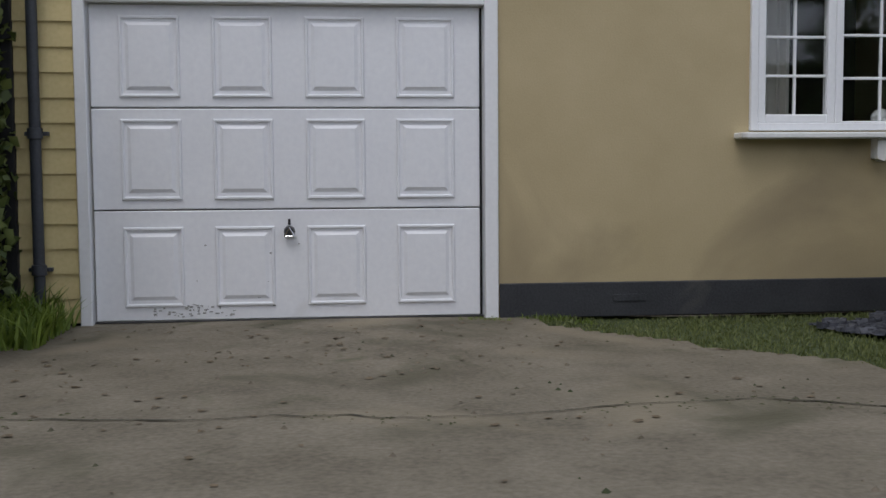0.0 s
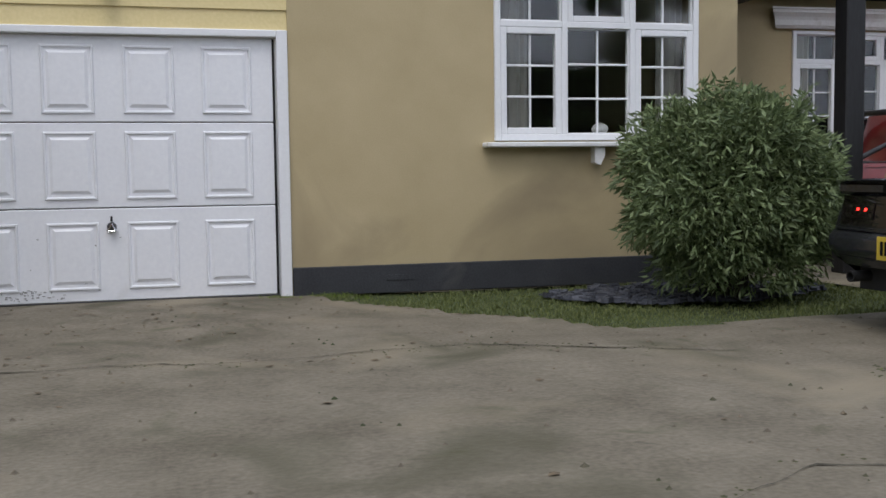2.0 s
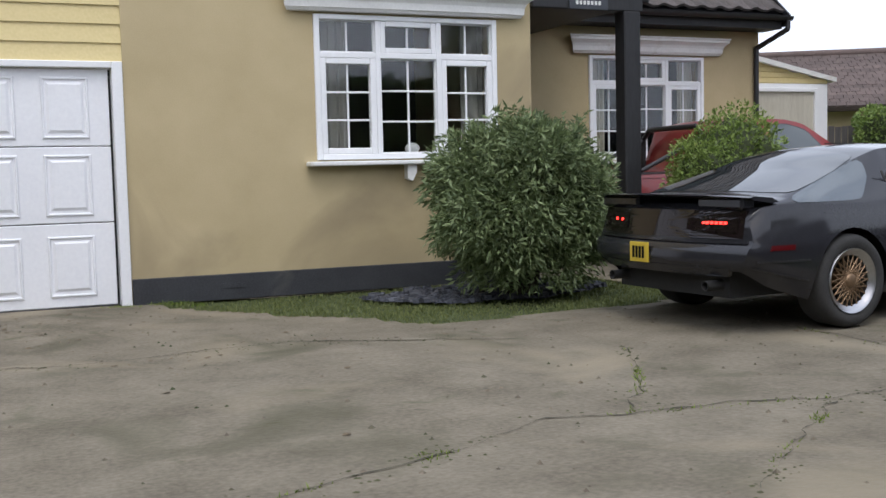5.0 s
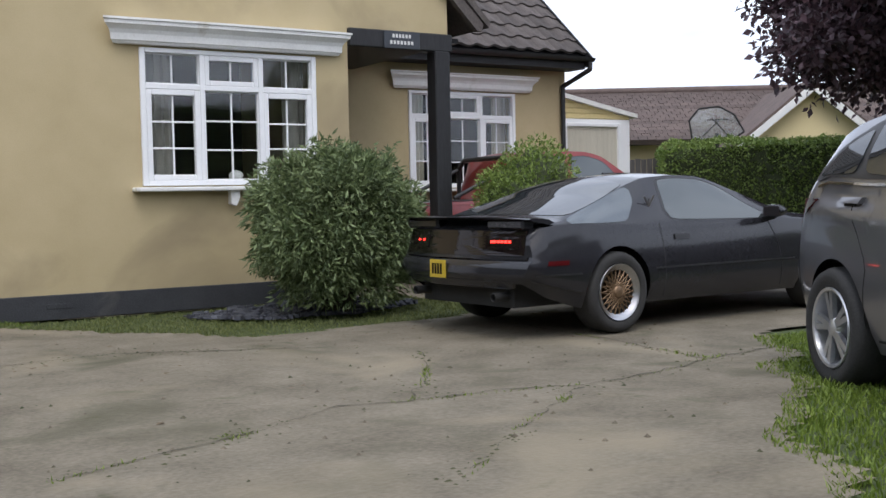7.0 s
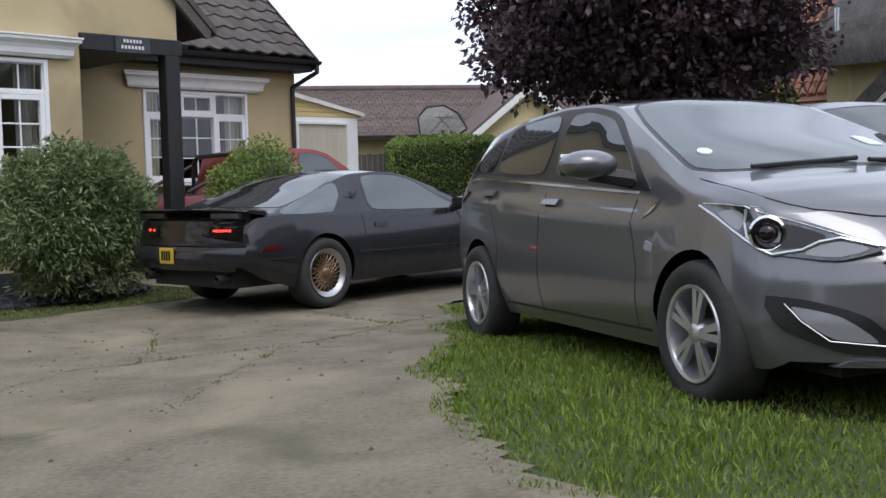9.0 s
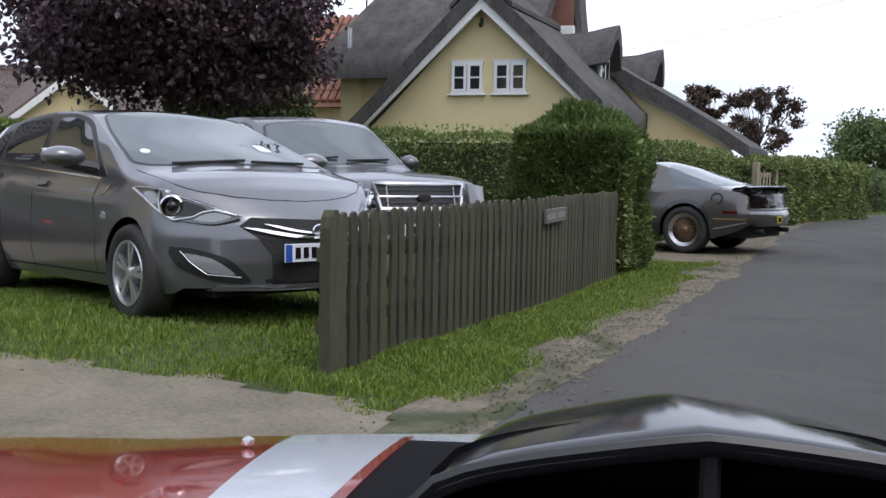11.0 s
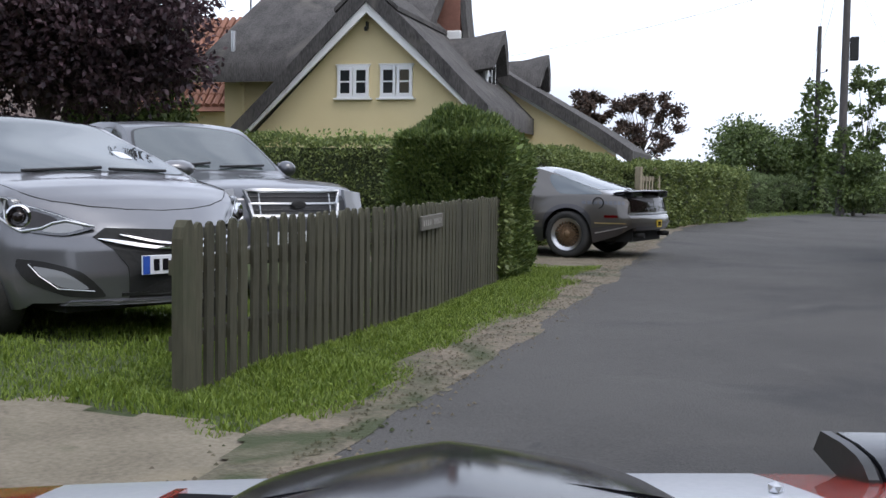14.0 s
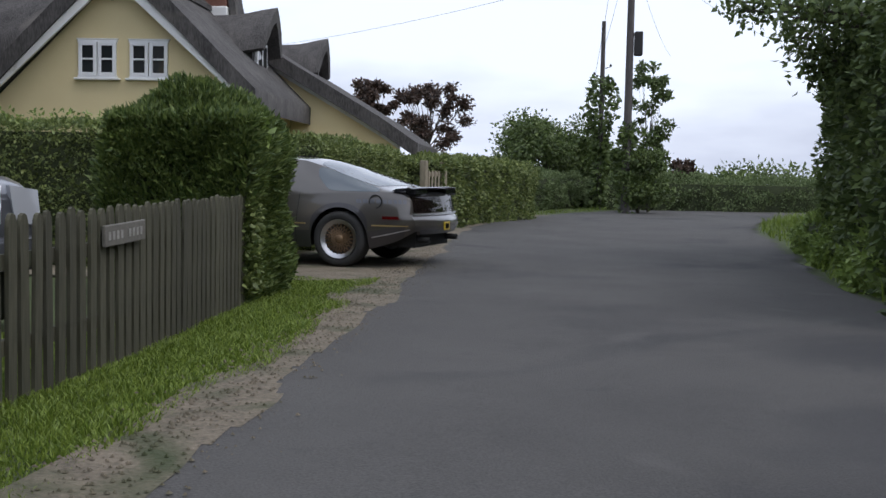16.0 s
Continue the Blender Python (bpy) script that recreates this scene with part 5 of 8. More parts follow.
        mirror(car, (1.88, sg * 0.99, 0.935), sg, (0.13, 0.10, 0.058), PAINT_BLACK if not gold else PAINT_TAUPE, LAMP_DARK)
        if gold:
            part("filler_cap", lathe(bmesh.new(), [(0.068, 0.0), (0.082, 0.0), (0.082, 0.012), (0.068, 0.012)], 22, Matrix.Translation(sh.side(-0.46, 0.775, sg, 0.0))), DARK_METAL, car)
            for k in range(9):
                part("lettering", sh.badge(bmesh.new(), [(-0.96 + k * 0.085, 0.755), (-0.90 + k * 0.085, 0.755), (-0.89 + k * 0.085, 0.80), (-0.95 + k * 0.085, 0.80)], sg, 0.004), PAINT_SILVER, car)
            part("gold_stripe", sh.badge(bmesh.new(), dense([(1.05, 0.50), (1.75, 0.50), (1.66, 0.60), (1.28, 0.60), (1.20, 0.74), (1.02, 0.74)], 0.1), sg, 0.004), GOLD_PAINT, car)
            part("lower_stripe", sh.badge(bmesh.new(), dense([(0.95, 0.34), (1.65, 0.34), (1.75, 0.44), (0.98, 0.44)], 0.1), sg, 0.004), GOLD_PAINT, car)
        else:
            e = bmesh.new()
            for dx, dz, ang in ((0.0, 0.0, 0), (0.03, 0.03, 35), (-0.03, 0.03, -35)):
                p = sh.pillar(0.50 + dx, 0.42, sg, 0.004)
                bx(e, -0.008, -0.003, -0.055, 0.008, 0.003, 0.055, 0.0, Matrix.Translation(p + Vector((0, 0, dz))) @ pose(0, 0, 0, 0, ang, 0))
            part("pillar_emblem", e, PAINT_TAUPE, car, "faint emblem on the pillar")
    # tail: dark panel, lamps, bumper, plate, spoiler, exhausts
    part("tail_panel", sh.plate(bmesh.new(), dense([(-0.76, 0.655), (0.76, 0.655), (0.76, 0.845), (-0.76, 0.845)], 0.08), False, 0.004), LAMP_DARK, car, "smoked tail panel")
    for sg in (1, -1):
        lamp = part("tail_lamp", sh.plate(bmesh.new(), dense([(sg * 0.36, 0.70), (sg * 0.72, 0.70), (sg * 0.72, 0.80), (sg * 0.36, 0.80)], 0.08), False, 0.010), LAMP_DARK, car)
        for k in range(4):
            part("lamp_rib", sh.plate(bmesh.new(), [(sg * 0.37, 0.708 + k * 0.025), (sg * 0.71, 0.708 + k * 0.025), (sg * 0.71, 0.715 + k * 0.025), (sg * 0.37, 0.715 + k * 0.025)], False, 0.013), LAMP_DARK, lamp)
        spots = ((0.46, 0.49, 0.525, 0.56, 0.595, 0.63) if sg < 0 else (0.44, 0.53)) if lit else ()
        if lit:
            part("lit_lens", sh.plate(bmesh.new(), [(sg * 0.42, 0.735), (sg * 0.66, 0.735), (sg * 0.66, 0.785), (sg * 0.42, 0.785)], False, 0.012), LAMP_DARK, lamp)
        for k, y in enumerate(spots):
            part("bulb", sh.plate(bmesh.new(), [(sg * y - 0.011, 0.752), (sg * y + 0.011, 0.752), (sg * y + 0.011, 0.770), (sg * y - 0.011, 0.770)], False, 0.016), LIT_RED, lamp, "lit red bulb")
    part("bumper_strip", sh.plate(bmesh.new(), dense([(-0.80, 0.625), (0.80, 0.625), (0.80, 0.645), (-0.80, 0.645)], 0.08), False, 0.016), ALLOY if gold else paint, car)
    number_plate(car, Matrix.Translation(sh.end(0.10, 0.49 if gold else 0.535, False, 0.012)) @ pose(0, 0, 0, 0, 0, -90), 0.20 if gold else 0.21, 0.10 if gold else 0.145, PLATE_YELLOW, 4)
    spoiler = bmesh.new()
    n = 17
    rows = []
    for i in range(n):
        y = -0.83 + 1.66 * i / (n - 1)
        xb = -0.925 + 0.15 * (abs(y) / 0.86) ** 2
        zb = 0.930 - 0.02 * (abs(y) / 0.86) ** 3
        rows.append([spoiler.verts.new((xb + dx, y, zb + dz)) for dx, dz in ((0.16, -0.012), (0.10, 0.016), (-0.06, 0.030), (-0.10, 0.020), (-0.06, 0.002), (0.10, -0.022))])
    for a, b in zip(rows, rows[1:]):
        for k in range(6):
            spoiler.faces.new((a[k], a[(k + 1) % 6], b[(k + 1) % 6], b[k]))
    spoiler.faces.new(rows[0])
    spoiler.faces.new(rows[-1][::-1])
    sp = part("spoiler", spoiler, paint if not gold else PAINT_BLACK, car, smooth=40)
    for y in (-0.55, 0.55):
        part("spoiler_leg", box(-0.90, y - 0.22, 0.85, -0.77, y + 0.22, 0.935, 0.02), paint if not gold else PAINT_BLACK, sp)
    for y in (-0.52, 0.52):
        part("exhaust", lathe(bmesh.new(), [(0.0, 0.10), (0.030, 0.10), (0.030, -0.10), (0.036, -0.10), (0.036, 0.25)], 14, pose(-0.90, y, 0.33, 0, 0, -90)), DARK_METAL, car, smooth=40)
    part("rear_valance", sh.plate(bmesh.new(), dense([(-0.66, 0.40), (0.66, 0.40), (0.70, 0.46), (-0.70, 0.46)], 0.1), False, 0.004), lower, car)
    part("roof_seam", bx(bmesh.new(), 0.72, -0.012, 1.296, 1.2, 0.012, 1.306), DARK_METAL, car)
    part("front_bumper", sh.plate(bmesh.new(), dense([(-0.7, 0.36), (0.7, 0.36), (0.7, 0.44), (-0.7, 0.44)], 0.1), True, 0.006), BLACK_PLASTIC, car)
    return car


def at_axle(x, y, z, heading):
    """The pose of a car whose rear axle stands over (x, y)."""
    return pose(x, y, z, 0, 0, heading)


coupe("black_coupe", "glossy black 1980s coupe with lit tail lamps and bronze mesh wheels", at_axle(6.463, -3.209, lie(6.4, -3.3) + 0.006, 4.4) @ Matrix.Scale(0.925, 4), PAINT_BLACK, PAINT_BLACK, True, False)
coupe("grey_coupe", "grey-brown two-tone coupe with gold decals, backing onto the lane", at_axle(14.92, -11.05, 0.012, 76) @ Matrix.Scale(1.0, 4), PAINT_TAUPE, PAINT_TAUPE_DARK, False, True)


def hatchback(m):
    """A rounded modern five-door hatchback."""
    car = thing("grey_hatchback", "grey metallic five-door hatchback parked on the grass", "car", m)
    sh = Shell(
        top=[(-0.80, 0.86), (-0.76, 1.06), (-0.62, 1.24), (-0.46, 1.36), (-0.20, 1.415), (0.3, 1.46), (0.9, 1.475), (1.30, 1.455), (1.52, 1.415), (2.42, 1.02), (2.55, 0.985), (3.0, 0.925), (3.28, 0.85), (3.38, 0.77), (3.47, 0.62)],
        belt=[(-0.80, 0.80), (-0.7, 1.0), (-0.3, 1.075), (0.6, 1.025), (1.6, 0.955), (2.42, 0.90), (3.0, 0.83), (3.25, 0.74), (3.47, 0.56)],
        wide=[(-0.80, 0.76), (-0.5, 0.85), (0.0, 0.885), (1.5, 0.885), (2.65, 0.89), (3.1, 0.86), (3.47, 0.80)],
        roof=[(-0.80, 0.66), (-0.5, 0.60), (0.0, 0.60), (0.9, 0.615), (1.52, 0.60), (2.0, 0.70), (2.42, 0.78), (3.0, 0.76), (3.47, 0.66)],
        sill=[(-0.80, 0.40), (-0.5, 0.27), (0.0, 0.22), (2.65, 0.20), (3.2, 0.20), (3.47, 0.24)],
        axles=(0.0, 2.65), arch=0.355, bow=(0.46, 0.16), nose=[(0.15, -0.03), (0.40, 0.03), (0.55, 0.02), (0.70, -0.04), (0.9, -0.14)], tail=[(0.2, 0.0), (0.6, 0.03), (0.9, 0.0), (1.3, -0.1)], crown=0.035, hub=0.315, cowl=(2.45, 0.24, 0.5), crease=([(-0.6, 0.94), (0.4, 0.86), (1.0, 0.825), (2.3, 0.765)], 0.046, 2.5))

    def classify(x, zone, k):
        if zone == "cap" and -0.70 < x < -0.44 and k < 0.85:
            return "rear_window"
        if zone == "cap" and -0.2 < x < 1.40 and k < 0.9:
            return "roof_panel"
        return None

    sh.build(car, PAINT_GREY, classify, {"rear_window": AUTO_GLASS, "roof_panel": PAINT_BLACK})
    sh.pane(car, "windscreen", sh.cap, [(1.50, -0.90), (1.46, 0.0), (1.50, 0.90), (2.38, 0.97), (2.44, 0.6), (2.44, -0.6), (2.38, -0.97)], SCREEN_GLASS, 0.004, 0.03)
    for sg in (1, -1):
        lay = lambda u, v, o, sg=sg: sh.pillar(u, v, sg, o)
        sh.pane(car, "window_surround", lay, [(2.16, 0.02), (2.10, 0.24), (1.92, 0.60), (1.62, 0.93), (1.2, 0.97), (0.5, 0.95), (0.05, 0.90), (-0.30, 0.62), (-0.52, 0.30), (-0.46, 0.10), (0.3, 0.06), (1.2, 0.03)], BLACK_PLASTIC, 0.007)
        sh.pane(car, "front_window", lay, [(1.98, 0.08), (1.99, 0.22), (1.86, 0.58), (1.58, 0.86), (1.04, 0.92), (1.02, 0.09)], AUTO_GLASS, 0.013)
        sh.pane(car, "back_window", lay, [(0.92, 0.09), (0.93, 0.92), (0.3, 0.90), (0.14, 0.86), (0.14, 0.11)], AUTO_GLASS, 0.013)
        sh.pane(car, "corner_window", lay, [(0.07, 0.12), (0.07, 0.82), (-0.18, 0.62), (-0.42, 0.26), (-0.40, 0.16)], AUTO_GLASS, 0.013)
    part("underbody", bx(bx(bmesh.new(), -0.6, -0.58, 0.18, 3.2, 0.58, 0.62), 0.45, -0.78, 0.22, 2.2, 0.78, 0.8), DARK_METAL, car)
    for x in (0.0, 2.65):
        for y in (0.885, -0.885):
            wheel(car, x, y, 0.313, 0.20, 0.205, "star", rng.uniform(0, 70))
    for sg in (1, -1):
        for pts in (line((0.98, 0.26), (0.99, 0.55), 6) + line((0.99, 0.60), (0.97, 0.95), 6), line((2.12, 0.28), (2.16, 0.55), 6) + line((2.15, 0.60), (2.02, 0.89), 6), line((0.30, 0.30), (0.36, 0.62), 6) + line((0.34, 0.68), (0.10, 0.98), 6)):
            part("door_gap", sh.strip(bmesh.new(), pts, 0.007, sg, 0.0015), DARK_METAL, car)
        part("sill_line", sh.strip(bmesh.new(), line((0.42, 0.285), (2.24, 0.285), 10), 0.012, sg, 0.006), DARK_METAL, car)
        part("waist_trim", sh.strip(bmesh.new(), [(x, sh.smooth(sh.belt, x) - 0.004) for x in np.linspace(-0.40, 2.05, 16)], 0.014, sg, 0.010), CHROME, car, "bright waist moulding")
        for hx, hz in ((0.02, 0.955), (1.0, 0.885)):
            hd = part("door_handle", sh.badge(bmesh.new(), [(hx, hz), (hx + 0.20, hz - 0.008), (hx + 0.21, hz + 0.022), (hx, hz + 0.030)], sg, 0.026), PAINT_GREY, car)
            # flat dark plate stands in for shade in the hollow under the handle
            part("recess_shade", sh.badge(bmesh.new(), [(hx + 0.03, hz - 0.016), (hx + 0.15, hz - 0.020), (hx + 0.15, hz), (hx + 0.03, hz + 0.004)], sg, 0.003), DARK_METAL, hd)
        part("side_repeater", sh.badge(bmesh.new(), [(2.235, 0.66), (2.30, 0.65), (2.305, 0.685), (2.24, 0.70)], sg, 0.008), LAMP_CLEAR, car)
        part("wing_flash", sh.badge(bmesh.new(), [(2.17, 0.80), (2.23, 0.83), (2.27, 0.88), (2.20, 0.85)], sg, 0.006), CHROME, car)
        mirror(car, (1.93, sg * 1.0, 1.065), sg, (0.115, 0.150, 0.072), PAINT_GREY)
        # swept headlamp, wrapping from the nose along the wing
        hl = part("headlamp", sh.lens(bmesh.new(), rounded([(1.55, 0.862), (1.32, 0.785), (1.06, 0.705), (0.74, 0.650), (0.60, 0.625), (0.44, 0.675), (0.54, 0.718), (0.64, 0.775), (0.80, 0.828), (1.05, 0.850), (1.28, 0.860)], 0.15, 0.07), sg, 0.014), HEADLAMP, car, "swept clear headlamp", 40)
        part("lamp_surround", sh.lens(bmesh.new(), rounded([(1.04, 0.80), (1.02, 0.715), (0.84, 0.672), (0.66, 0.680), (0.60, 0.725), (0.74, 0.79)], 0.2, 0.07), sg, 0.015), LAMP_DARK, hl, "", 40)
        pr = bmesh.new()
        p0, nrm = sh.wrap(0.80, 0.738, sg, 0.008), Vector((0.78, sg * 0.62, 0)).normalized()
        lathe(pr, [(0.074, 0.0), (0.072, 0.022), (0.062, 0.028), (0.052, 0.016), (0.048, 0.006)], 22, Matrix.Translation(p0) @ nrm.to_track_quat("Y", "Z").to_matrix().to_4x4())
        part("projector", pr, CHROME, hl, "bright projector ring", 40)
        part("projector_lens", lump(bmesh.new(), p0, (0.044, 0.044, 0.044), 0, 0, 2), LAMP_DARK, hl, smooth=60)
        part("inner_reflector", sh.lens(bmesh.new(), rounded([(1.40, 0.825), (1.24, 0.775), (1.12, 0.745), (1.10, 0.815), (1.24, 0.838)], 0.2, 0.07), sg, 0.016), LAMP_CLEAR, hl, "", 40)
        part("turn_reflector", sh.lens(bmesh.new(), rounded([(0.70, 0.655), (0.60, 0.640), (0.49, 0.674), (0.58, 0.705), (0.64, 0.690)], 0.2, 0.07), sg, 0.016), LAMP_CLEAR, hl, "", 40)
        for run, wide in (([(1.54, 0.852), (1.36, 0.800), (1.20, 0.755), (1.06, 0.715), (0.94, 0.682), (0.84, 0.660), (0.76, 0.655), (0.69, 0.672), (0.64, 0.702), (0.58, 0.715), (0.48, 0.684)], 0.015), ([(1.52, 0.862), (1.30, 0.856), (1.06, 0.846), (0.82, 0.823), (0.68, 0.780), (0.58, 0.730), (0.46, 0.680)], 0.005), ([(1.05, 0.835), (1.09, 0.780), (1.04, 0.725), (0.95, 0.690)], 0.012)):
            part("lamp_strip", sh.trail(bmesh.new(), run, wide, sg, 0.018), ALLOY, hl, "bright curved lamp strip")
        fog = part("fog_lamp_recess", sh.lens(bmesh.new(), rounded([(0.84, 0.505), (0.70, 0.485), (0.54, 0.425), (0.40, 0.265), (0.60, 0.275), (0.76, 0.36)], 0.15, 0.07), sg, 0.008), BLACK_PLASTIC, car, "", 40)
        part("fog_lamp", sh.lens(bmesh.new(), rounded([(0.75, 0.462), (0.62, 0.425), (0.49, 0.315), (0.63, 0.33), (0.71, 0.395)], 0.15, 0.07), sg, 0.016), LAMP_CLEAR, fog, "", 40)
        part("fog_lamp_rim", sh.trail(bmesh.new(), [(0.76, 0.468), (0.72, 0.40), (0.64, 0.325), (0.48, 0.308)], 0.006, sg, 0.017), ALLOY, fog)
        part("tail_lamp", sh.badge(bmesh.new(), [(-0.72, 0.84), (-0.40, 0.93), (-0.34, 0.985), (-0.62, 0.99)], sg, 0.012), LAMP_RED, car)
    # grille, badge ring, plate, lower intake
    gr = part("grille", sh.plate(bmesh.new(), dense([(-0.475, 0.62), (-0.39, 0.55), (-0.32, 0.45), (-0.30, 0.26), (0.30, 0.26), (0.32, 0.45), (0.39, 0.55), (0.475, 0.62), (0.40, 0.672), (0.0, 0.655), (-0.40, 0.672)], 0.05), True, 0.006), DARK_METAL, car)
    for z, w, drop, fat in ((0.612, 0.35, 0.062, 0.016), (0.590, 0.46, 0.072, 0.026)):
        slat = bmesh.new()
        for i in range(16):
            y0, y1 = -w + 2 * w * i / 16, -w + 2 * w * (i + 1) / 16
            zz = lambda y: z - drop * (1 - (y / w) ** 2) + 0.02
            sh.plate(slat, [(y0, zz(y0)), (y1, zz(y1)), (y1, zz(y1) + 0.003 + fat * (1 - (y1 / w) ** 6) * (0.4 + 0.6 * abs(y1) / w)), (y0, zz(y0) + 0.003 + fat * (1 - (y0 / w) ** 6) * (0.4 + 0.6 * abs(y0) / w))], True, 0.024)
        part("chrome_bar", slat, CHROME, gr)
    part("badge", lathe(bmesh.new(), [(0.050, 0.0), (0.058, 0.006), (0.064, 0.0)], 26, Matrix.Translation(sh.end(0, 0.592, True, 0.034)) @ pose(0, 0, 0, 0, 0, -90) @ Matrix.Diagonal((1, 1, 0.62, 1))), CHROME, gr, "oval chrome badge", 40)
    part("badge_bar", bx(bmesh.new(), -0.03, -0.006, -0.006, 0.03, 0.004, 0.006, 0.0, Matrix.Translation(sh.end(0, 0.592, True, 0.034)) @ pose(0, 0, 0, 0, -20, 90)), CHROME, gr)
    number_plate(car, Matrix.Translation(sh.end(-0.02, 0.455, True, 0.022)) @ pose(0, 0, 0, 0, 0, 90), 0.52, 0.112, PLATE_WHITE, 7, True)
    part("bumper_intake", sh.plate(bmesh.new(), dense([(-0.34, 0.275), (0.34, 0.275), (0.34, 0.295), (-0.34, 0.295)], 0.06), True, 0.012), BLACK_PLASTIC, car)
    part("bumper_lip", sh.plate(bmesh.new(), dense([(-0.62, 0.225), (0.62, 0.225), (0.58, 0.25), (-0.58, 0.25)], 0.06), True, 0.024), PAINT_GREY, car)
    # bonnet edges and wipers
    for sg in (1, -1):
        ln, ends = bmesh.new(), []
        for i in range(12):
            seam = [(2.48, 0.985), (2.9, 0.98), (3.14, 0.94), (3.26, 0.84), (3.33, 0.62), (3.36, 0.32), (3.37, 0.0)]
            xa, xb = np.interp([i / 12, (i + 1) / 12], [0, 0.22, 0.38, 0.5, 0.66, 0.84, 1], [p[0] for p in seam])
            fa, fb = np.interp([i / 12, (i + 1) / 12], [0, 0.22, 0.38, 0.5, 0.66, 0.84, 1], [p[1] for p in seam])
            ends += [sh.cap(xa, sg * fa, -0.0005)] if i < 11 else [sh.cap(xa, sg * fa, -0.0005), sh.cap(xb, sg * fb, -0.0005)]
        tube(ln, ends, 0.0032, 5)
        part("bonnet_gap", ln, DARK_METAL, car)
    for f0, f1 in ((-0.70, -0.05), (0.0, 0.62)):
        part("wiper", rod(bmesh.new(), sh.cap(2.45, f0, 0.02), sh.cap(2.42, f1, 0.02), 0.011, n=6), BLACK_PLASTIC, car)
    sh.pane(car, "tax_disc", sh.cap, [(2.20 + 0.035 * math.cos(k * 0.785), -0.80 + 0.045 * math.sin(k * 0.785)) for k in range(8)], PLATE_WHITE, 0.010)
    sh.pane(car, "dash_paper", sh.cap, [(2.20, 0.36), (2.20, 0.52), (2.08, 0.54), (2.08, 0.40)], PLATE_WHITE, 0.008)
    part("rear_mirror", lump(bmesh.new(), sh.cap(1.85, 0.1, -0.09), (0.03, 0.12, 0.035), 0, 0, 2), DARK_METAL, car)
    return car


hatchback(at_axle(6.632, -6.842, 0.016, -117.13) @ pose(0, 0, 0, 0, -1.4, 0))


def pickup(name, label, m, paint, chrome_front, roll_bar):
    """A double-cab pickup with an open load bed."""
    car = thing(name, label, "pickup truck", m)
    sh = Shell(
        top=[(-1.15, 0.96), (-1.10, 1.00), (0.30, 1.00), (0.34, 1.02), (0.38, 1.52), (0.50, 1.59), (1.0, 1.625), (1.42, 1.615), (1.66, 1.56), (2.30, 1.105), (2.5, 1.085), (3.3, 1.045), (3.62, 0.995), (3.76, 0.93), (3.80, 0.86)],
        belt=[(-1.15, 0.97), (0.4, 1.0), (1.4, 1.02), (2.5, 1.02), (3.3, 0.98), (3.8, 0.86)],
        wide=[(-1.15, 0.83), (0.5, 0.86), (2.5, 0.87), (3.4, 0.86), (3.8, 0.82)],
        roof=[(-1.15, 0.78), (0.30, 0.78), (0.38, 0.63), (1.0, 0.64), (1.66, 0.645), (2.30, 0.78), (3.8, 0.74)],
        sill=[(-1.15, 0.46), (0.0, 0.38), (3.0, 0.36), (3.5, 0.38), (3.8, 0.42)],
        axles=(0.0, 3.0), arch=0.42, bow=(0.22, 0.03), nose=[(0.4, 0.04), (0.7, 0.03), (1.0, -0.04)], tail=[(0.4, 0.0), (1.0, 0.0)], crown=0.03, hub=0.37, cowl=(2.28, 0.14, 0.5))

    def classify(x, zone, k):
        if zone == "cap" and -1.05 < x < 0.28 and k < 0.92:
            return "bed_cover"
        return None

    sh.build(car, paint, classify, {"bed_cover": BLACK_PLASTIC})
    sh.pane(car, "windscreen", sh.cap, [(1.70, -0.92), (1.66, 0.0), (1.70, 0.92), (2.26, 0.95), (2.29, 0.0), (2.26, -0.95)], SCREEN_GLASS, 0.004, 0.04)
    for sg in (1, -1):
        lay = lambda u, v, o, sg=sg: sh.pillar(u, v, sg, o)
        sh.pane(car, "front_window", lay, [(2.09, 0.08), (2.00, 0.40), (1.69, 0.88), (1.16, 0.90), (1.16, 0.08)], SCREEN_GLASS, 0.004, 0.02)
        sh.pane(car, "back_window", lay, [(1.06, 0.08), (1.06, 0.90), (0.58, 0.88), (0.48, 0.78), (0.46, 0.08)], SCREEN_GLASS, 0.004, 0.02)
    part("underbody", bx(bmesh.new(), -1.0, -0.55, 0.32, 3.6, 0.55, 0.8), DARK_METAL, car)
    for x in (0.0, 3.0):
        for y in (0.86, -0.86):
            wheel(car, x, y, 0.37, 0.22, 0.21, "star", rng.uniform(0, 70))
    front = CHROME if chrome_front else BLACK_PLASTIC
    gr = part("grille", sh.plate(bmesh.new(), dense([(-0.42, 0.73), (0.42, 0.73), (0.46, 0.95), (-0.46, 0.95)], 0.08), True, 0.008), BLACK_PLASTIC, car)
    rim_pts = [(-0.42, 0.73), (0.42, 0.73), (0.46, 0.95), (-0.46, 0.95)]
    loop = dense(rim_pts, 0.08)
    part("grille_rim", tube(bmesh.new(), [sh.end(y, z, True, 0.014) for y, z in loop + loop[:2]], 0.022), ALLOY, gr, "bright grille surround", 50)
    for z, thick, metal in ((0.785, 0.005, BLACK_PLASTIC), (0.84, 0.011, ALLOY), (0.895, 0.005, BLACK_PLASTIC)):
        part("grille_bar", tube(bmesh.new(), [sh.end(y, z, True, 0.014) for y in np.linspace(-0.43, 0.43, 13)], thick), metal, gr, smooth=50)
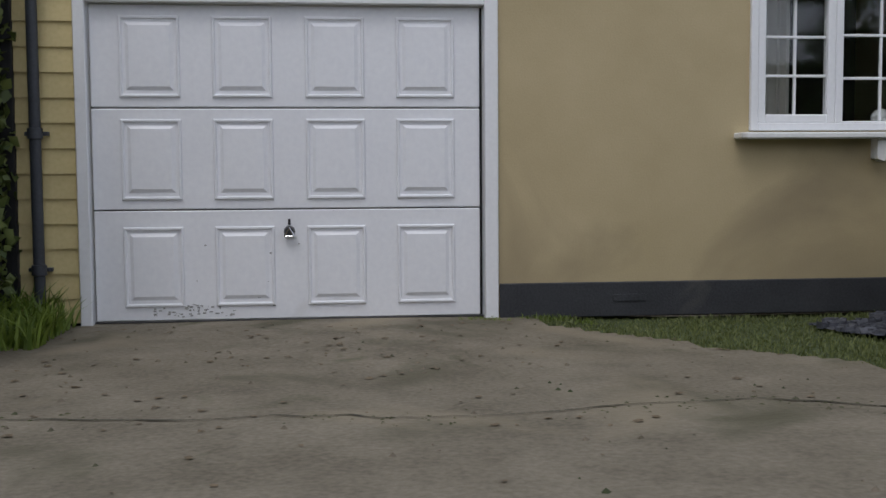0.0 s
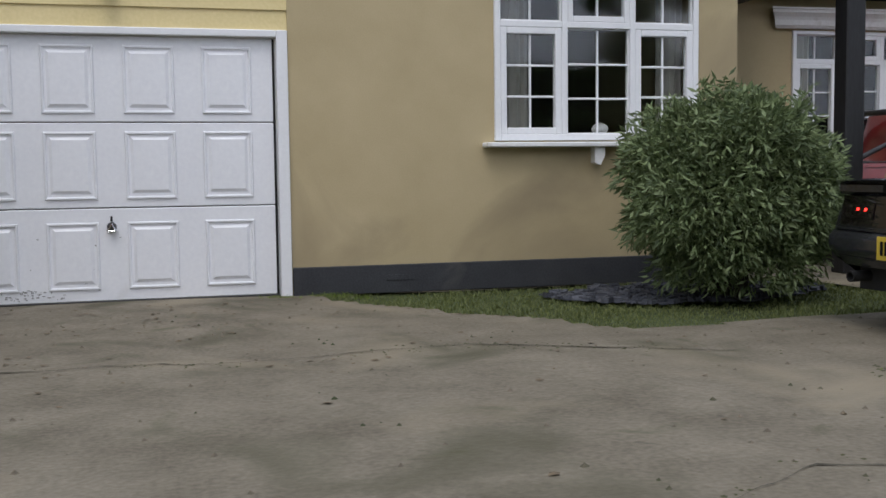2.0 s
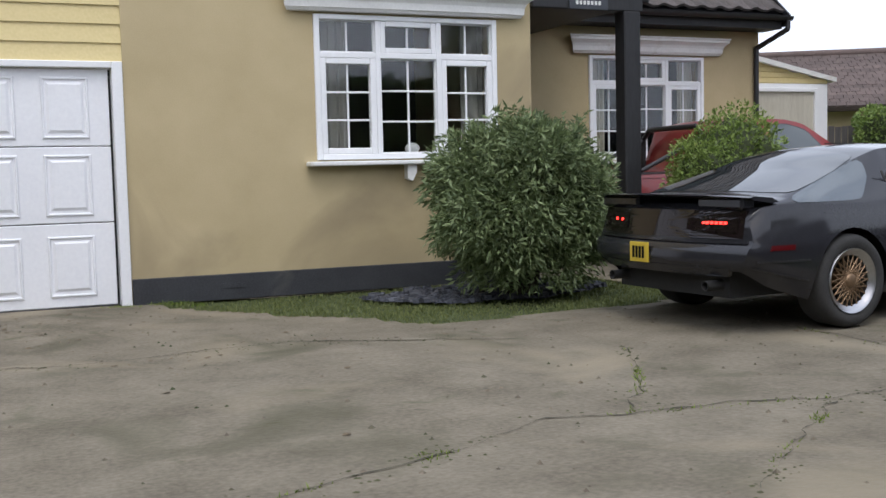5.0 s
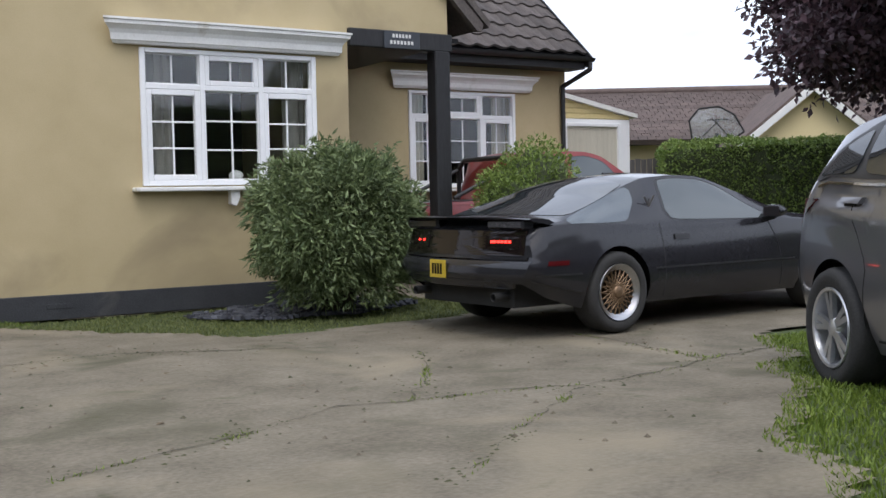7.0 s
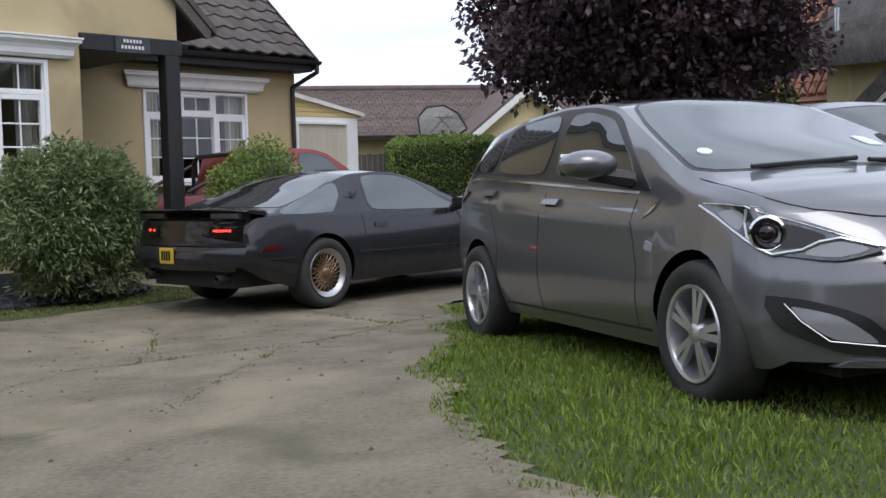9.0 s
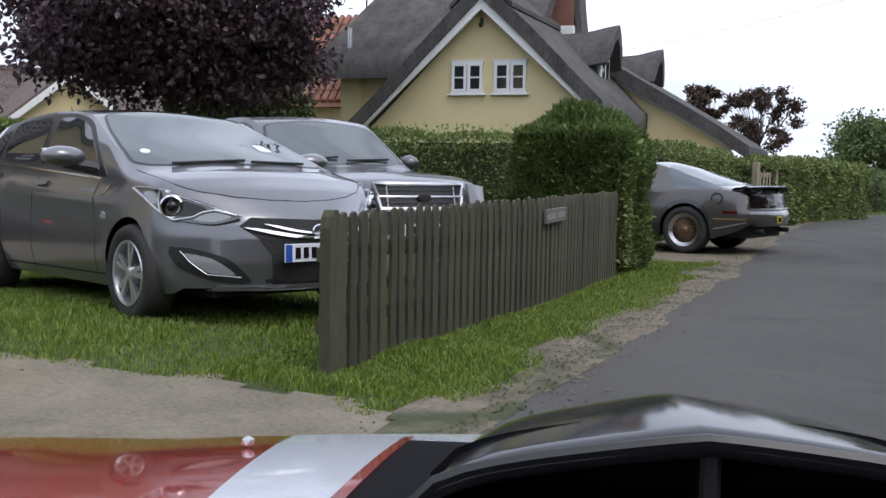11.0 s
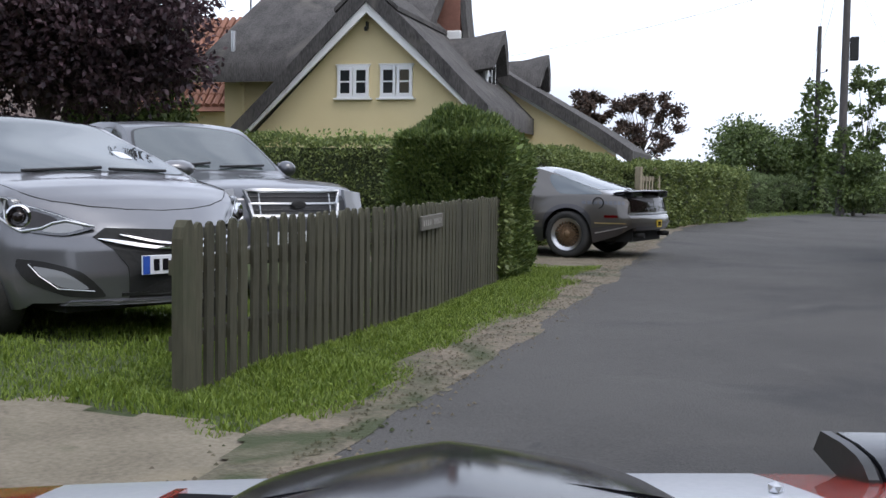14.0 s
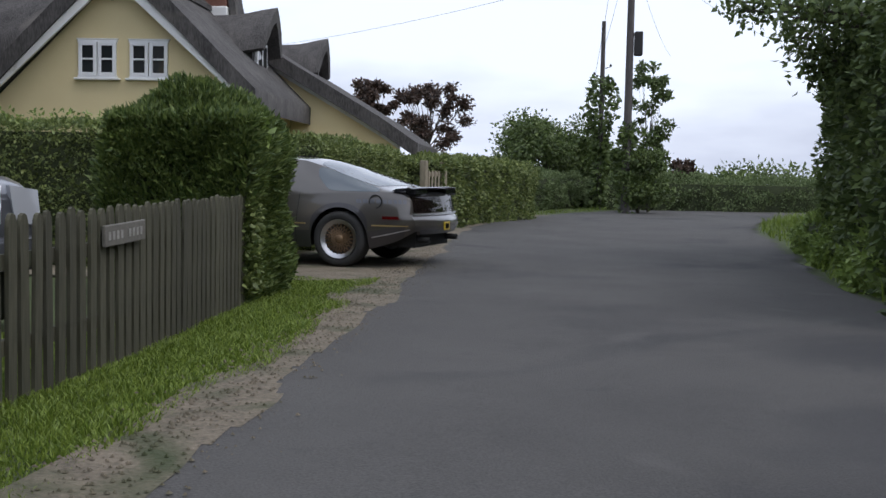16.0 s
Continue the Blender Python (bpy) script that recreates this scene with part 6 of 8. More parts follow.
    for y in (-0.35, 0.35):
        part("grille_bar", tube(bmesh.new(), [sh.end(y, z, True, 0.012) for z in (0.74, 0.84, 0.94)], 0.006), ALLOY, gr, smooth=50)
    part("badge", lathe(bmesh.new(), [(0.0, 0.012), (0.06, 0.010), (0.075, 0.0)], 24, Matrix.Translation(sh.end(0, 0.83, True, 0.028)) @ pose(0, 0, 0, 0, 0, 90) @ Matrix.Diagonal((1, -1, 0.5, 1))), DARK_METAL, gr, "plain oval badge", 40)
    for sg in (1, -1):
        hl = part("headlamp", sh.plate(bmesh.new(), dense([(sg * 0.56, 0.70), (sg * 0.80, 0.72), (sg * 0.81, 0.93), (sg * 0.55, 0.96)], 0.06), True, 0.018), LAMP_CLEAR, car)
        part("indicator", sh.badge(bmesh.new(), [(3.62, 0.72), (3.76, 0.72), (3.76, 0.92), (3.58, 0.92)], sg, 0.012), LAMP_CLEAR, hl)
        mirror(car, (1.98, sg * 0.99, 1.15), sg, (0.10, 0.10, 0.085), PAINT_SILVER if chrome_front else BLACK_PLASTIC)
        for x in (0.44, 1.11, 2.14):
            part("door_gap", sh.strip(bmesh.new(), line((x, 0.44), (x, 1.0)), 0.008, sg, 0.002), DARK_METAL, car)
        for x in (0.56, 1.24):
            part("door_handle", sh.badge(bmesh.new(), [(x, 0.90), (x + 0.16, 0.90), (x + 0.16, 0.935), (x, 0.935)], sg, 0.02), front, car)
        part("bed_rail", sh.strip(bmesh.new(), line((-1.1, 0.945), (0.28, 0.965), 10), 0.03, sg, 0.012), paint, car)
    bar = bmesh.new()
    part("front_bumper", sh.plate(bmesh.new(), dense([(-0.80, 0.46), (0.80, 0.46), (0.80, 0.64), (-0.80, 0.64)], 0.08), True, 0.07), paint if chrome_front else BLACK_PLASTIC, car)
    number_plate(car, Matrix.Translation(sh.end(0, 0.55, True, 0.08)) @ pose(0, 0, 0, 0, 0, 90), 0.52, 0.112, PLATE_WHITE, 7)
    for f0, f1 in ((-0.85, -0.1), (0.0, 0.7)):
        part("wiper", rod(bmesh.new(), sh.cap(2.27, f0, 0.03), sh.cap(2.22, f1, 0.03), 0.012, n=6), BLACK_PLASTIC, car)
    if roll_bar:
        pts = [(0.30, -0.70, 0.98), (0.28, -0.66, 1.40), (0.27, -0.50, 1.52), (0.27, 0.50, 1.52), (0.28, 0.66, 1.40), (0.30, 0.70, 1.0)]
        for a, b in zip(pts, pts[1:]):
            rod(bar, a, b, 0.032, n=10)
        for y in (-0.66, 0.66):
            rod(bar, (0.28, y, 1.40), (-0.55, y, 1.02), 0.026, n=10)
        part("roll_bar", bar, BLACK_PLASTIC, car, "black roll bar over the load bed", 40)
    else:
        bar.free()
    return car


pickup_heading = math.degrees(math.atan2(-0.82, -0.57))
pickup("silver_pickup", "grey-blue metallic pickup truck with a bright grille, behind the fence", at_axle(7.80 + 0.57 * 3.82, -9.50 + 0.82 * 3.82, 0.012, pickup_heading), PAINT_SILVER, True, False)
pickup("red_pickup", "faded red pickup truck with a black roll bar", at_axle(8.78, 1.45, 0.004, -3), PAINT_DULL_RED, False, True)

# ---- the car that carries the camera, as it stands when it halts in the lane ----
EYE = PATH[18]
own = thing("red_bonnet_car", "red car's bonnet with white stripes and a black rear-facing scoop", "car", pose(EYE[1], EYE[2], 0.0) @ pose(0, 0, 0, 0, 0, 90 - EYE[4] - 2.5))
GROW = 1.52


def hood_z(x, y):
    """Height of the bonnet: falling forwards, crowned across, leaning a little as the car stands."""
    return 1.087 - GROW * (1.087 - (0.906 - 0.115 * (x / GROW - 0.70) - 0.08 * max(0, x / GROW - 1.15) ** 2)) - 0.014 * (min(abs(y), 0.85) / 0.8) ** 2.5 - 0.03 * y


def hood_patch(name, outline, lift, material, label="", cells=26):
    """A patch of the bonnet over an outline given by four corners, following its curve, with an edge."""
    a, b, c4, d = [Vector(p) * GROW for p in outline]
    verts, faces = [], []
    for i in range(cells + 1):
        for j in range(cells + 1):
            p = a.lerp(b, i / cells).lerp(d.lerp(c4, i / cells), j / cells)
            verts.append((p.x, p.y, hood_z(p.x, p.y) + lift))
    n = cells + 1
    faces = [(i * n + j, (i + 1) * n + j, (i + 1) * n + j + 1, i * n + j + 1) for i in range(cells) for j in range(cells)]
    rim = [i * n for i in range(n)] + [(n - 1) * n + j for j in range(1, n)] + [i * n + n - 1 for i in range(n - 2, -1, -1)] + [j for j in range(n - 2, 0, -1)]
    k = len(verts)
    verts += [(verts[i][0], verts[i][1], verts[i][2] - lift - 0.003) for i in rim]
    m = len(rim)
    faces += [(rim[i], rim[(i + 1) % m], k + (i + 1) % m, k + i) for i in range(m)]
    return raw(name, verts, faces, material, own, label, 60)


hood_patch("bonnet", [(0.581, 0.74), (0.773, -0.74), (1.66, -0.74), (1.66, 0.74)], 0.0, PAINT_RED, "red bonnet", 34)
hood_patch("white_stripe", [(0.650, 0.270), (0.728, -0.325), (1.64, -0.315), (1.64, 0.385)], 0.003, DECAL_WHITE, "white bonnet decal", 30)
hood_patch("black_stripe", [(0.680, 0.026), (0.696, -0.089), (0.975, -0.069), (0.970, 0.050)], 0.006, DECAL_BLACK)
hood_patch("rear_edge_line", [(0.629, 0.40), (0.725, -0.40), (0.745, -0.40), (0.648, 0.40)], 0.008, PAINT_RED, "red edge line")
hood_patch("scoop_recess", [(0.955, 0.226), (0.996, 0.0), (1.40, 0.0), (1.50, 0.232)], 0.007, DECAL_BLACK)
hood_patch("scoop_recess", [(0.996, 0.0), (0.970, -0.228), (1.30, -0.186), (1.40, 0.0)], 0.007, DECAL_BLACK)
for a, b, w in (((0.946, 0.232), (0.992, 0.0), 0.013), ((0.992, 0.0), (0.961, -0.234), 0.013), ((0.948, 0.230), (1.20, 0.233), 0.010), ((1.20, 0.233), (1.52, 0.236), 0.010), ((0.963, -0.232), (1.06, -0.220), 0.010), ((1.06, -0.220), (1.32, -0.184), 0.010)):
    da = (Vector(b) - Vector(a)).normalized()
    nn = Vector((-da.y, da.x)) * w / 2
    hood_patch("pinstripe", [tuple(Vector(a) - nn), tuple(Vector(b) - nn), tuple(Vector(b) + nn), tuple(Vector(a) + nn)], 0.010, PAINT_RED, "red pinstripe", 12)


def scoop():
    """A black scoop that opens towards the windscreen."""
    verts, faces = [], []
    rows, cols = 14, 21
    for i in range(rows):
        f = i / (rows - 1)
        x = 1.105 + 0.50 * f
        for j in range(cols):
            g = -1 + 2 * j / (cols - 1)
            y = (g * (0.187 - 0.045 * f)) - 0.003
            rise = (1 - abs(g) ** 8) ** 0.6 * (1 - 0.52 * abs(g) ** 1.15) if abs(g) < 1 else 0.0
            h = (0.047 + 0.072 * f * (1 - f)) * rise * (1 - f ** 3)
            verts.append((x * GROW, y * GROW, hood_z(x * GROW, y * GROW) + 0.006 + GROW * h))
    for i in range(rows - 1):
        for j in range(cols - 1):
            a = i * cols + j
            faces.append((a, a + 1, a + cols + 1, a + cols))
    return verts, faces


sv, sf = scoop()
scoop_ob = raw("scoop", sv, sf, PAINT_BLACK, own, "glossy black bonnet scoop", 50)
so = scoop_ob.modifiers.new("thick", "SOLIDIFY")
so.thickness, so.offset = 0.016, 1
lip = bmesh.new()
tube(lip, sv[:21], 0.007)
part("scoop_lip", lip, BLACK_PLASTIC, scoop_ob, "satin black lip", 40)
bk = bmesh.new()
back = [bk.verts.new((1.20 * GROW, v[1] * 0.97, v[2] - 0.004)) for v in sv[:21]]
low = [bk.verts.new((1.20 * GROW, v[1] * 0.97, hood_z(v[0], v[1]) - 0.01)) for v in sv[:21]]
for j in range(20):
    bk.faces.new((back[j], back[j + 1], low[j + 1], low[j]))
part("scoop_mouth", bk, DECAL_BLACK, scoop_ob, "black inside of the scoop")
part("scoop_rib", bx(bmesh.new(), 1.11 * GROW, -0.02, hood_z(1.7, 0) - 0.01, 1.20 * GROW, 0.0, hood_z(1.7, 0) + 0.066, 0.004), BLACK_PLASTIC, scoop_ob)
# wings, raised lamp pod, washer jets, scuttle and wipers
pod_arch = [(1.56, -0.03), (1.568, 0.014), (1.582, 0.028), (1.60, 0.036), (1.64, 0.040), (1.70, 0.037), (1.72, 0.0)]
pod_z = hood_z(1.60 * GROW, -0.5 * GROW)
pod_shape = prism(bmesh.new(), [(u * GROW, pod_z + h) for u, h in pod_arch], 0.148 * GROW, pose(0, -0.570 * GROW, 0), 0.006)
pod = part("lamp_pod", pod_shape, PAINT_BLACK, own, "raised pop-up headlamp pod", 40)
pod_cheek = prism(bmesh.new(), [(u * GROW, pod_z + h * 1.04) for u, h in pod_arch], 0.024, pose(0, -0.420 * GROW, 0), 0.008)
part("pod_cheek", pod_cheek, BLACK_PLASTIC, pod, "open black end of the pod", 40)
for y in (0.392, -0.285):
    part("washer_jet", lump(bmesh.new(), (1.47 * GROW, y * GROW, hood_z(1.47 * GROW, y * GROW) + 0.010), (0.012, 0.011, 0.009), 0.05, 1, 1), ALLOY, own)
part("nose", bx(bmesh.new(), 1.56 * GROW, -1.08, 0.24, 1.72 * GROW, 1.08, hood_z(1.6 * GROW, 0) - 0.16, 0.04), PAINT_RED, own)
hood_patch("scuttle", [(0.36, 0.74), (0.40, -0.74), (0.775, -0.74), (0.583, 0.74)], -0.016, DECAL_BLACK, "black scuttle panel")
wb = bmesh.new()
rod(wb, (0.67 * GROW, -0.62, 0.84), (0.60 * GROW, 0.10, 0.825), 0.010, n=6)
rod(wb, (0.60 * GROW, 0.06, 0.83), (0.54 * GROW, 0.62, 0.835), 0.008, n=6)
part("wiper", wb, DECAL_BLACK, own)
for sg in (1, -1):
    part("wing_side", bx(bmesh.new(), 0.40 * GROW, sg * 1.09 - 0.03, 0.26, 1.6 * GROW, sg * 1.09 + 0.03, 0.55, 0.02), PAINT_RED, own)
    wheel(own, 0.92 * GROW, sg * 1.06, 0.328, 0.22, 0.225, "mesh")

# ---- fence, hedges, shrubs ----
FENCE = [(3.79, -10.61), (7.46, -10.74), (10.54, -10.66)]


def fence_at(d):
    """A point of the fence d metres along it."""
    for a, b in zip(FENCE, FENCE[1:]):
        l = math.hypot(b[0] - a[0], b[1] - a[1])
        if d <= l:
            return a[0] + (b[0] - a[0]) * d / l, a[1] + (b[1] - a[1]) * d / l
        d -= l
    return FENCE[-1]


picket_fence = thing("picket_fence", "weathered greenish wooden picket fence with rounded tops", "fence")
LONG = 6.74
slat = bmesh.new()
prism(slat, [(-0.036, 0), (0.036, 0), (0.036, 0.69), (0.031, 0.715), (0.020, 0.734), (0.0, 0.742), (-0.020, 0.734), (-0.031, 0.715), (-0.036, 0.69)], 0.020)
slat_mesh = None
k = 0
d = 0.16
while d < LONG:
    x, y = fence_at(d)
    z = lie(x, y)
    tall = 0.797 + 0.09 * d / LONG - (z - 0.09) * 0.5
    if slat_mesh is None:
        ob = part("picket", slat, FENCE_WOOD, picket_fence)
        slat_mesh = ob.data
    else:
        ob = new("picket", slat_mesh)
        ob.parent = picket_fence
    ob.matrix_basis = pose(x, y - 0.035, z - 0.012, 0, rng.normal(0, 0.9), -1.5 + rng.normal(0, 1.5)) @ Matrix.Diagonal((rng.uniform(0.92, 1.06), 1, tall / 0.742 * rng.uniform(0.985, 1.015), 1))
    d += 0.116 + rng.uniform(-0.006, 0.008)
for dd in (0.06, 2.2, 4.3, 6.66):
    x, y = fence_at(dd)
    z = lie(x, y)
    big = dd < 0.1
    po = bmesh.new()
    w = 0.060 if big else 0.045
    prism(po, [(-w, 0), (w, 0), (w, 0.75), (w * 0.75, 0.805), (w * 0.3, 0.838), (-w * 0.3, 0.838), (-w * 0.75, 0.805), (-w, 0.75)], 0.06 if big else 0.08, pose(x, y - (0.05 if big else -0.02), z - 0.02))
    part("fence_post", po, FENCE_WOOD, picket_fence)
for h in (0.20, 0.56):
    for a, b in ((0.0, 2.2), (2.2, 3.67), (3.67, 5.2), (5.2, LONG)):
        pa, pb = fence_at(a), fence_at(b)
        za, zb = lie(*pa) + h * (1 + 0.15 * a / LONG), lie(*pb) + h * (1 + 0.15 * b / LONG)
        rl = bmesh.new()
        v = [rl.verts.new((p[0], p[1] + dy, z + dz)) for p, z in ((pa, za), (pb, zb)) for dy, dz in ((-0.012, 0), (0.025, 0), (0.025, 0.07), (-0.012, 0.07))]
        for q in range(4):
            rl.faces.new((v[q], v[(q + 1) % 4], v[4 + (q + 1) % 4], v[4 + q]))
        rl.faces.new(v[:4])
        rl.faces.new(v[4:])
        part("rail", rl, FENCE_WOOD, picket_fence)
fx, fy = fence_at(3.68)
plaque = thing("fence_sign", "small pale wooden sign on the picket fence", "sign", pose(fx - 0.28, fy - 0.060, 0.675, 0, -1.5, -1))
part("board", box(0, 0, 0, 0.56, 0.022, 0.115, 0.005), SIGN_WOOD, plaque)
for i in (0, 1, 2, 3, 5, 6, 7, 8):
    part("lettering", box(0.035 + i * 0.055, -0.003, 0.035, 0.065 + i * 0.055, 0.001, 0.08), SIGN_INK, plaque)
# ivy on the far end of the fence
ip = np.column_stack([rng.normal(10.46, 0.09, 900), rng.normal(-10.73, 0.030, 900), rng.uniform(0.10, 0.95, 900)])
tagged(leaves("ivy", ip, np.tile([0, -1.0, 0], (900, 1)), 0.055, LEAF_HEDGE, long=1.3), "ivy climbing the end of the picket fence", "ivy", kind="stuff")


def clipped(name, label, category, x0, y0, x1, y1, z1, turn, n, size, leaf, lumpy=0.12, seed=0.0, long=2.0, core=TWIG, droop=0.2, z0=0.0, top=0.15):
    """A clipped hedge: leaves over a dense twiggy inside. Built about its middle, then turned."""
    cx, cy = (x0 + x1) / 2, (y0 + y1) / 2
    h = thing(name, label, category, pose(cx, cy, z0, 0, 0, turn))
    a, b = (x1 - x0) / 2, (y1 - y0) / 2
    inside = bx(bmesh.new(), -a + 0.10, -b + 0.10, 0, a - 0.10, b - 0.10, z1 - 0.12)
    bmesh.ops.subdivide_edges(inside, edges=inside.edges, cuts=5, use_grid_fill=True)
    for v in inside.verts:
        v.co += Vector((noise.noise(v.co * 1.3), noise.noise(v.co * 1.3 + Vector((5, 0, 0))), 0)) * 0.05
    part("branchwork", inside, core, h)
    p, d = sample_box(n, -a, -b, 0.02, a, b, z1, lumpy, seed, top)
    leaves("leaves", p, d, size, leaf, h, "", long, droop)
    return h


yew = thing("conifer_bush", "dense dark green clipped conifer bush with a rounded top", "bush", pose(11.02, -10.12, 0.0))
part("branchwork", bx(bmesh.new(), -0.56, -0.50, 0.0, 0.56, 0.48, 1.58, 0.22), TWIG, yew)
p1, d1 = sample_box(60000, -0.67, -0.60, 0.02, 0.67, 0.58, 1.72, 0.16, 4.0, 0.34)
p2, d2 = ball_points(22000, (-0.02, -0.02, 1.16), (0.66, 0.58, 0.66), 0.10, 6.0, 0.9)
keep2 = p2[:, 2] > 1.56
yp, yd = np.concatenate([p1, p2[keep2]]), np.concatenate([d1, d2[keep2]])
yd[:, 2] += 0.7
leaves("sprays", yp, yd, 0.072, LEAF_YEW, yew, "", 3.2, 0.0, 0.55)
bp, bd = ball_points(60, (-0.45, -0.62, 1.45), (0.16, 0.10, 0.16), 0.2, 1.0, 0.1)
leaves("light_shoot", bp, bd, 0.085, LEAF_BRIGHT, yew, "pale green shoot growing through", 1.6)

clipped("garden_hedge", "clipped green garden hedge before the thatched house", "hedge", 13.3, -9.6, 14.4, -1.2, 1.62, 0, 60000, 0.052, LEAF_HEDGE, 0.10, 1.0, 1.7)
clipped("drive_hedge", "clipped green hedge beside the neighbour's drive", "hedge", 16.4, -10.35, 23.0, -9.2, 1.60, -4, 46000, 0.060, LEAF_HEDGE, 0.12, 2.0, 1.7)
clipped("lane_hedge", "clipped hedge beyond the wooden gate", "hedge", 24.3, -12.3, 31.6, -11.0, 1.50, -16, 24000, 0.09, LEAF_HEDGE, 0.14, 3.0, 1.7)
clipped("neighbour_hedge", "bright green hedge beyond the parked cars", "hedge", 15.8, 3.3, 21.9, 4.6, 2.05, -56, 32000, 0.068, LEAF_BRIGHT, 0.16, 5.0, 1.6)
# sprigs growing out of the top of the garden hedge
sp = np.column_stack([rng.normal(13.85, 0.25, 900), rng.choice(np.linspace(-9.2, -2.5, 26), 900) + rng.normal(0, 0.05, 900), 1.58 + rng.uniform(0, 0.24, 900) ** 1.2])
tagged(leaves("hedge_sprigs", sp, np.tile([0, 0, 1.0], (900, 1)), 0.06, LEAF_BRIGHT, long=1.8), "uncut sprigs on the hedge top", "leaves", kind="stuff")

# shrub before the window
shrub = thing("shrub", "rounded grey-green shrub with narrow leaves beside the window", "shrub", pose(5.58, -1.28, 0.02) @ Matrix.Scale(0.92, 4))
for k in range(26):
    a, r = rng.uniform(0, 6.28), rng.uniform(0.15, 0.75)
    b = Vector((0.12 * math.cos(a), 0.12 * math.sin(a), 0.0))
    mid = Vector((0.45 * r * math.cos(a), 0.45 * r * math.sin(a), 0.55))
    tip = Vector((r * math.cos(a), r * math.sin(a), rng.uniform(0.9, 1.4)))
    part("stem", rod(rod(bmesh.new(), b, mid, 0.018, 0.012, 5), mid, tip, 0.012, 0.005, 5), BARK, shrub)
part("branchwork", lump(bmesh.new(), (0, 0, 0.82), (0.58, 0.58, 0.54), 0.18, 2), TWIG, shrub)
ps, ds = [], []
for cx, cy, cz, r, n in ((0, 0, 0.86, 0.72, 9000), (-0.30, -0.2, 0.72, 0.58, 3600), (0.32, -0.1, 0.80, 0.60, 3600), (0.05, -0.25, 1.15, 0.50, 3000), (0.25, 0.2, 1.12, 0.48, 2400), (-0.35, 0.1, 1.08, 0.48, 2600), (0.0, -0.1, 0.40, 0.62, 2600)):
    p, d = ball_points(int(n * 2.0), (cx, cy, cz), (r, r, r * 0.86), 0.17, cx * 7 + cz, 0.72)
    ps.append(p)
    ds.append(d)
for k in range(38):
    a, r = rng.uniform(0, 6.28), rng.uniform(0.2, 0.9)
    base = np.array([r * math.cos(a) * 0.85, r * math.sin(a) * 0.85, 1.50 - 0.45 * r * r])
    way = np.array([math.cos(a) * 0.5 * r, math.sin(a) * 0.5 * r, 1.0])
    t = rng.uniform(0, rng.uniform(0.12, 0.30), 36)
    ps.append(base + t[:, None] * way + rng.normal(0, 0.012, (36, 3)))
    ds.append(np.tile(way * 0.4, (36, 1)))
sp_, sd_ = np.concatenate(ps), np.concatenate(ds)
ok = sp_[:, 2] > 0.10
leaves("leaves", sp_[ok], sd_[ok], 0.082, LEAF_BUDDLEIA, shrub, "", 3.8, 0.35, 0.75)

# bright bush before the red pickup
bb = thing("bright_bush", "low bright green bush behind the black car", "bush", pose(8.20, -0.70, 0.0))
part("branchwork", lump(bmesh.new(), (0, 0, 0.75), (0.50, 0.50, 0.70), 0.15, 5), TWIG, bb)
p, d = ball_points(14000, (0, 0, 0.78), (0.62, 0.62, 0.78), 0.12, 5, 0.8)
leaves("leaves", p, d, 0.048, LEAF_BRIGHT, bb, "", 2.2, 0.0)

# ivy-covered boundary beside the garage
side_fence = thing("side_fence", "dark boarded fence smothered in ivy beside the garage", "fence", pose(-0.53, -0.02, 0))
for k in range(14):
    part("fence_board", box(-0.02, -0.12 * (k + 1), 0.0, 0.0, -0.12 * k - 0.008, 2.2, 0.003), BLACK_WOOD, side_fence)
part("corner_post", box(-0.30, 0.0, 0.0, 0.088, 0.06, 3.3, 0.006), BLACK_WOOD, side_fence)
ip = np.column_stack([0.07 - np.abs(rng.normal(0, 0.10, 5200)), rng.uniform(-1.9, 0.05, 5200), rng.uniform(0, 2.6, 5200)])
leaves("ivy", ip, np.tile([-0.3, -0.9, 0], (5200, 1)), 0.085, LEAF_HEDGE, side_fence, "", 1.4, 0.4)
ip = np.column_stack([rng.uniform(-2.1, -0.03, 6000), -0.12 + np.abs(rng.normal(0, 0.12, 6000)), rng.uniform(0, 2.6, 6000)])
leaves("ivy", ip, np.tile([0, -0.9, 0], (6000, 1)), 0.09, LEAF_HEDGE, side_fence, "", 1.4, 0.4)

# wooden gate between the hedges
gate = thing("wooden_gate", "pale weathered wooden gate between two hedges", "gate", pose(23.35, -10.95, 0, 0, 0, -14))
for x in (0.0, 1.25):
    part("gate_post", box(x - 0.07, -0.07, 0, x + 0.07, 0.07, 1.42, 0.015), GATE_WOOD, gate)
for z in (0.25, 0.70, 1.10):
    part("gate_rail", box(0.07, -0.03, z, 1.18, 0.03, z + 0.09, 0.006), GATE_WOOD, gate)
for k in range(5):
    part("gate_bar", box(0.16 + k * 0.21, -0.05, 0.14, 0.24 + k * 0.21, -0.03, 1.22, 0.004), GATE_WOOD, gate)

# ---- thatched house ----
thatched = thing("thatched_house", "pale yellow thatched cottage with dormers and a white-edged gable", "house")
GX, GY = 22.4, -4.95


def slab(outline, thick, depth, m):
    """A thick bent sheet: an outline of (x, z) points given thickness upwards, extruded along y."""
    up = [(x, z + thick) for x, z in reversed(outline)]
    return prism(bmesh.new(), outline + up, depth, m)


EAST = pose(GX, GY, 0, 0, 0, -90)
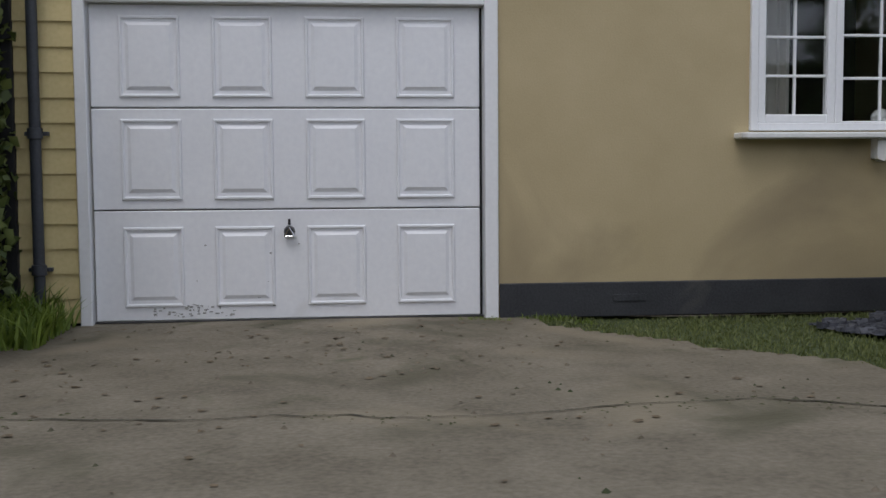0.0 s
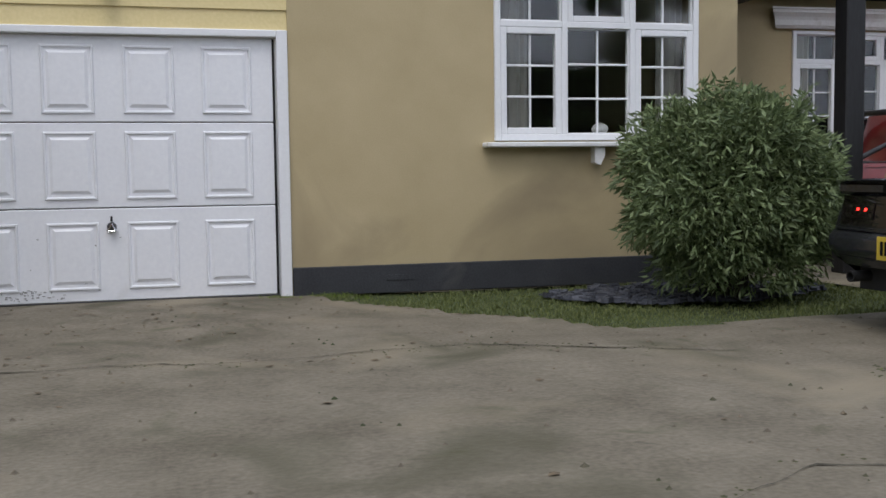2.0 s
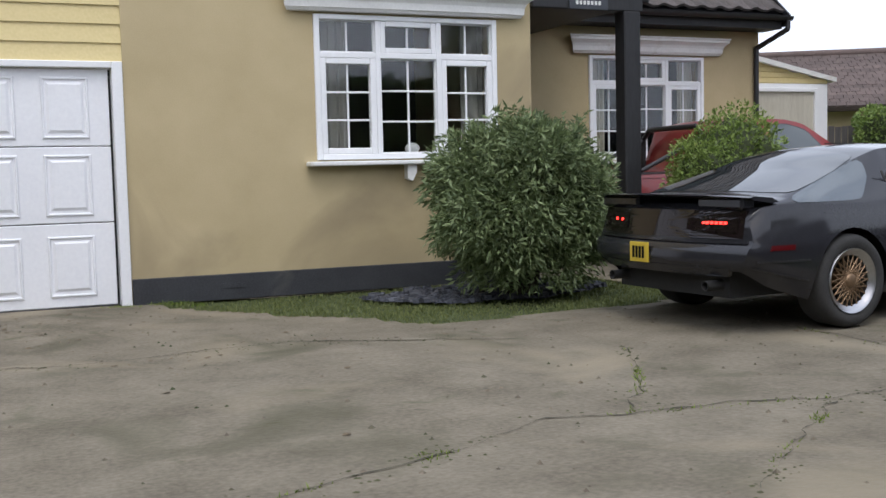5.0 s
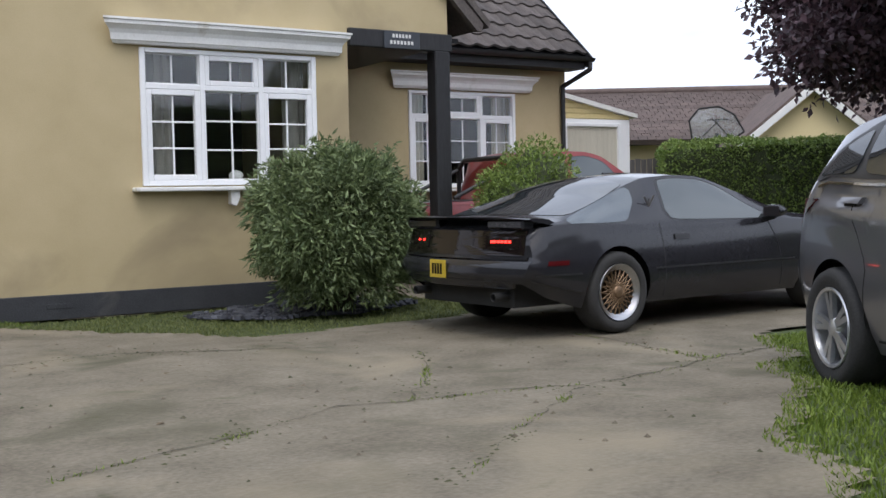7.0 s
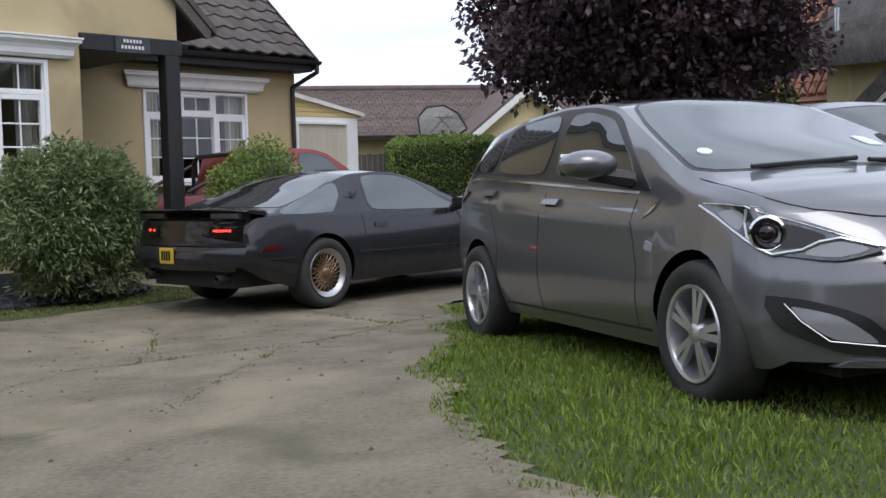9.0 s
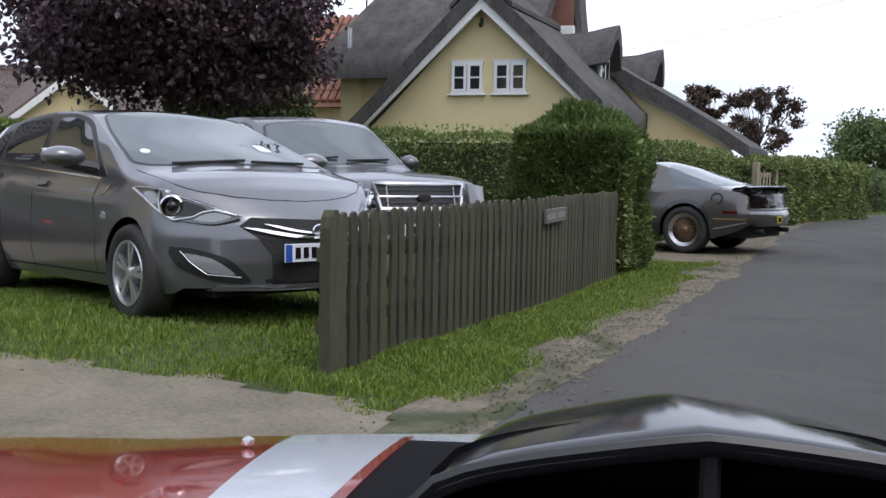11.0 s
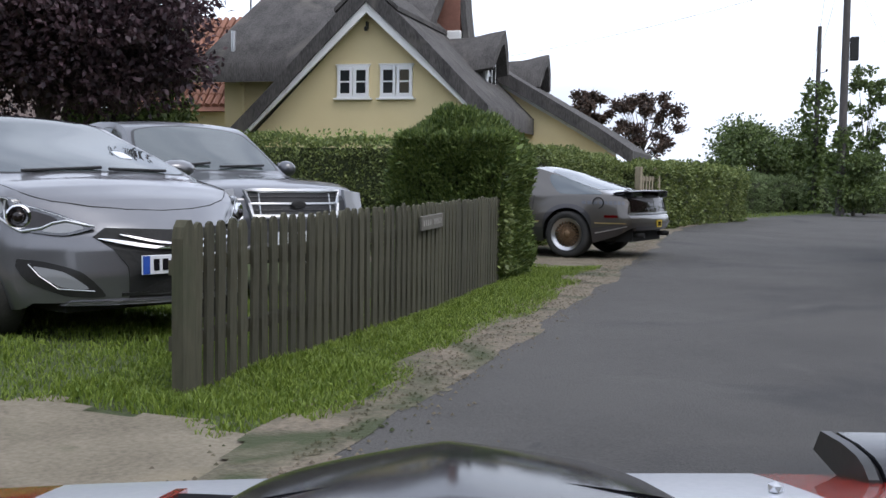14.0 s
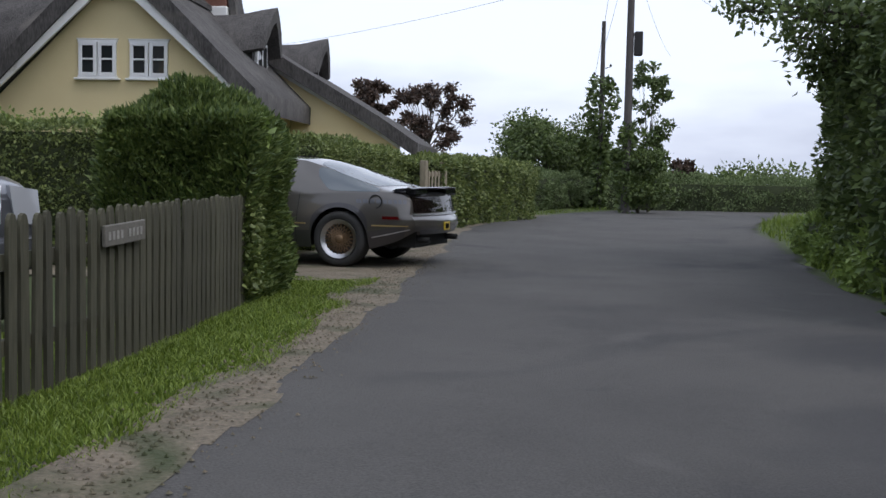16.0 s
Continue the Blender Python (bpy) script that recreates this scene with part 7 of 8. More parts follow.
# gable wing: local x runs south, local y runs east
part("gable_wall", prism(bmesh.new(), [(-2.9, 0), (2.35, 0), (2.35, 2.62), (0, 4.95), (-2.9, 2.10)], 0.3, EAST), RENDER_YELLOW, thatched)
part("south_wall", box(GX + 0.3, GY - 2.35, 0, GX + 9, GY - 2.1, 2.6), RENDER_YELLOW, thatched)
rt = slab([(2.85, 2.28), (2.3, 2.82), (1.2, 3.92), (0.0, 5.02)], 0.42, 8.0, EAST @ pose(0, -0.42, 0))
part("thatch", rt, THATCH, thatched, "grey weathered thatch", 50)
lt = slab([(0.0, 5.02), (-1.2, 3.86), (-2.6, 2.46), (-3.5, 1.62)], 0.42, 8.0, EAST @ pose(0, -0.42, 0))
part("thatch", lt, THATCH, thatched, "grey weathered thatch", 50)
part("ridge_cap", slab([(0.75, 4.80), (0.4, 5.10), (0.0, 5.42), (-0.4, 5.10), (-0.75, 4.80)], 0.10, 7.8, EAST @ pose(0, -0.40, 0)), THATCH, thatched, "thatch ridge", 40)
part("barge_board", prism(bmesh.new(), [(2.64, 2.40), (2.72, 2.52), (0.0, 5.02), (0.0, 4.78)], 0.07, EAST @ pose(0, -0.36, 0)), OLD_WHITE, thatched)
part("barge_board", prism(bmesh.new(), [(-3.32, 1.70), (-3.4, 1.80), (0.0, 5.02), (0.0, 4.78)], 0.07, EAST @ pose(0, -0.36, 0)), OLD_WHITE, thatched)
part("barge_end", box(-0.12, -0.06, -0.22, 0.16, 0.06, 0.10, 0.02, m=EAST @ pose(2.58, -0.36, 2.42)), OLD_WHITE, thatched)


def small_window(x, ajar):
    """A little white casement pair in the gable; local x runs south."""
    w = part("window", bx(bmesh.new(), x - 0.40, -0.05, 2.90, x + 0.40, 0.02, 2.945, 0.005, EAST), UPVC, thatched)
    part("frame_head", bx(bmesh.new(), x - 0.40, -0.05, 3.60, x + 0.40, 0.02, 3.645, 0.005, EAST), UPVC, w)
    for sg in (-1, 1):
        fr = bmesh.new()
        a, b = (x - 0.38, x - 0.01) if sg < 0 else (x + 0.01, x + 0.38)
        for q in ((a, 2.945, a + 0.07, 3.60), (b - 0.07, 2.945, b, 3.60), (a + 0.07, 2.945, b - 0.07, 3.01), (a + 0.07, 3.535, b - 0.07, 3.60), (a + 0.07, 3.255, b - 0.07, 3.29)):
            bx(fr, q[0], -0.06, q[1], q[2], -0.005, q[3], 0.004, EAST)
        part("sash", fr, UPVC, w)
        part("pane", bx(bmesh.new(), a + 0.06, -0.035, 3.0, b - 0.06, -0.03, 3.55, 0.0, EAST), AUTO_GLASS, w)
    part("sill", bx(bmesh.new(), x - 0.46, -0.10, 2.86, x + 0.46, -0.002, 2.90, 0.006, EAST), OLD_WHITE, w)
    part("head", bx(bmesh.new(), x - 0.42, -0.05, 3.65, x + 0.42, -0.002, 3.675, 0.004, EAST), OLD_WHITE, w)


small_window(-0.42, True)
small_window(0.62, False)
part("gable_lamp", bx(bx(bmesh.new(), -0.12, -0.18, 4.40, -0.04, -0.10, 4.50, 0.02, EAST), -0.10, -0.12, 4.46, -0.06, 0.0, 4.62, 0.01, EAST), BLACK_PLASTIC, thatched)
# main range behind, its ridge running north to south
MAINX = 24.2
part("main_wall", box(MAINX, -2.8, 0, MAINX + 0.3, -0.35, 3.75), RENDER_YELLOW, thatched)
part("north_wall", box(MAINX + 0.3, -0.6, 0, MAINX + 5.6, -0.35, 3.75), RENDER_YELLOW, thatched)
mt = bmesh.new()
prof = [(-0.55, 3.42), (0.6, 4.45), (2.2, 5.85), (3.1, 6.60), (4.0, 5.85), (6.3, 3.8)]
prism(mt, prof + [(x, z + 0.45) for x, z in reversed(prof)], 5.9, pose(MAINX, -5.6, 0))
for v in mt.verts:
    if v.co.y > 0.0:
        v.co.y -= 0.42 * (v.co.z - 3.5) - 0.1
part("main_thatch", mt, THATCH, thatched, "grey weathered thatch", 50)
rg = bmesh.new()
for k in range(20):
    y0 = -5.6 + k * 0.38
    if y0 > -1.6:
        break
    prism(rg, [(2.35, 6.28 - 0.16 * (k % 2)), (3.1, 7.02), (3.1, 7.18), (2.25, 6.42 - 0.16 * (k % 2))], 0.38, pose(MAINX, y0, 0))
part("scalloped_ridge", rg, THATCH, thatched, "scalloped thatch ridge", 30)
part("corner_pipe", rod(rod(bmesh.new(), (MAINX - 0.06, -0.9, 0.2), (MAINX - 0.06, -0.9, 3.4), 0.045, n=8), (MAINX - 0.06, -0.9, 3.4), (MAINX - 0.3, -0.75, 3.6), 0.045, n=8), RENDER_YELLOW, thatched)
part("flue", rod(bmesh.new(), (MAINX - 0.1, -0.65, 3.9), (MAINX - 0.1, -0.65, 4.75), 0.06, n=10), ALLOY, thatched, "grey metal flue", 40)
part("aerial", rod(rod(bmesh.new(), (26.0, -0.2, 5.2), (26.0, -0.2, 7.0), 0.025, n=6), (25.8, -0.4, 6.7), (26.2, 0.0, 6.7), 0.012, n=5), DARK_METAL, thatched)
chimney = part("chimney", box(26.2, -6.02, 4.5, 26.9, -5.40, 7.6, 0.02), BRICK_RED, thatched, "red brick chimney behind the ridge")
part("chimney_flashing", box(26.14, -6.06, 4.55, 26.96, -5.36, 4.92, 0.02), OLD_WHITE, chimney)
ct = prism(bmesh.new(), [(6.02, 7.6), (6.08, 6.4), (6.18, 5.3), (6.27, 4.6), (6.13, 4.55), (6.04, 5.2), (5.98, 6.2), (5.90, 7.6)], 0.7, pose(26.22, 0, 0, 0, 0, -90))
part("rear_gable_thatch", ct, THATCH, thatched, "grey weathered thatch", 50)
# dormers on the south slope of the wing
for X, front, top, deep in ((25.9, -7.2, 4.86, 2.2), (31.2, -7.38, 4.86, 1.9)):
    roof_d = bmesh.new()
    half = [(0.0, 0.0), (0.30, -0.20), (0.62, -0.50), (0.86, -0.86), (0.92, -1.02)]
    under = [(0.80, -1.06), (0.52, -0.78), (0.26, -0.48), (0.0, -0.34)]
    ring = [(x, z) for x, z in half] + under + [(-x, z) for x, z in reversed(under[:-1])] + [(-x, z) for x, z in reversed(half[1:])]
    cuts = []
    for f in np.linspace(0, 1, 9):
        y = front + deep * f
        sink = 0.13 * min(1.0, f * 3) + 0.10 * f
        cuts.append([roof_d.verts.new((X + x * (1 + 0.12 * f), y - 0.10 * (1 + z) * (f < 0.01), top + z - sink * (1 - 0.3 * abs(x)))) for x, z in ring])
    for c0, c1 in zip(cuts, cuts[1:]):
        for i in range(len(ring)):
            j = (i + 1) % len(ring)
            roof_d.faces.new((c0[i], c0[j], c1[j], c1[i]))
    roof_d.faces.new(cuts[0])
    roof_d.faces.new(cuts[-1])
    d_ob = part("dormer", roof_d, THATCH, thatched, "small thatched dormer with a swept-up peak", 40)
    part("dormer_wall", prism(bmesh.new(), [(-0.62, top - 1.75), (0.62, top - 1.75), (0.62, top - 0.80), (0.0, top - 0.40), (-0.62, top - 0.80)], 1.6, pose(X, front + 0.32, 0)), THATCH, d_ob)
    part("dormer_window", box(X - 0.46, front + 0.24, top - 1.45, X + 0.46, front + 0.315, top - 0.80, 0.01), UPVC, d_ob)
    for k in (-1, 1):
        part("dormer_pane", box(X + k * 0.21 - 0.16, front + 0.232, top - 1.38, X + k * 0.21 + 0.16, front + 0.238, top - 0.88), AUTO_GLASS, d_ob)
    part("dormer_apron", slab([(-0.2, top - 1.80), (0.35, top - 1.66), (0.75, top - 1.42)], 0.10, 2.0, pose(X - 1.0, front + 0.35, 0, 0, 0, 0) @ pose(0, 0, 0, 0, 0, 90) @ Matrix.Diagonal((1, -1, 1, 1))), THATCH, d_ob)
# the low rear wing with its long roof
part("rear_wall", prism(bmesh.new(), [(-1.4, 0), (5.0, 0), (5.0, 1.88), (4.6, 2.15), (2.4, 3.43), (0.6, 4.48), (-1.4, 4.48)], 0.3, pose(GX + 4.9, GY, 0, 0, 0, -90)), RENDER_YELLOW, thatched)
part("long_thatch", slab([(5.5, 1.52), (4.6, 2.12), (2.4, 3.40), (0.6, 4.45), (-0.6, 5.1)], 0.36, 6.0, pose(GX + 4.55, GY, 0, 0, 0, -90)), THATCH, thatched, "grey weathered thatch", 50)
part("rear_barge", prism(bmesh.new(), [(5.05, 1.72), (5.05, 1.82), (4.6, 2.11), (2.4, 3.39), (1.2, 4.09), (1.2, 4.00), (2.4, 3.30), (4.6, 2.02)], 0.06, pose(GX + 4.80, GY, 0, 0, 0, -90)), OLD_WHITE, thatched)

# red pantiled roof between the tree and the cottage
pantiled = thing("pantiled_outbuilding", "outbuilding with an orange-red pantiled roof", "house")
part("wall", box(26.3, 0.3, 0, 32, 4.2, 3.2), RENDER_YELLOW, pantiled)
for r in range(9):
    crs = bmesh.new()
    for k in range(18):
        y = -0.1 + k * 0.23
        z = 3.0 + r * 0.30
        rod(crs, (25.9 + r * 0.27, y, z), (25.9 + r * 0.27 + 0.33, y, z + 0.34), 0.10, 0.085, 6)
    part("tile_course", crs, TILE_RED, pantiled, smooth=50)
part("roof_deck", prism(bmesh.new(), [(25.8, 2.85), (28.6, 5.75), (31.8, 2.85)], 4.2, pose(0, -0.15, 0)), TILE_RED, pantiled)

# long brown-roofed bungalow beyond the hedge
bungalow = thing("bungalow", "long low bungalow with a brown tiled roof and cream gable", "house")
B = pose(24.6, 11.6, 0, 0, 0, -33)
part("wall", box(-5.2, 0.3, 0, 7.0, 6.0, 2.55, m=B), RENDER_CREAM, bungalow)
part("eaves", box(-5.7, -0.25, 2.42, 7.2, 0.3, 2.55, m=B), BLACK_WOOD, bungalow)
rf = bmesh.new()
prism(rf, [(-5.8, 0), (7.3, 0), (7.3, 3.55), (-5.3, 3.55)], 0.12, B @ pose(0, -0.35, 2.52, -62, 0, 0))
part("roof_deck", rf, TILE_OLD, bungalow)
for r in range(16):
    crs = bmesh.new()
    z = r * 0.215
    for k in range(52):
        x = -5.7 + k * 0.25 + 0.12 * (r % 2)
        if x > 7.0:
            continue
        bx(crs, x, -0.035 + rng.uniform(-0.006, 0.006), z, x + 0.235, -0.005, z + 0.235, 0.0, B @ pose(0, -0.35, 2.52, -62, 0, 0))
    part("tile_course", crs, TILE_OLD, bungalow, kind="stuff")
part("ridge", rod(bmesh.new(), tuple(B @ Vector((-5.3, 2.78, 4.22))), tuple(B @ Vector((7.2, 2.78, 4.22))), 0.12, n=8), TILE_OLD, bungalow, smooth=50)
gb = B @ pose(1.6, -2.0, 0, 0, 0, 0)
part("gable_wall", prism(bmesh.new(), [(-1.7, 0), (1.7, 0), (1.7, 2.4), (0, 3.75), (-1.7, 2.4)], 2.4, gb), RENDER_YELLOW, bungalow)
for sg in (-1, 1):
    part("gable_roof", prism(bmesh.new(), [(0, 3.80), (sg * 2.05, 2.15), (sg * 2.12, 2.27), (0, 3.98)], 4.6, gb @ pose(0, -0.3, 0)), TILE_OLD, bungalow)
    part("gable_barge", prism(bmesh.new(), [(0, 3.66), (sg * 2.05, 2.02), (sg * 2.09, 2.2), (0, 3.90)], 0.05, gb @ pose(0, -0.36, 0)), OLD_WHITE, bungalow)
# boarded fence and backboard beside it
board_fence = thing("board_fence", "low weathered board fence behind the cars", "fence", pose(14.4, 8.9, 0, 0, 0, -42))
for k in range(34):
    part("fence_board", box(k * 0.12, 0, 0, k * 0.12 + 0.112, 0.02, 1.75 + rng.uniform(-0.02, 0.02), 0.002), POLE_WOOD, board_fence)
for k in range(3):
    part("fence_post", box(k * 1.9, -0.08, 0, k * 1.9 + 0.09, -0.002, 1.9, 0.005), POLE_WOOD, board_fence)
hoop = thing("basketball_backboard", "clear basketball backboard with a dark rim on a pole", "backboard", pose(19.9, 7.7, 0, 0, 0, -44))
outline = [(-0.56, 2.28), (0.30, 2.22), (0.62, 2.42), (0.40, 2.82), (0.05, 3.02), (-0.40, 2.98), (-0.62, 2.72)]
part("board", prism(bmesh.new(), outline, 0.02), TRANSPARENT_BOARD, hoop)
rim = bmesh.new()
for a, b in zip(outline, outline[1:] + outline[:1]):
    rod(rim, (a[0], 0.01, a[1]), (b[0], 0.01, b[1]), 0.022, n=6)
for a, b in (((-0.3, 2.35), (0.1, 2.75)), ((0.25, 2.35), (-0.1, 2.75)), ((-0.2, 2.72), (0.25, 2.72))):
    rod(rim, (a[0], 0.03, a[1]), (b[0], 0.03, b[1]), 0.016, n=6)
part("rim", rim, DARK_METAL, hoop)
part("pole", rod(bmesh.new(), (0.0, 0.06, 0), (0.0, 0.06, 2.4), 0.05, n=10), DARK_METAL, hoop)

# ---- trees ----


def tree(name, label, x, y, trunk, height, clumps, leaf, n, size, spread, seed, lean=0.0, bark=BARK, rough=0.25, shell=0.25, droop=0.2, low=None, clump=(0.16, 0.30)):
    """A tapered trunk with limbs, and a crown of many leaf clumps with gaps between them."""
    t = thing(name, label, "tree", pose(x, y, 0))
    r = np.random.default_rng(seed)
    tk = bmesh.new()
    rod(tk, (0, 0, -0.05), (lean * 0.4, 0, trunk), spread * 0.062, spread * 0.045, 12)
    rod(tk, (lean * 0.4, 0, trunk), (lean, 0, height * 0.62), spread * 0.045, spread * 0.018, 10)
    part("trunk", tk, bark, t, smooth=50)
    spots = []
    base = trunk if low is None else low
    for k in range(clumps):
        a, q = r.uniform(0, 6.28), math.sqrt(r.uniform(0.0, 1))
        h = r.uniform(0, 1)
        rad = spread * q * (0.55 + 0.9 * h * (1 - h) * 1.6)
        spots.append((lean + rad * math.cos(a), rad * math.sin(a), base + (height - base) * h))
    lb = bmesh.new()
    for s in spots[:: max(1, clumps // 22)]:
        start = (lean * 0.5, 0, trunk + (height * 0.6 - trunk) * r.uniform(0, 0.9))
        rod(lb, start, s, spread * 0.014, spread * 0.004, 6)
    part("limbs", lb, bark, t, smooth=50)
    ps, ds = [], []
    each = n // clumps
    for i, s in enumerate(spots):
        cr = spread * r.uniform(*clump)
        p, d = ball_points(each, s, (cr, cr, cr * 0.72), rough, seed + i, shell)
        ps.append(p)
        ds.append(d)
    leaves("crown", np.concatenate(ps), np.concatenate(ds), size, leaf, t, "", 1.7, droop)
    return t


tree("purple_tree", "large dark purple-leaved tree between the houses", 17.35, 0.0, 2.35, 6.7, 130, LEAF_PURPLE, 78000, 0.15, 3.5, 11, low=2.75)
tree("shade_tree", "dark green tree crown behind the purple tree", 21.5, 0.9, 2.0, 5.0, 40, LEAF_TREE, 14000, 0.15, 1.7, 12, low=1.9)
russet = tree("russet_tree", "small sparse tree with russet leaves", 35.6, -9.95, 1.6, 4.15, 34, LEAF_RUSSET, 7000, 0.12, 1.45, 23, rough=0.35, shell=0.0, low=2.1, clump=(0.10, 0.24))
russet_small = tree("russet_tree", "smaller sparse tree with russet leaves", 34.6, -8.35, 1.6, 4.2, 18, LEAF_RUSSET, 3600, 0.12, 0.80, 24, rough=0.35, shell=0.0, low=2.7, clump=(0.14, 0.30))
for ob in (russet, russet_small):
    tagged(ob, group="russet trees")
for x, y, s, h, sd in ((47.5, -13.9, 2.9, 3.4, 31), (48.5, -15.9, 1.9, 2.8, 32), (50, -11.4, 1.6, 1.9, 33), (46, -17.4, 1.3, 1.9, 34)):
    tagged(tree("round_tree", "rounded green hedgerow tree beyond the bend", x, y, 0.4, h, 70, LEAF_TREE, 22000, 0.16, s, sd, low=0.5, clump=(0.14, 0.34)), group="hedgerow trees beyond the bend")
tree("pole_bush", "dense green bush at the foot of the poles", 38.6, -16.9, 0.3, 2.1, 30, LEAF_TREE, 9000, 0.13, 1.25, 36, low=0.3, clump=(0.2, 0.4))
tree("hedgerow_bush", "low russet bush in the hedgerow", 46.5, -19.6, 0.3, 1.9, 12, LEAF_RUSSET, 3000, 0.16, 0.9, 35, low=0.5)
# ivy-clad poles and the slender tree beside them
for x, y, top, ivy_top, r, nm in ((42.6, -15.85, 7.1, 5.0, 0.11, "slender wooden pole wrapped in ivy"), (38.0, -16.42, 9.6, 3.0, 0.15, "tall wooden utility pole with a transformer box")):
    po = thing("utility_pole", nm, "utility pole", pose(x, y, 0, 0, 1.5 if top > 8 else 0.5, 0), "utility poles")
    part("pole", rod(bmesh.new(), (0, 0, -0.2), (0, 0, top), r, r * 0.7, 12), POLE_WOOD, po, smooth=50)
    m = 1500 if top < 8 else 500
    hh = rng.uniform(0, 1, m) ** 0.8 * ivy_top
    w = 0.25 + 0.45 * np.exp(-((hh - ivy_top * 0.8) / 0.9) ** 2) if top < 8 else np.full(m, 0.28)
    aa = rng.uniform(0, 6.28, m)
    q = np.column_stack([w * np.cos(aa) * rng.uniform(0.3, 1, m), w * np.sin(aa) * rng.uniform(0.3, 1, m), hh])
    leaves("ivy", q, np.column_stack([np.cos(aa), np.sin(aa), np.zeros(m)]), 0.20, LEAF_TREE, po, "", 1.4)
    if top > 8:
        part("transformer_box", box(-0.12, -0.42, 5.3, 0.12, -0.14, 6.1, 0.03), DARK_METAL, po)
        part("bracket", box(-0.03, -0.3, 5.95, 0.03, 0.0, 6.03, 0.01), DARK_METAL, po)
    else:
        for z, s in ((4.6, -0.5), (5.0, 0.3), (5.3, -0.3)):
            part("insulator", lump(rod(bmesh.new(), (0, 0, z), (0, s, z + 0.1), 0.015, n=5), (0, s, z + 0.14), (0.05, 0.05, 0.07), 0, 0, 1), DARK_METAL, po)
tree("slender_tree", "slender young tree beside the utility pole", 40.0, -17.4, 1.0, 5.2, 60, LEAF_TREE, 3600, 0.15, 0.8, 41, shell=0.0, low=1.4, clump=(0.12, 0.34))


def wire(a, b, sag):
    """An overhead cable."""
    cu = bpy.data.curves.new("overhead_wire", "CURVE")
    cu.dimensions, cu.bevel_depth = "3D", 0.007
    s = cu.splines.new("POLY")
    s.points.add(16)
    for i in range(17):
        f = i / 16
        p = Vector(a).lerp(Vector(b), f)
        s.points[i].co = (p.x, p.y, p.z - sag * 4 * f * (1 - f), 1)
    cu.materials.append(CABLE)
    return tagged(new("overhead_wire", cu), "thin black overhead cable between the poles", "cable", "overhead cables")


wire((38.3, -16.2, 8.3), (42.7, -15.85, 6.0), 0.15)
wire((38.3, -15.8, 8.3), (42.7, -15.6, 5.2), 0.15)
wire((38.0, -16.5, 8.3), (12.0, -30.0, 8.0), 0.6)
wire((38.0, -16.0, 8.4), (14.0, -34.0, 9.5), 0.6)
wire((38.0, -16.2, 7.9), (26.2, 1.0, 7.6), 0.5)
wire((38.0, -15.9, 8.1), (60.0, 6.0, 7.6), 0.5)
wire((38.0, -16.3, 9.0), (70.0, -22.0, 9.0), 0.5)
wire((38.0, -16.3, 8.8), (66.0, -30.0, 8.6), 0.5)
wire((38.0, -16.1, 8.6), (20.0, -40.0, 9.0), 0.5)
wire((26.0, 1.2, 7.0), (16.5, 4.0, 5.6), 0.25)

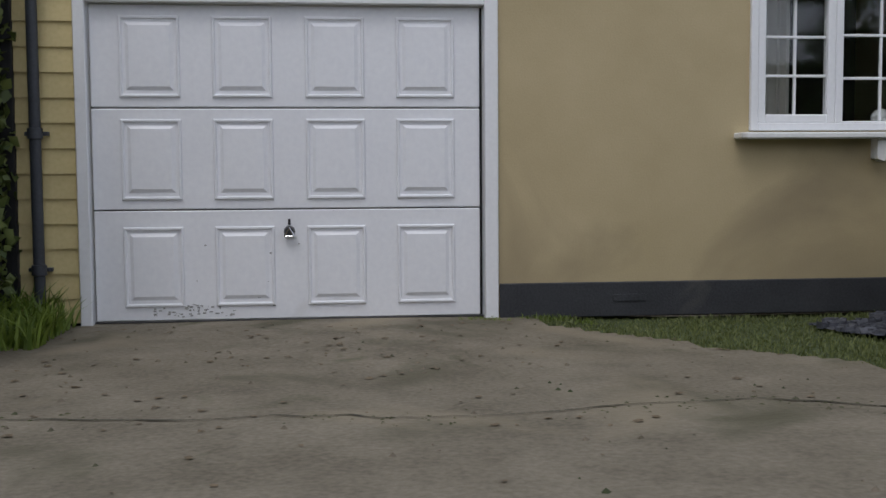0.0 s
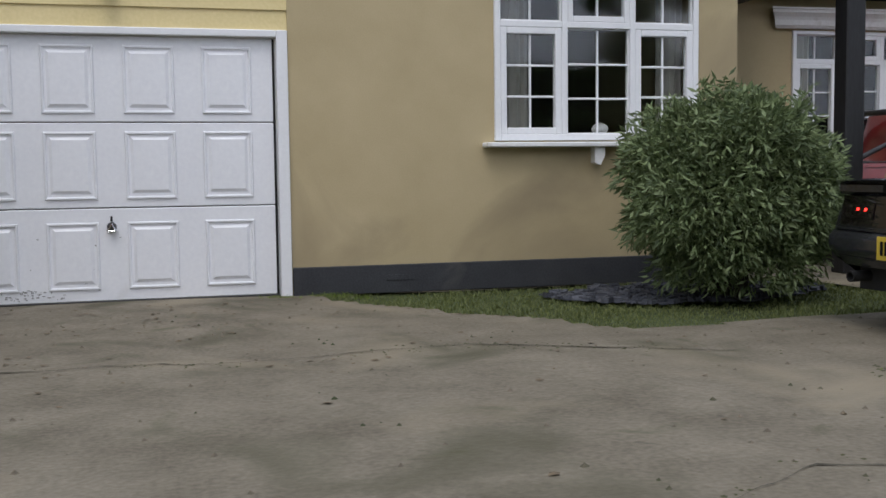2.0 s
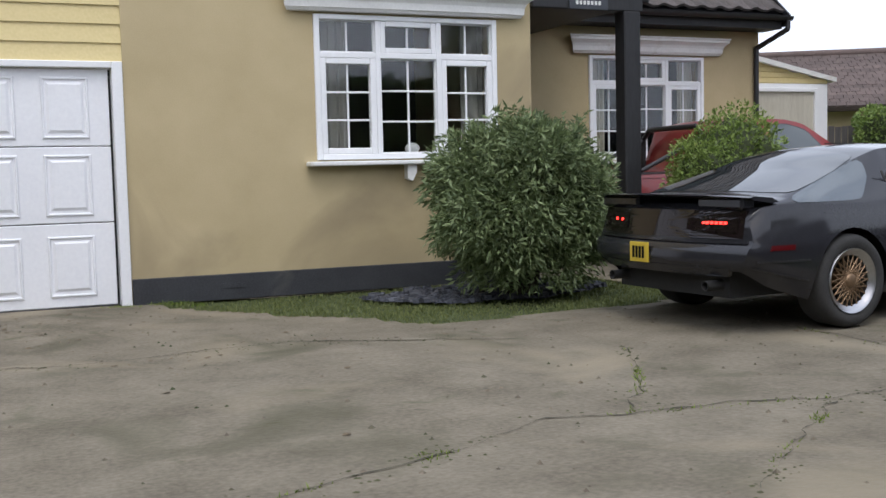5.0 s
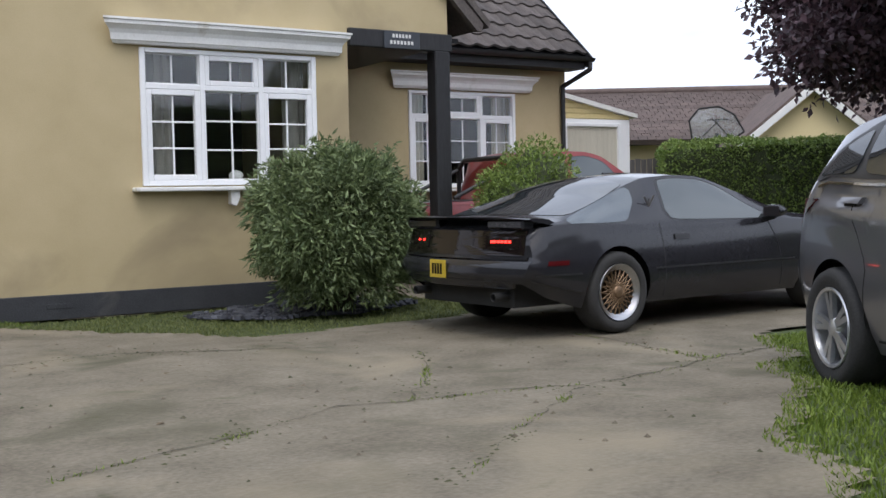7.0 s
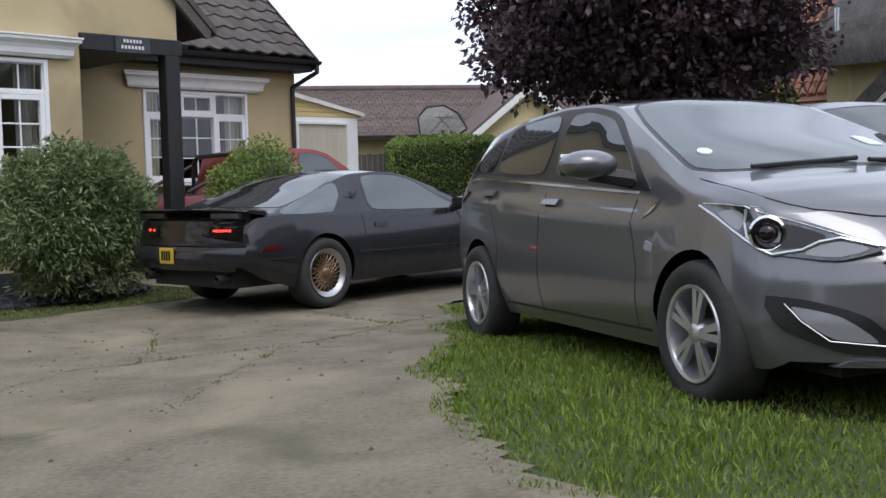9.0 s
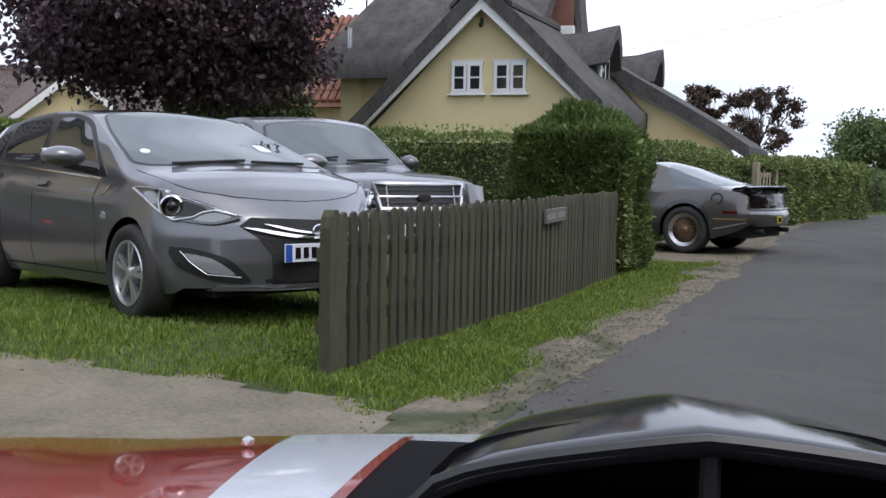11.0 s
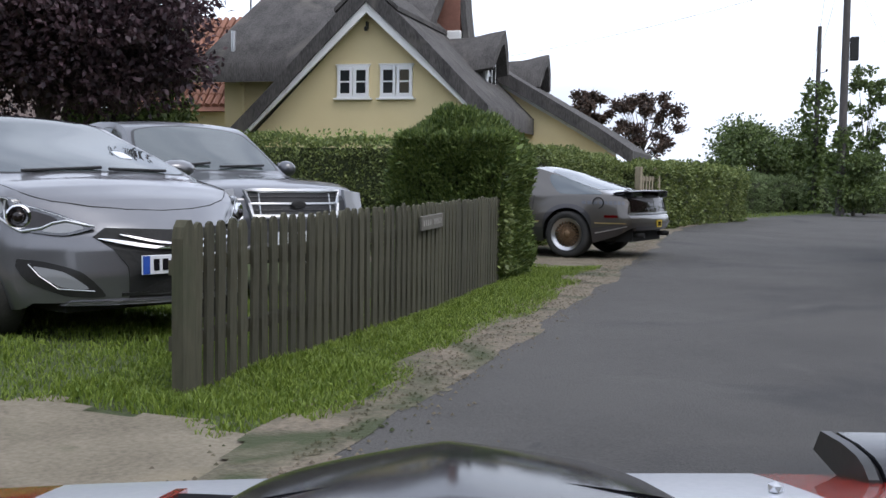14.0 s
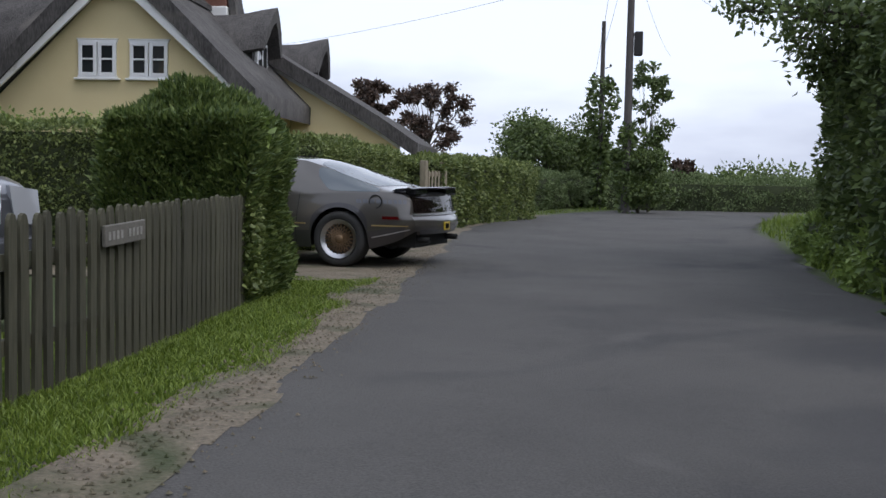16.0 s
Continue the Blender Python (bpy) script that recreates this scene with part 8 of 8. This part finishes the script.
# right-hand hedgerow and the tree over it
clipped("south_hedge", "tall overgrown green hedge along the lane", "hedge", 9.4, -20.4, 19.5, -17.0, 3.4, -10, 34000, 0.12, LEAF_TREE, 0.32, 7.0, 1.7, top=0.6)
tree("oak", "broad green tree leaning over the lane", 15.6, -19.4, 1.6, 6.6, 70, LEAF_TREE, 32000, 0.13, 2.9, 51, low=1.5)
br = thing("overhanging_branch", "leafy branch reaching over the lane", "branch", pose(15.4, -18.2, 0))
tips = []
for k in range(9):
    a = Vector((rng.uniform(-0.4, 0.4), 0, 2.3 + 0.12 * k))
    b = Vector((rng.uniform(-0.8, 0.8), 1.4 + 0.14 * k + rng.uniform(-0.2, 0.2), 2.35 + 0.14 * k))
    part("twig", rod(bmesh.new(), a, b, 0.035, 0.012, 6), BARK, br)
    tips += [a.lerp(b, f) for f in np.linspace(0.3, 1.0, 10)]
ps = np.concatenate([np.array(t) + rng.normal(0, 0.11, (46, 3)) for t in tips])
leaves("leaves", ps, np.tile([0, 0.3, 0.0], (len(ps), 1)), 0.10, LEAF_TREE, br, "", 1.8)
clipped("south_hedgerow", "overgrown hedgerow along the far side of the lane", "hedge", 19.4, -21.9, 33.0, -20.2, 1.9, -13, 34000, 0.11, LEAF_FAR, 0.5, 12.0, 1.7, top=0.5)
clipped("bank_weeds", "bright tangle of nettles and grass under the hedge", "weeds", 9.6, -17.75, 21.0, -17.02, 0.62, -8, 17000, 0.10, LEAF_BRIGHT, 0.34, 5.5, 2.2, top=0.4)
# distant hedgerows closing the view
clipped("far_hedgerow", "rough green hedgerow along the bend of the lane", "hedge", 33.0, -13.6, 47.0, -11.6, 1.25, -20, 32000, 0.11, LEAF_FAR, 0.4, 8.0, 1.8, top=0.4)
clipped("bend_hedgerow", "rough green hedgerow closing the bend", "hedge", 44.0, -36.0, 46.5, -15.5, 1.15, 8, 32000, 0.12, LEAF_FAR, 0.45, 9.0, 1.8, top=0.4)
wood_p, wood_d = [], []
for k in range(70):
    a = rng.uniform(-0.75, 0.9)
    dist = rng.uniform(110, 180)
    p, d = ball_points(1500, (dist * math.cos(a), -14 - dist * math.sin(a), rng.uniform(0.2, 1.0)), (rng.uniform(4, 9), rng.uniform(4, 9), rng.uniform(1.2, 2.4)), 0.2, k, 0.6)
    wood_p.append(p)
    wood_d.append(d)
tagged(leaves("far_woods", np.concatenate(wood_p), np.concatenate(wood_d), 0.6, LEAF_TREE), "hazy line of distant trees", "trees", kind="stuff")
# unseen hedges behind the camera; the opposite one is tall to darken car reflections
clipped("unseen_opposite_hedge", "unseen tall hedge added across the lane to darken car reflections", "hedge", -30, -20.5, 5.0, -17.4, 4.6, 0, 14000, 0.30, LEAF_HEDGE, 0.3, 10.0, 1.7)
clipped("west_hedge", "hedge on the western side of the drive", "hedge", -6.2, -10.5, -4.6, 4, 3.6, 0, 9000, 0.2, LEAF_HEDGE, 0.3, 11.0, 1.7)
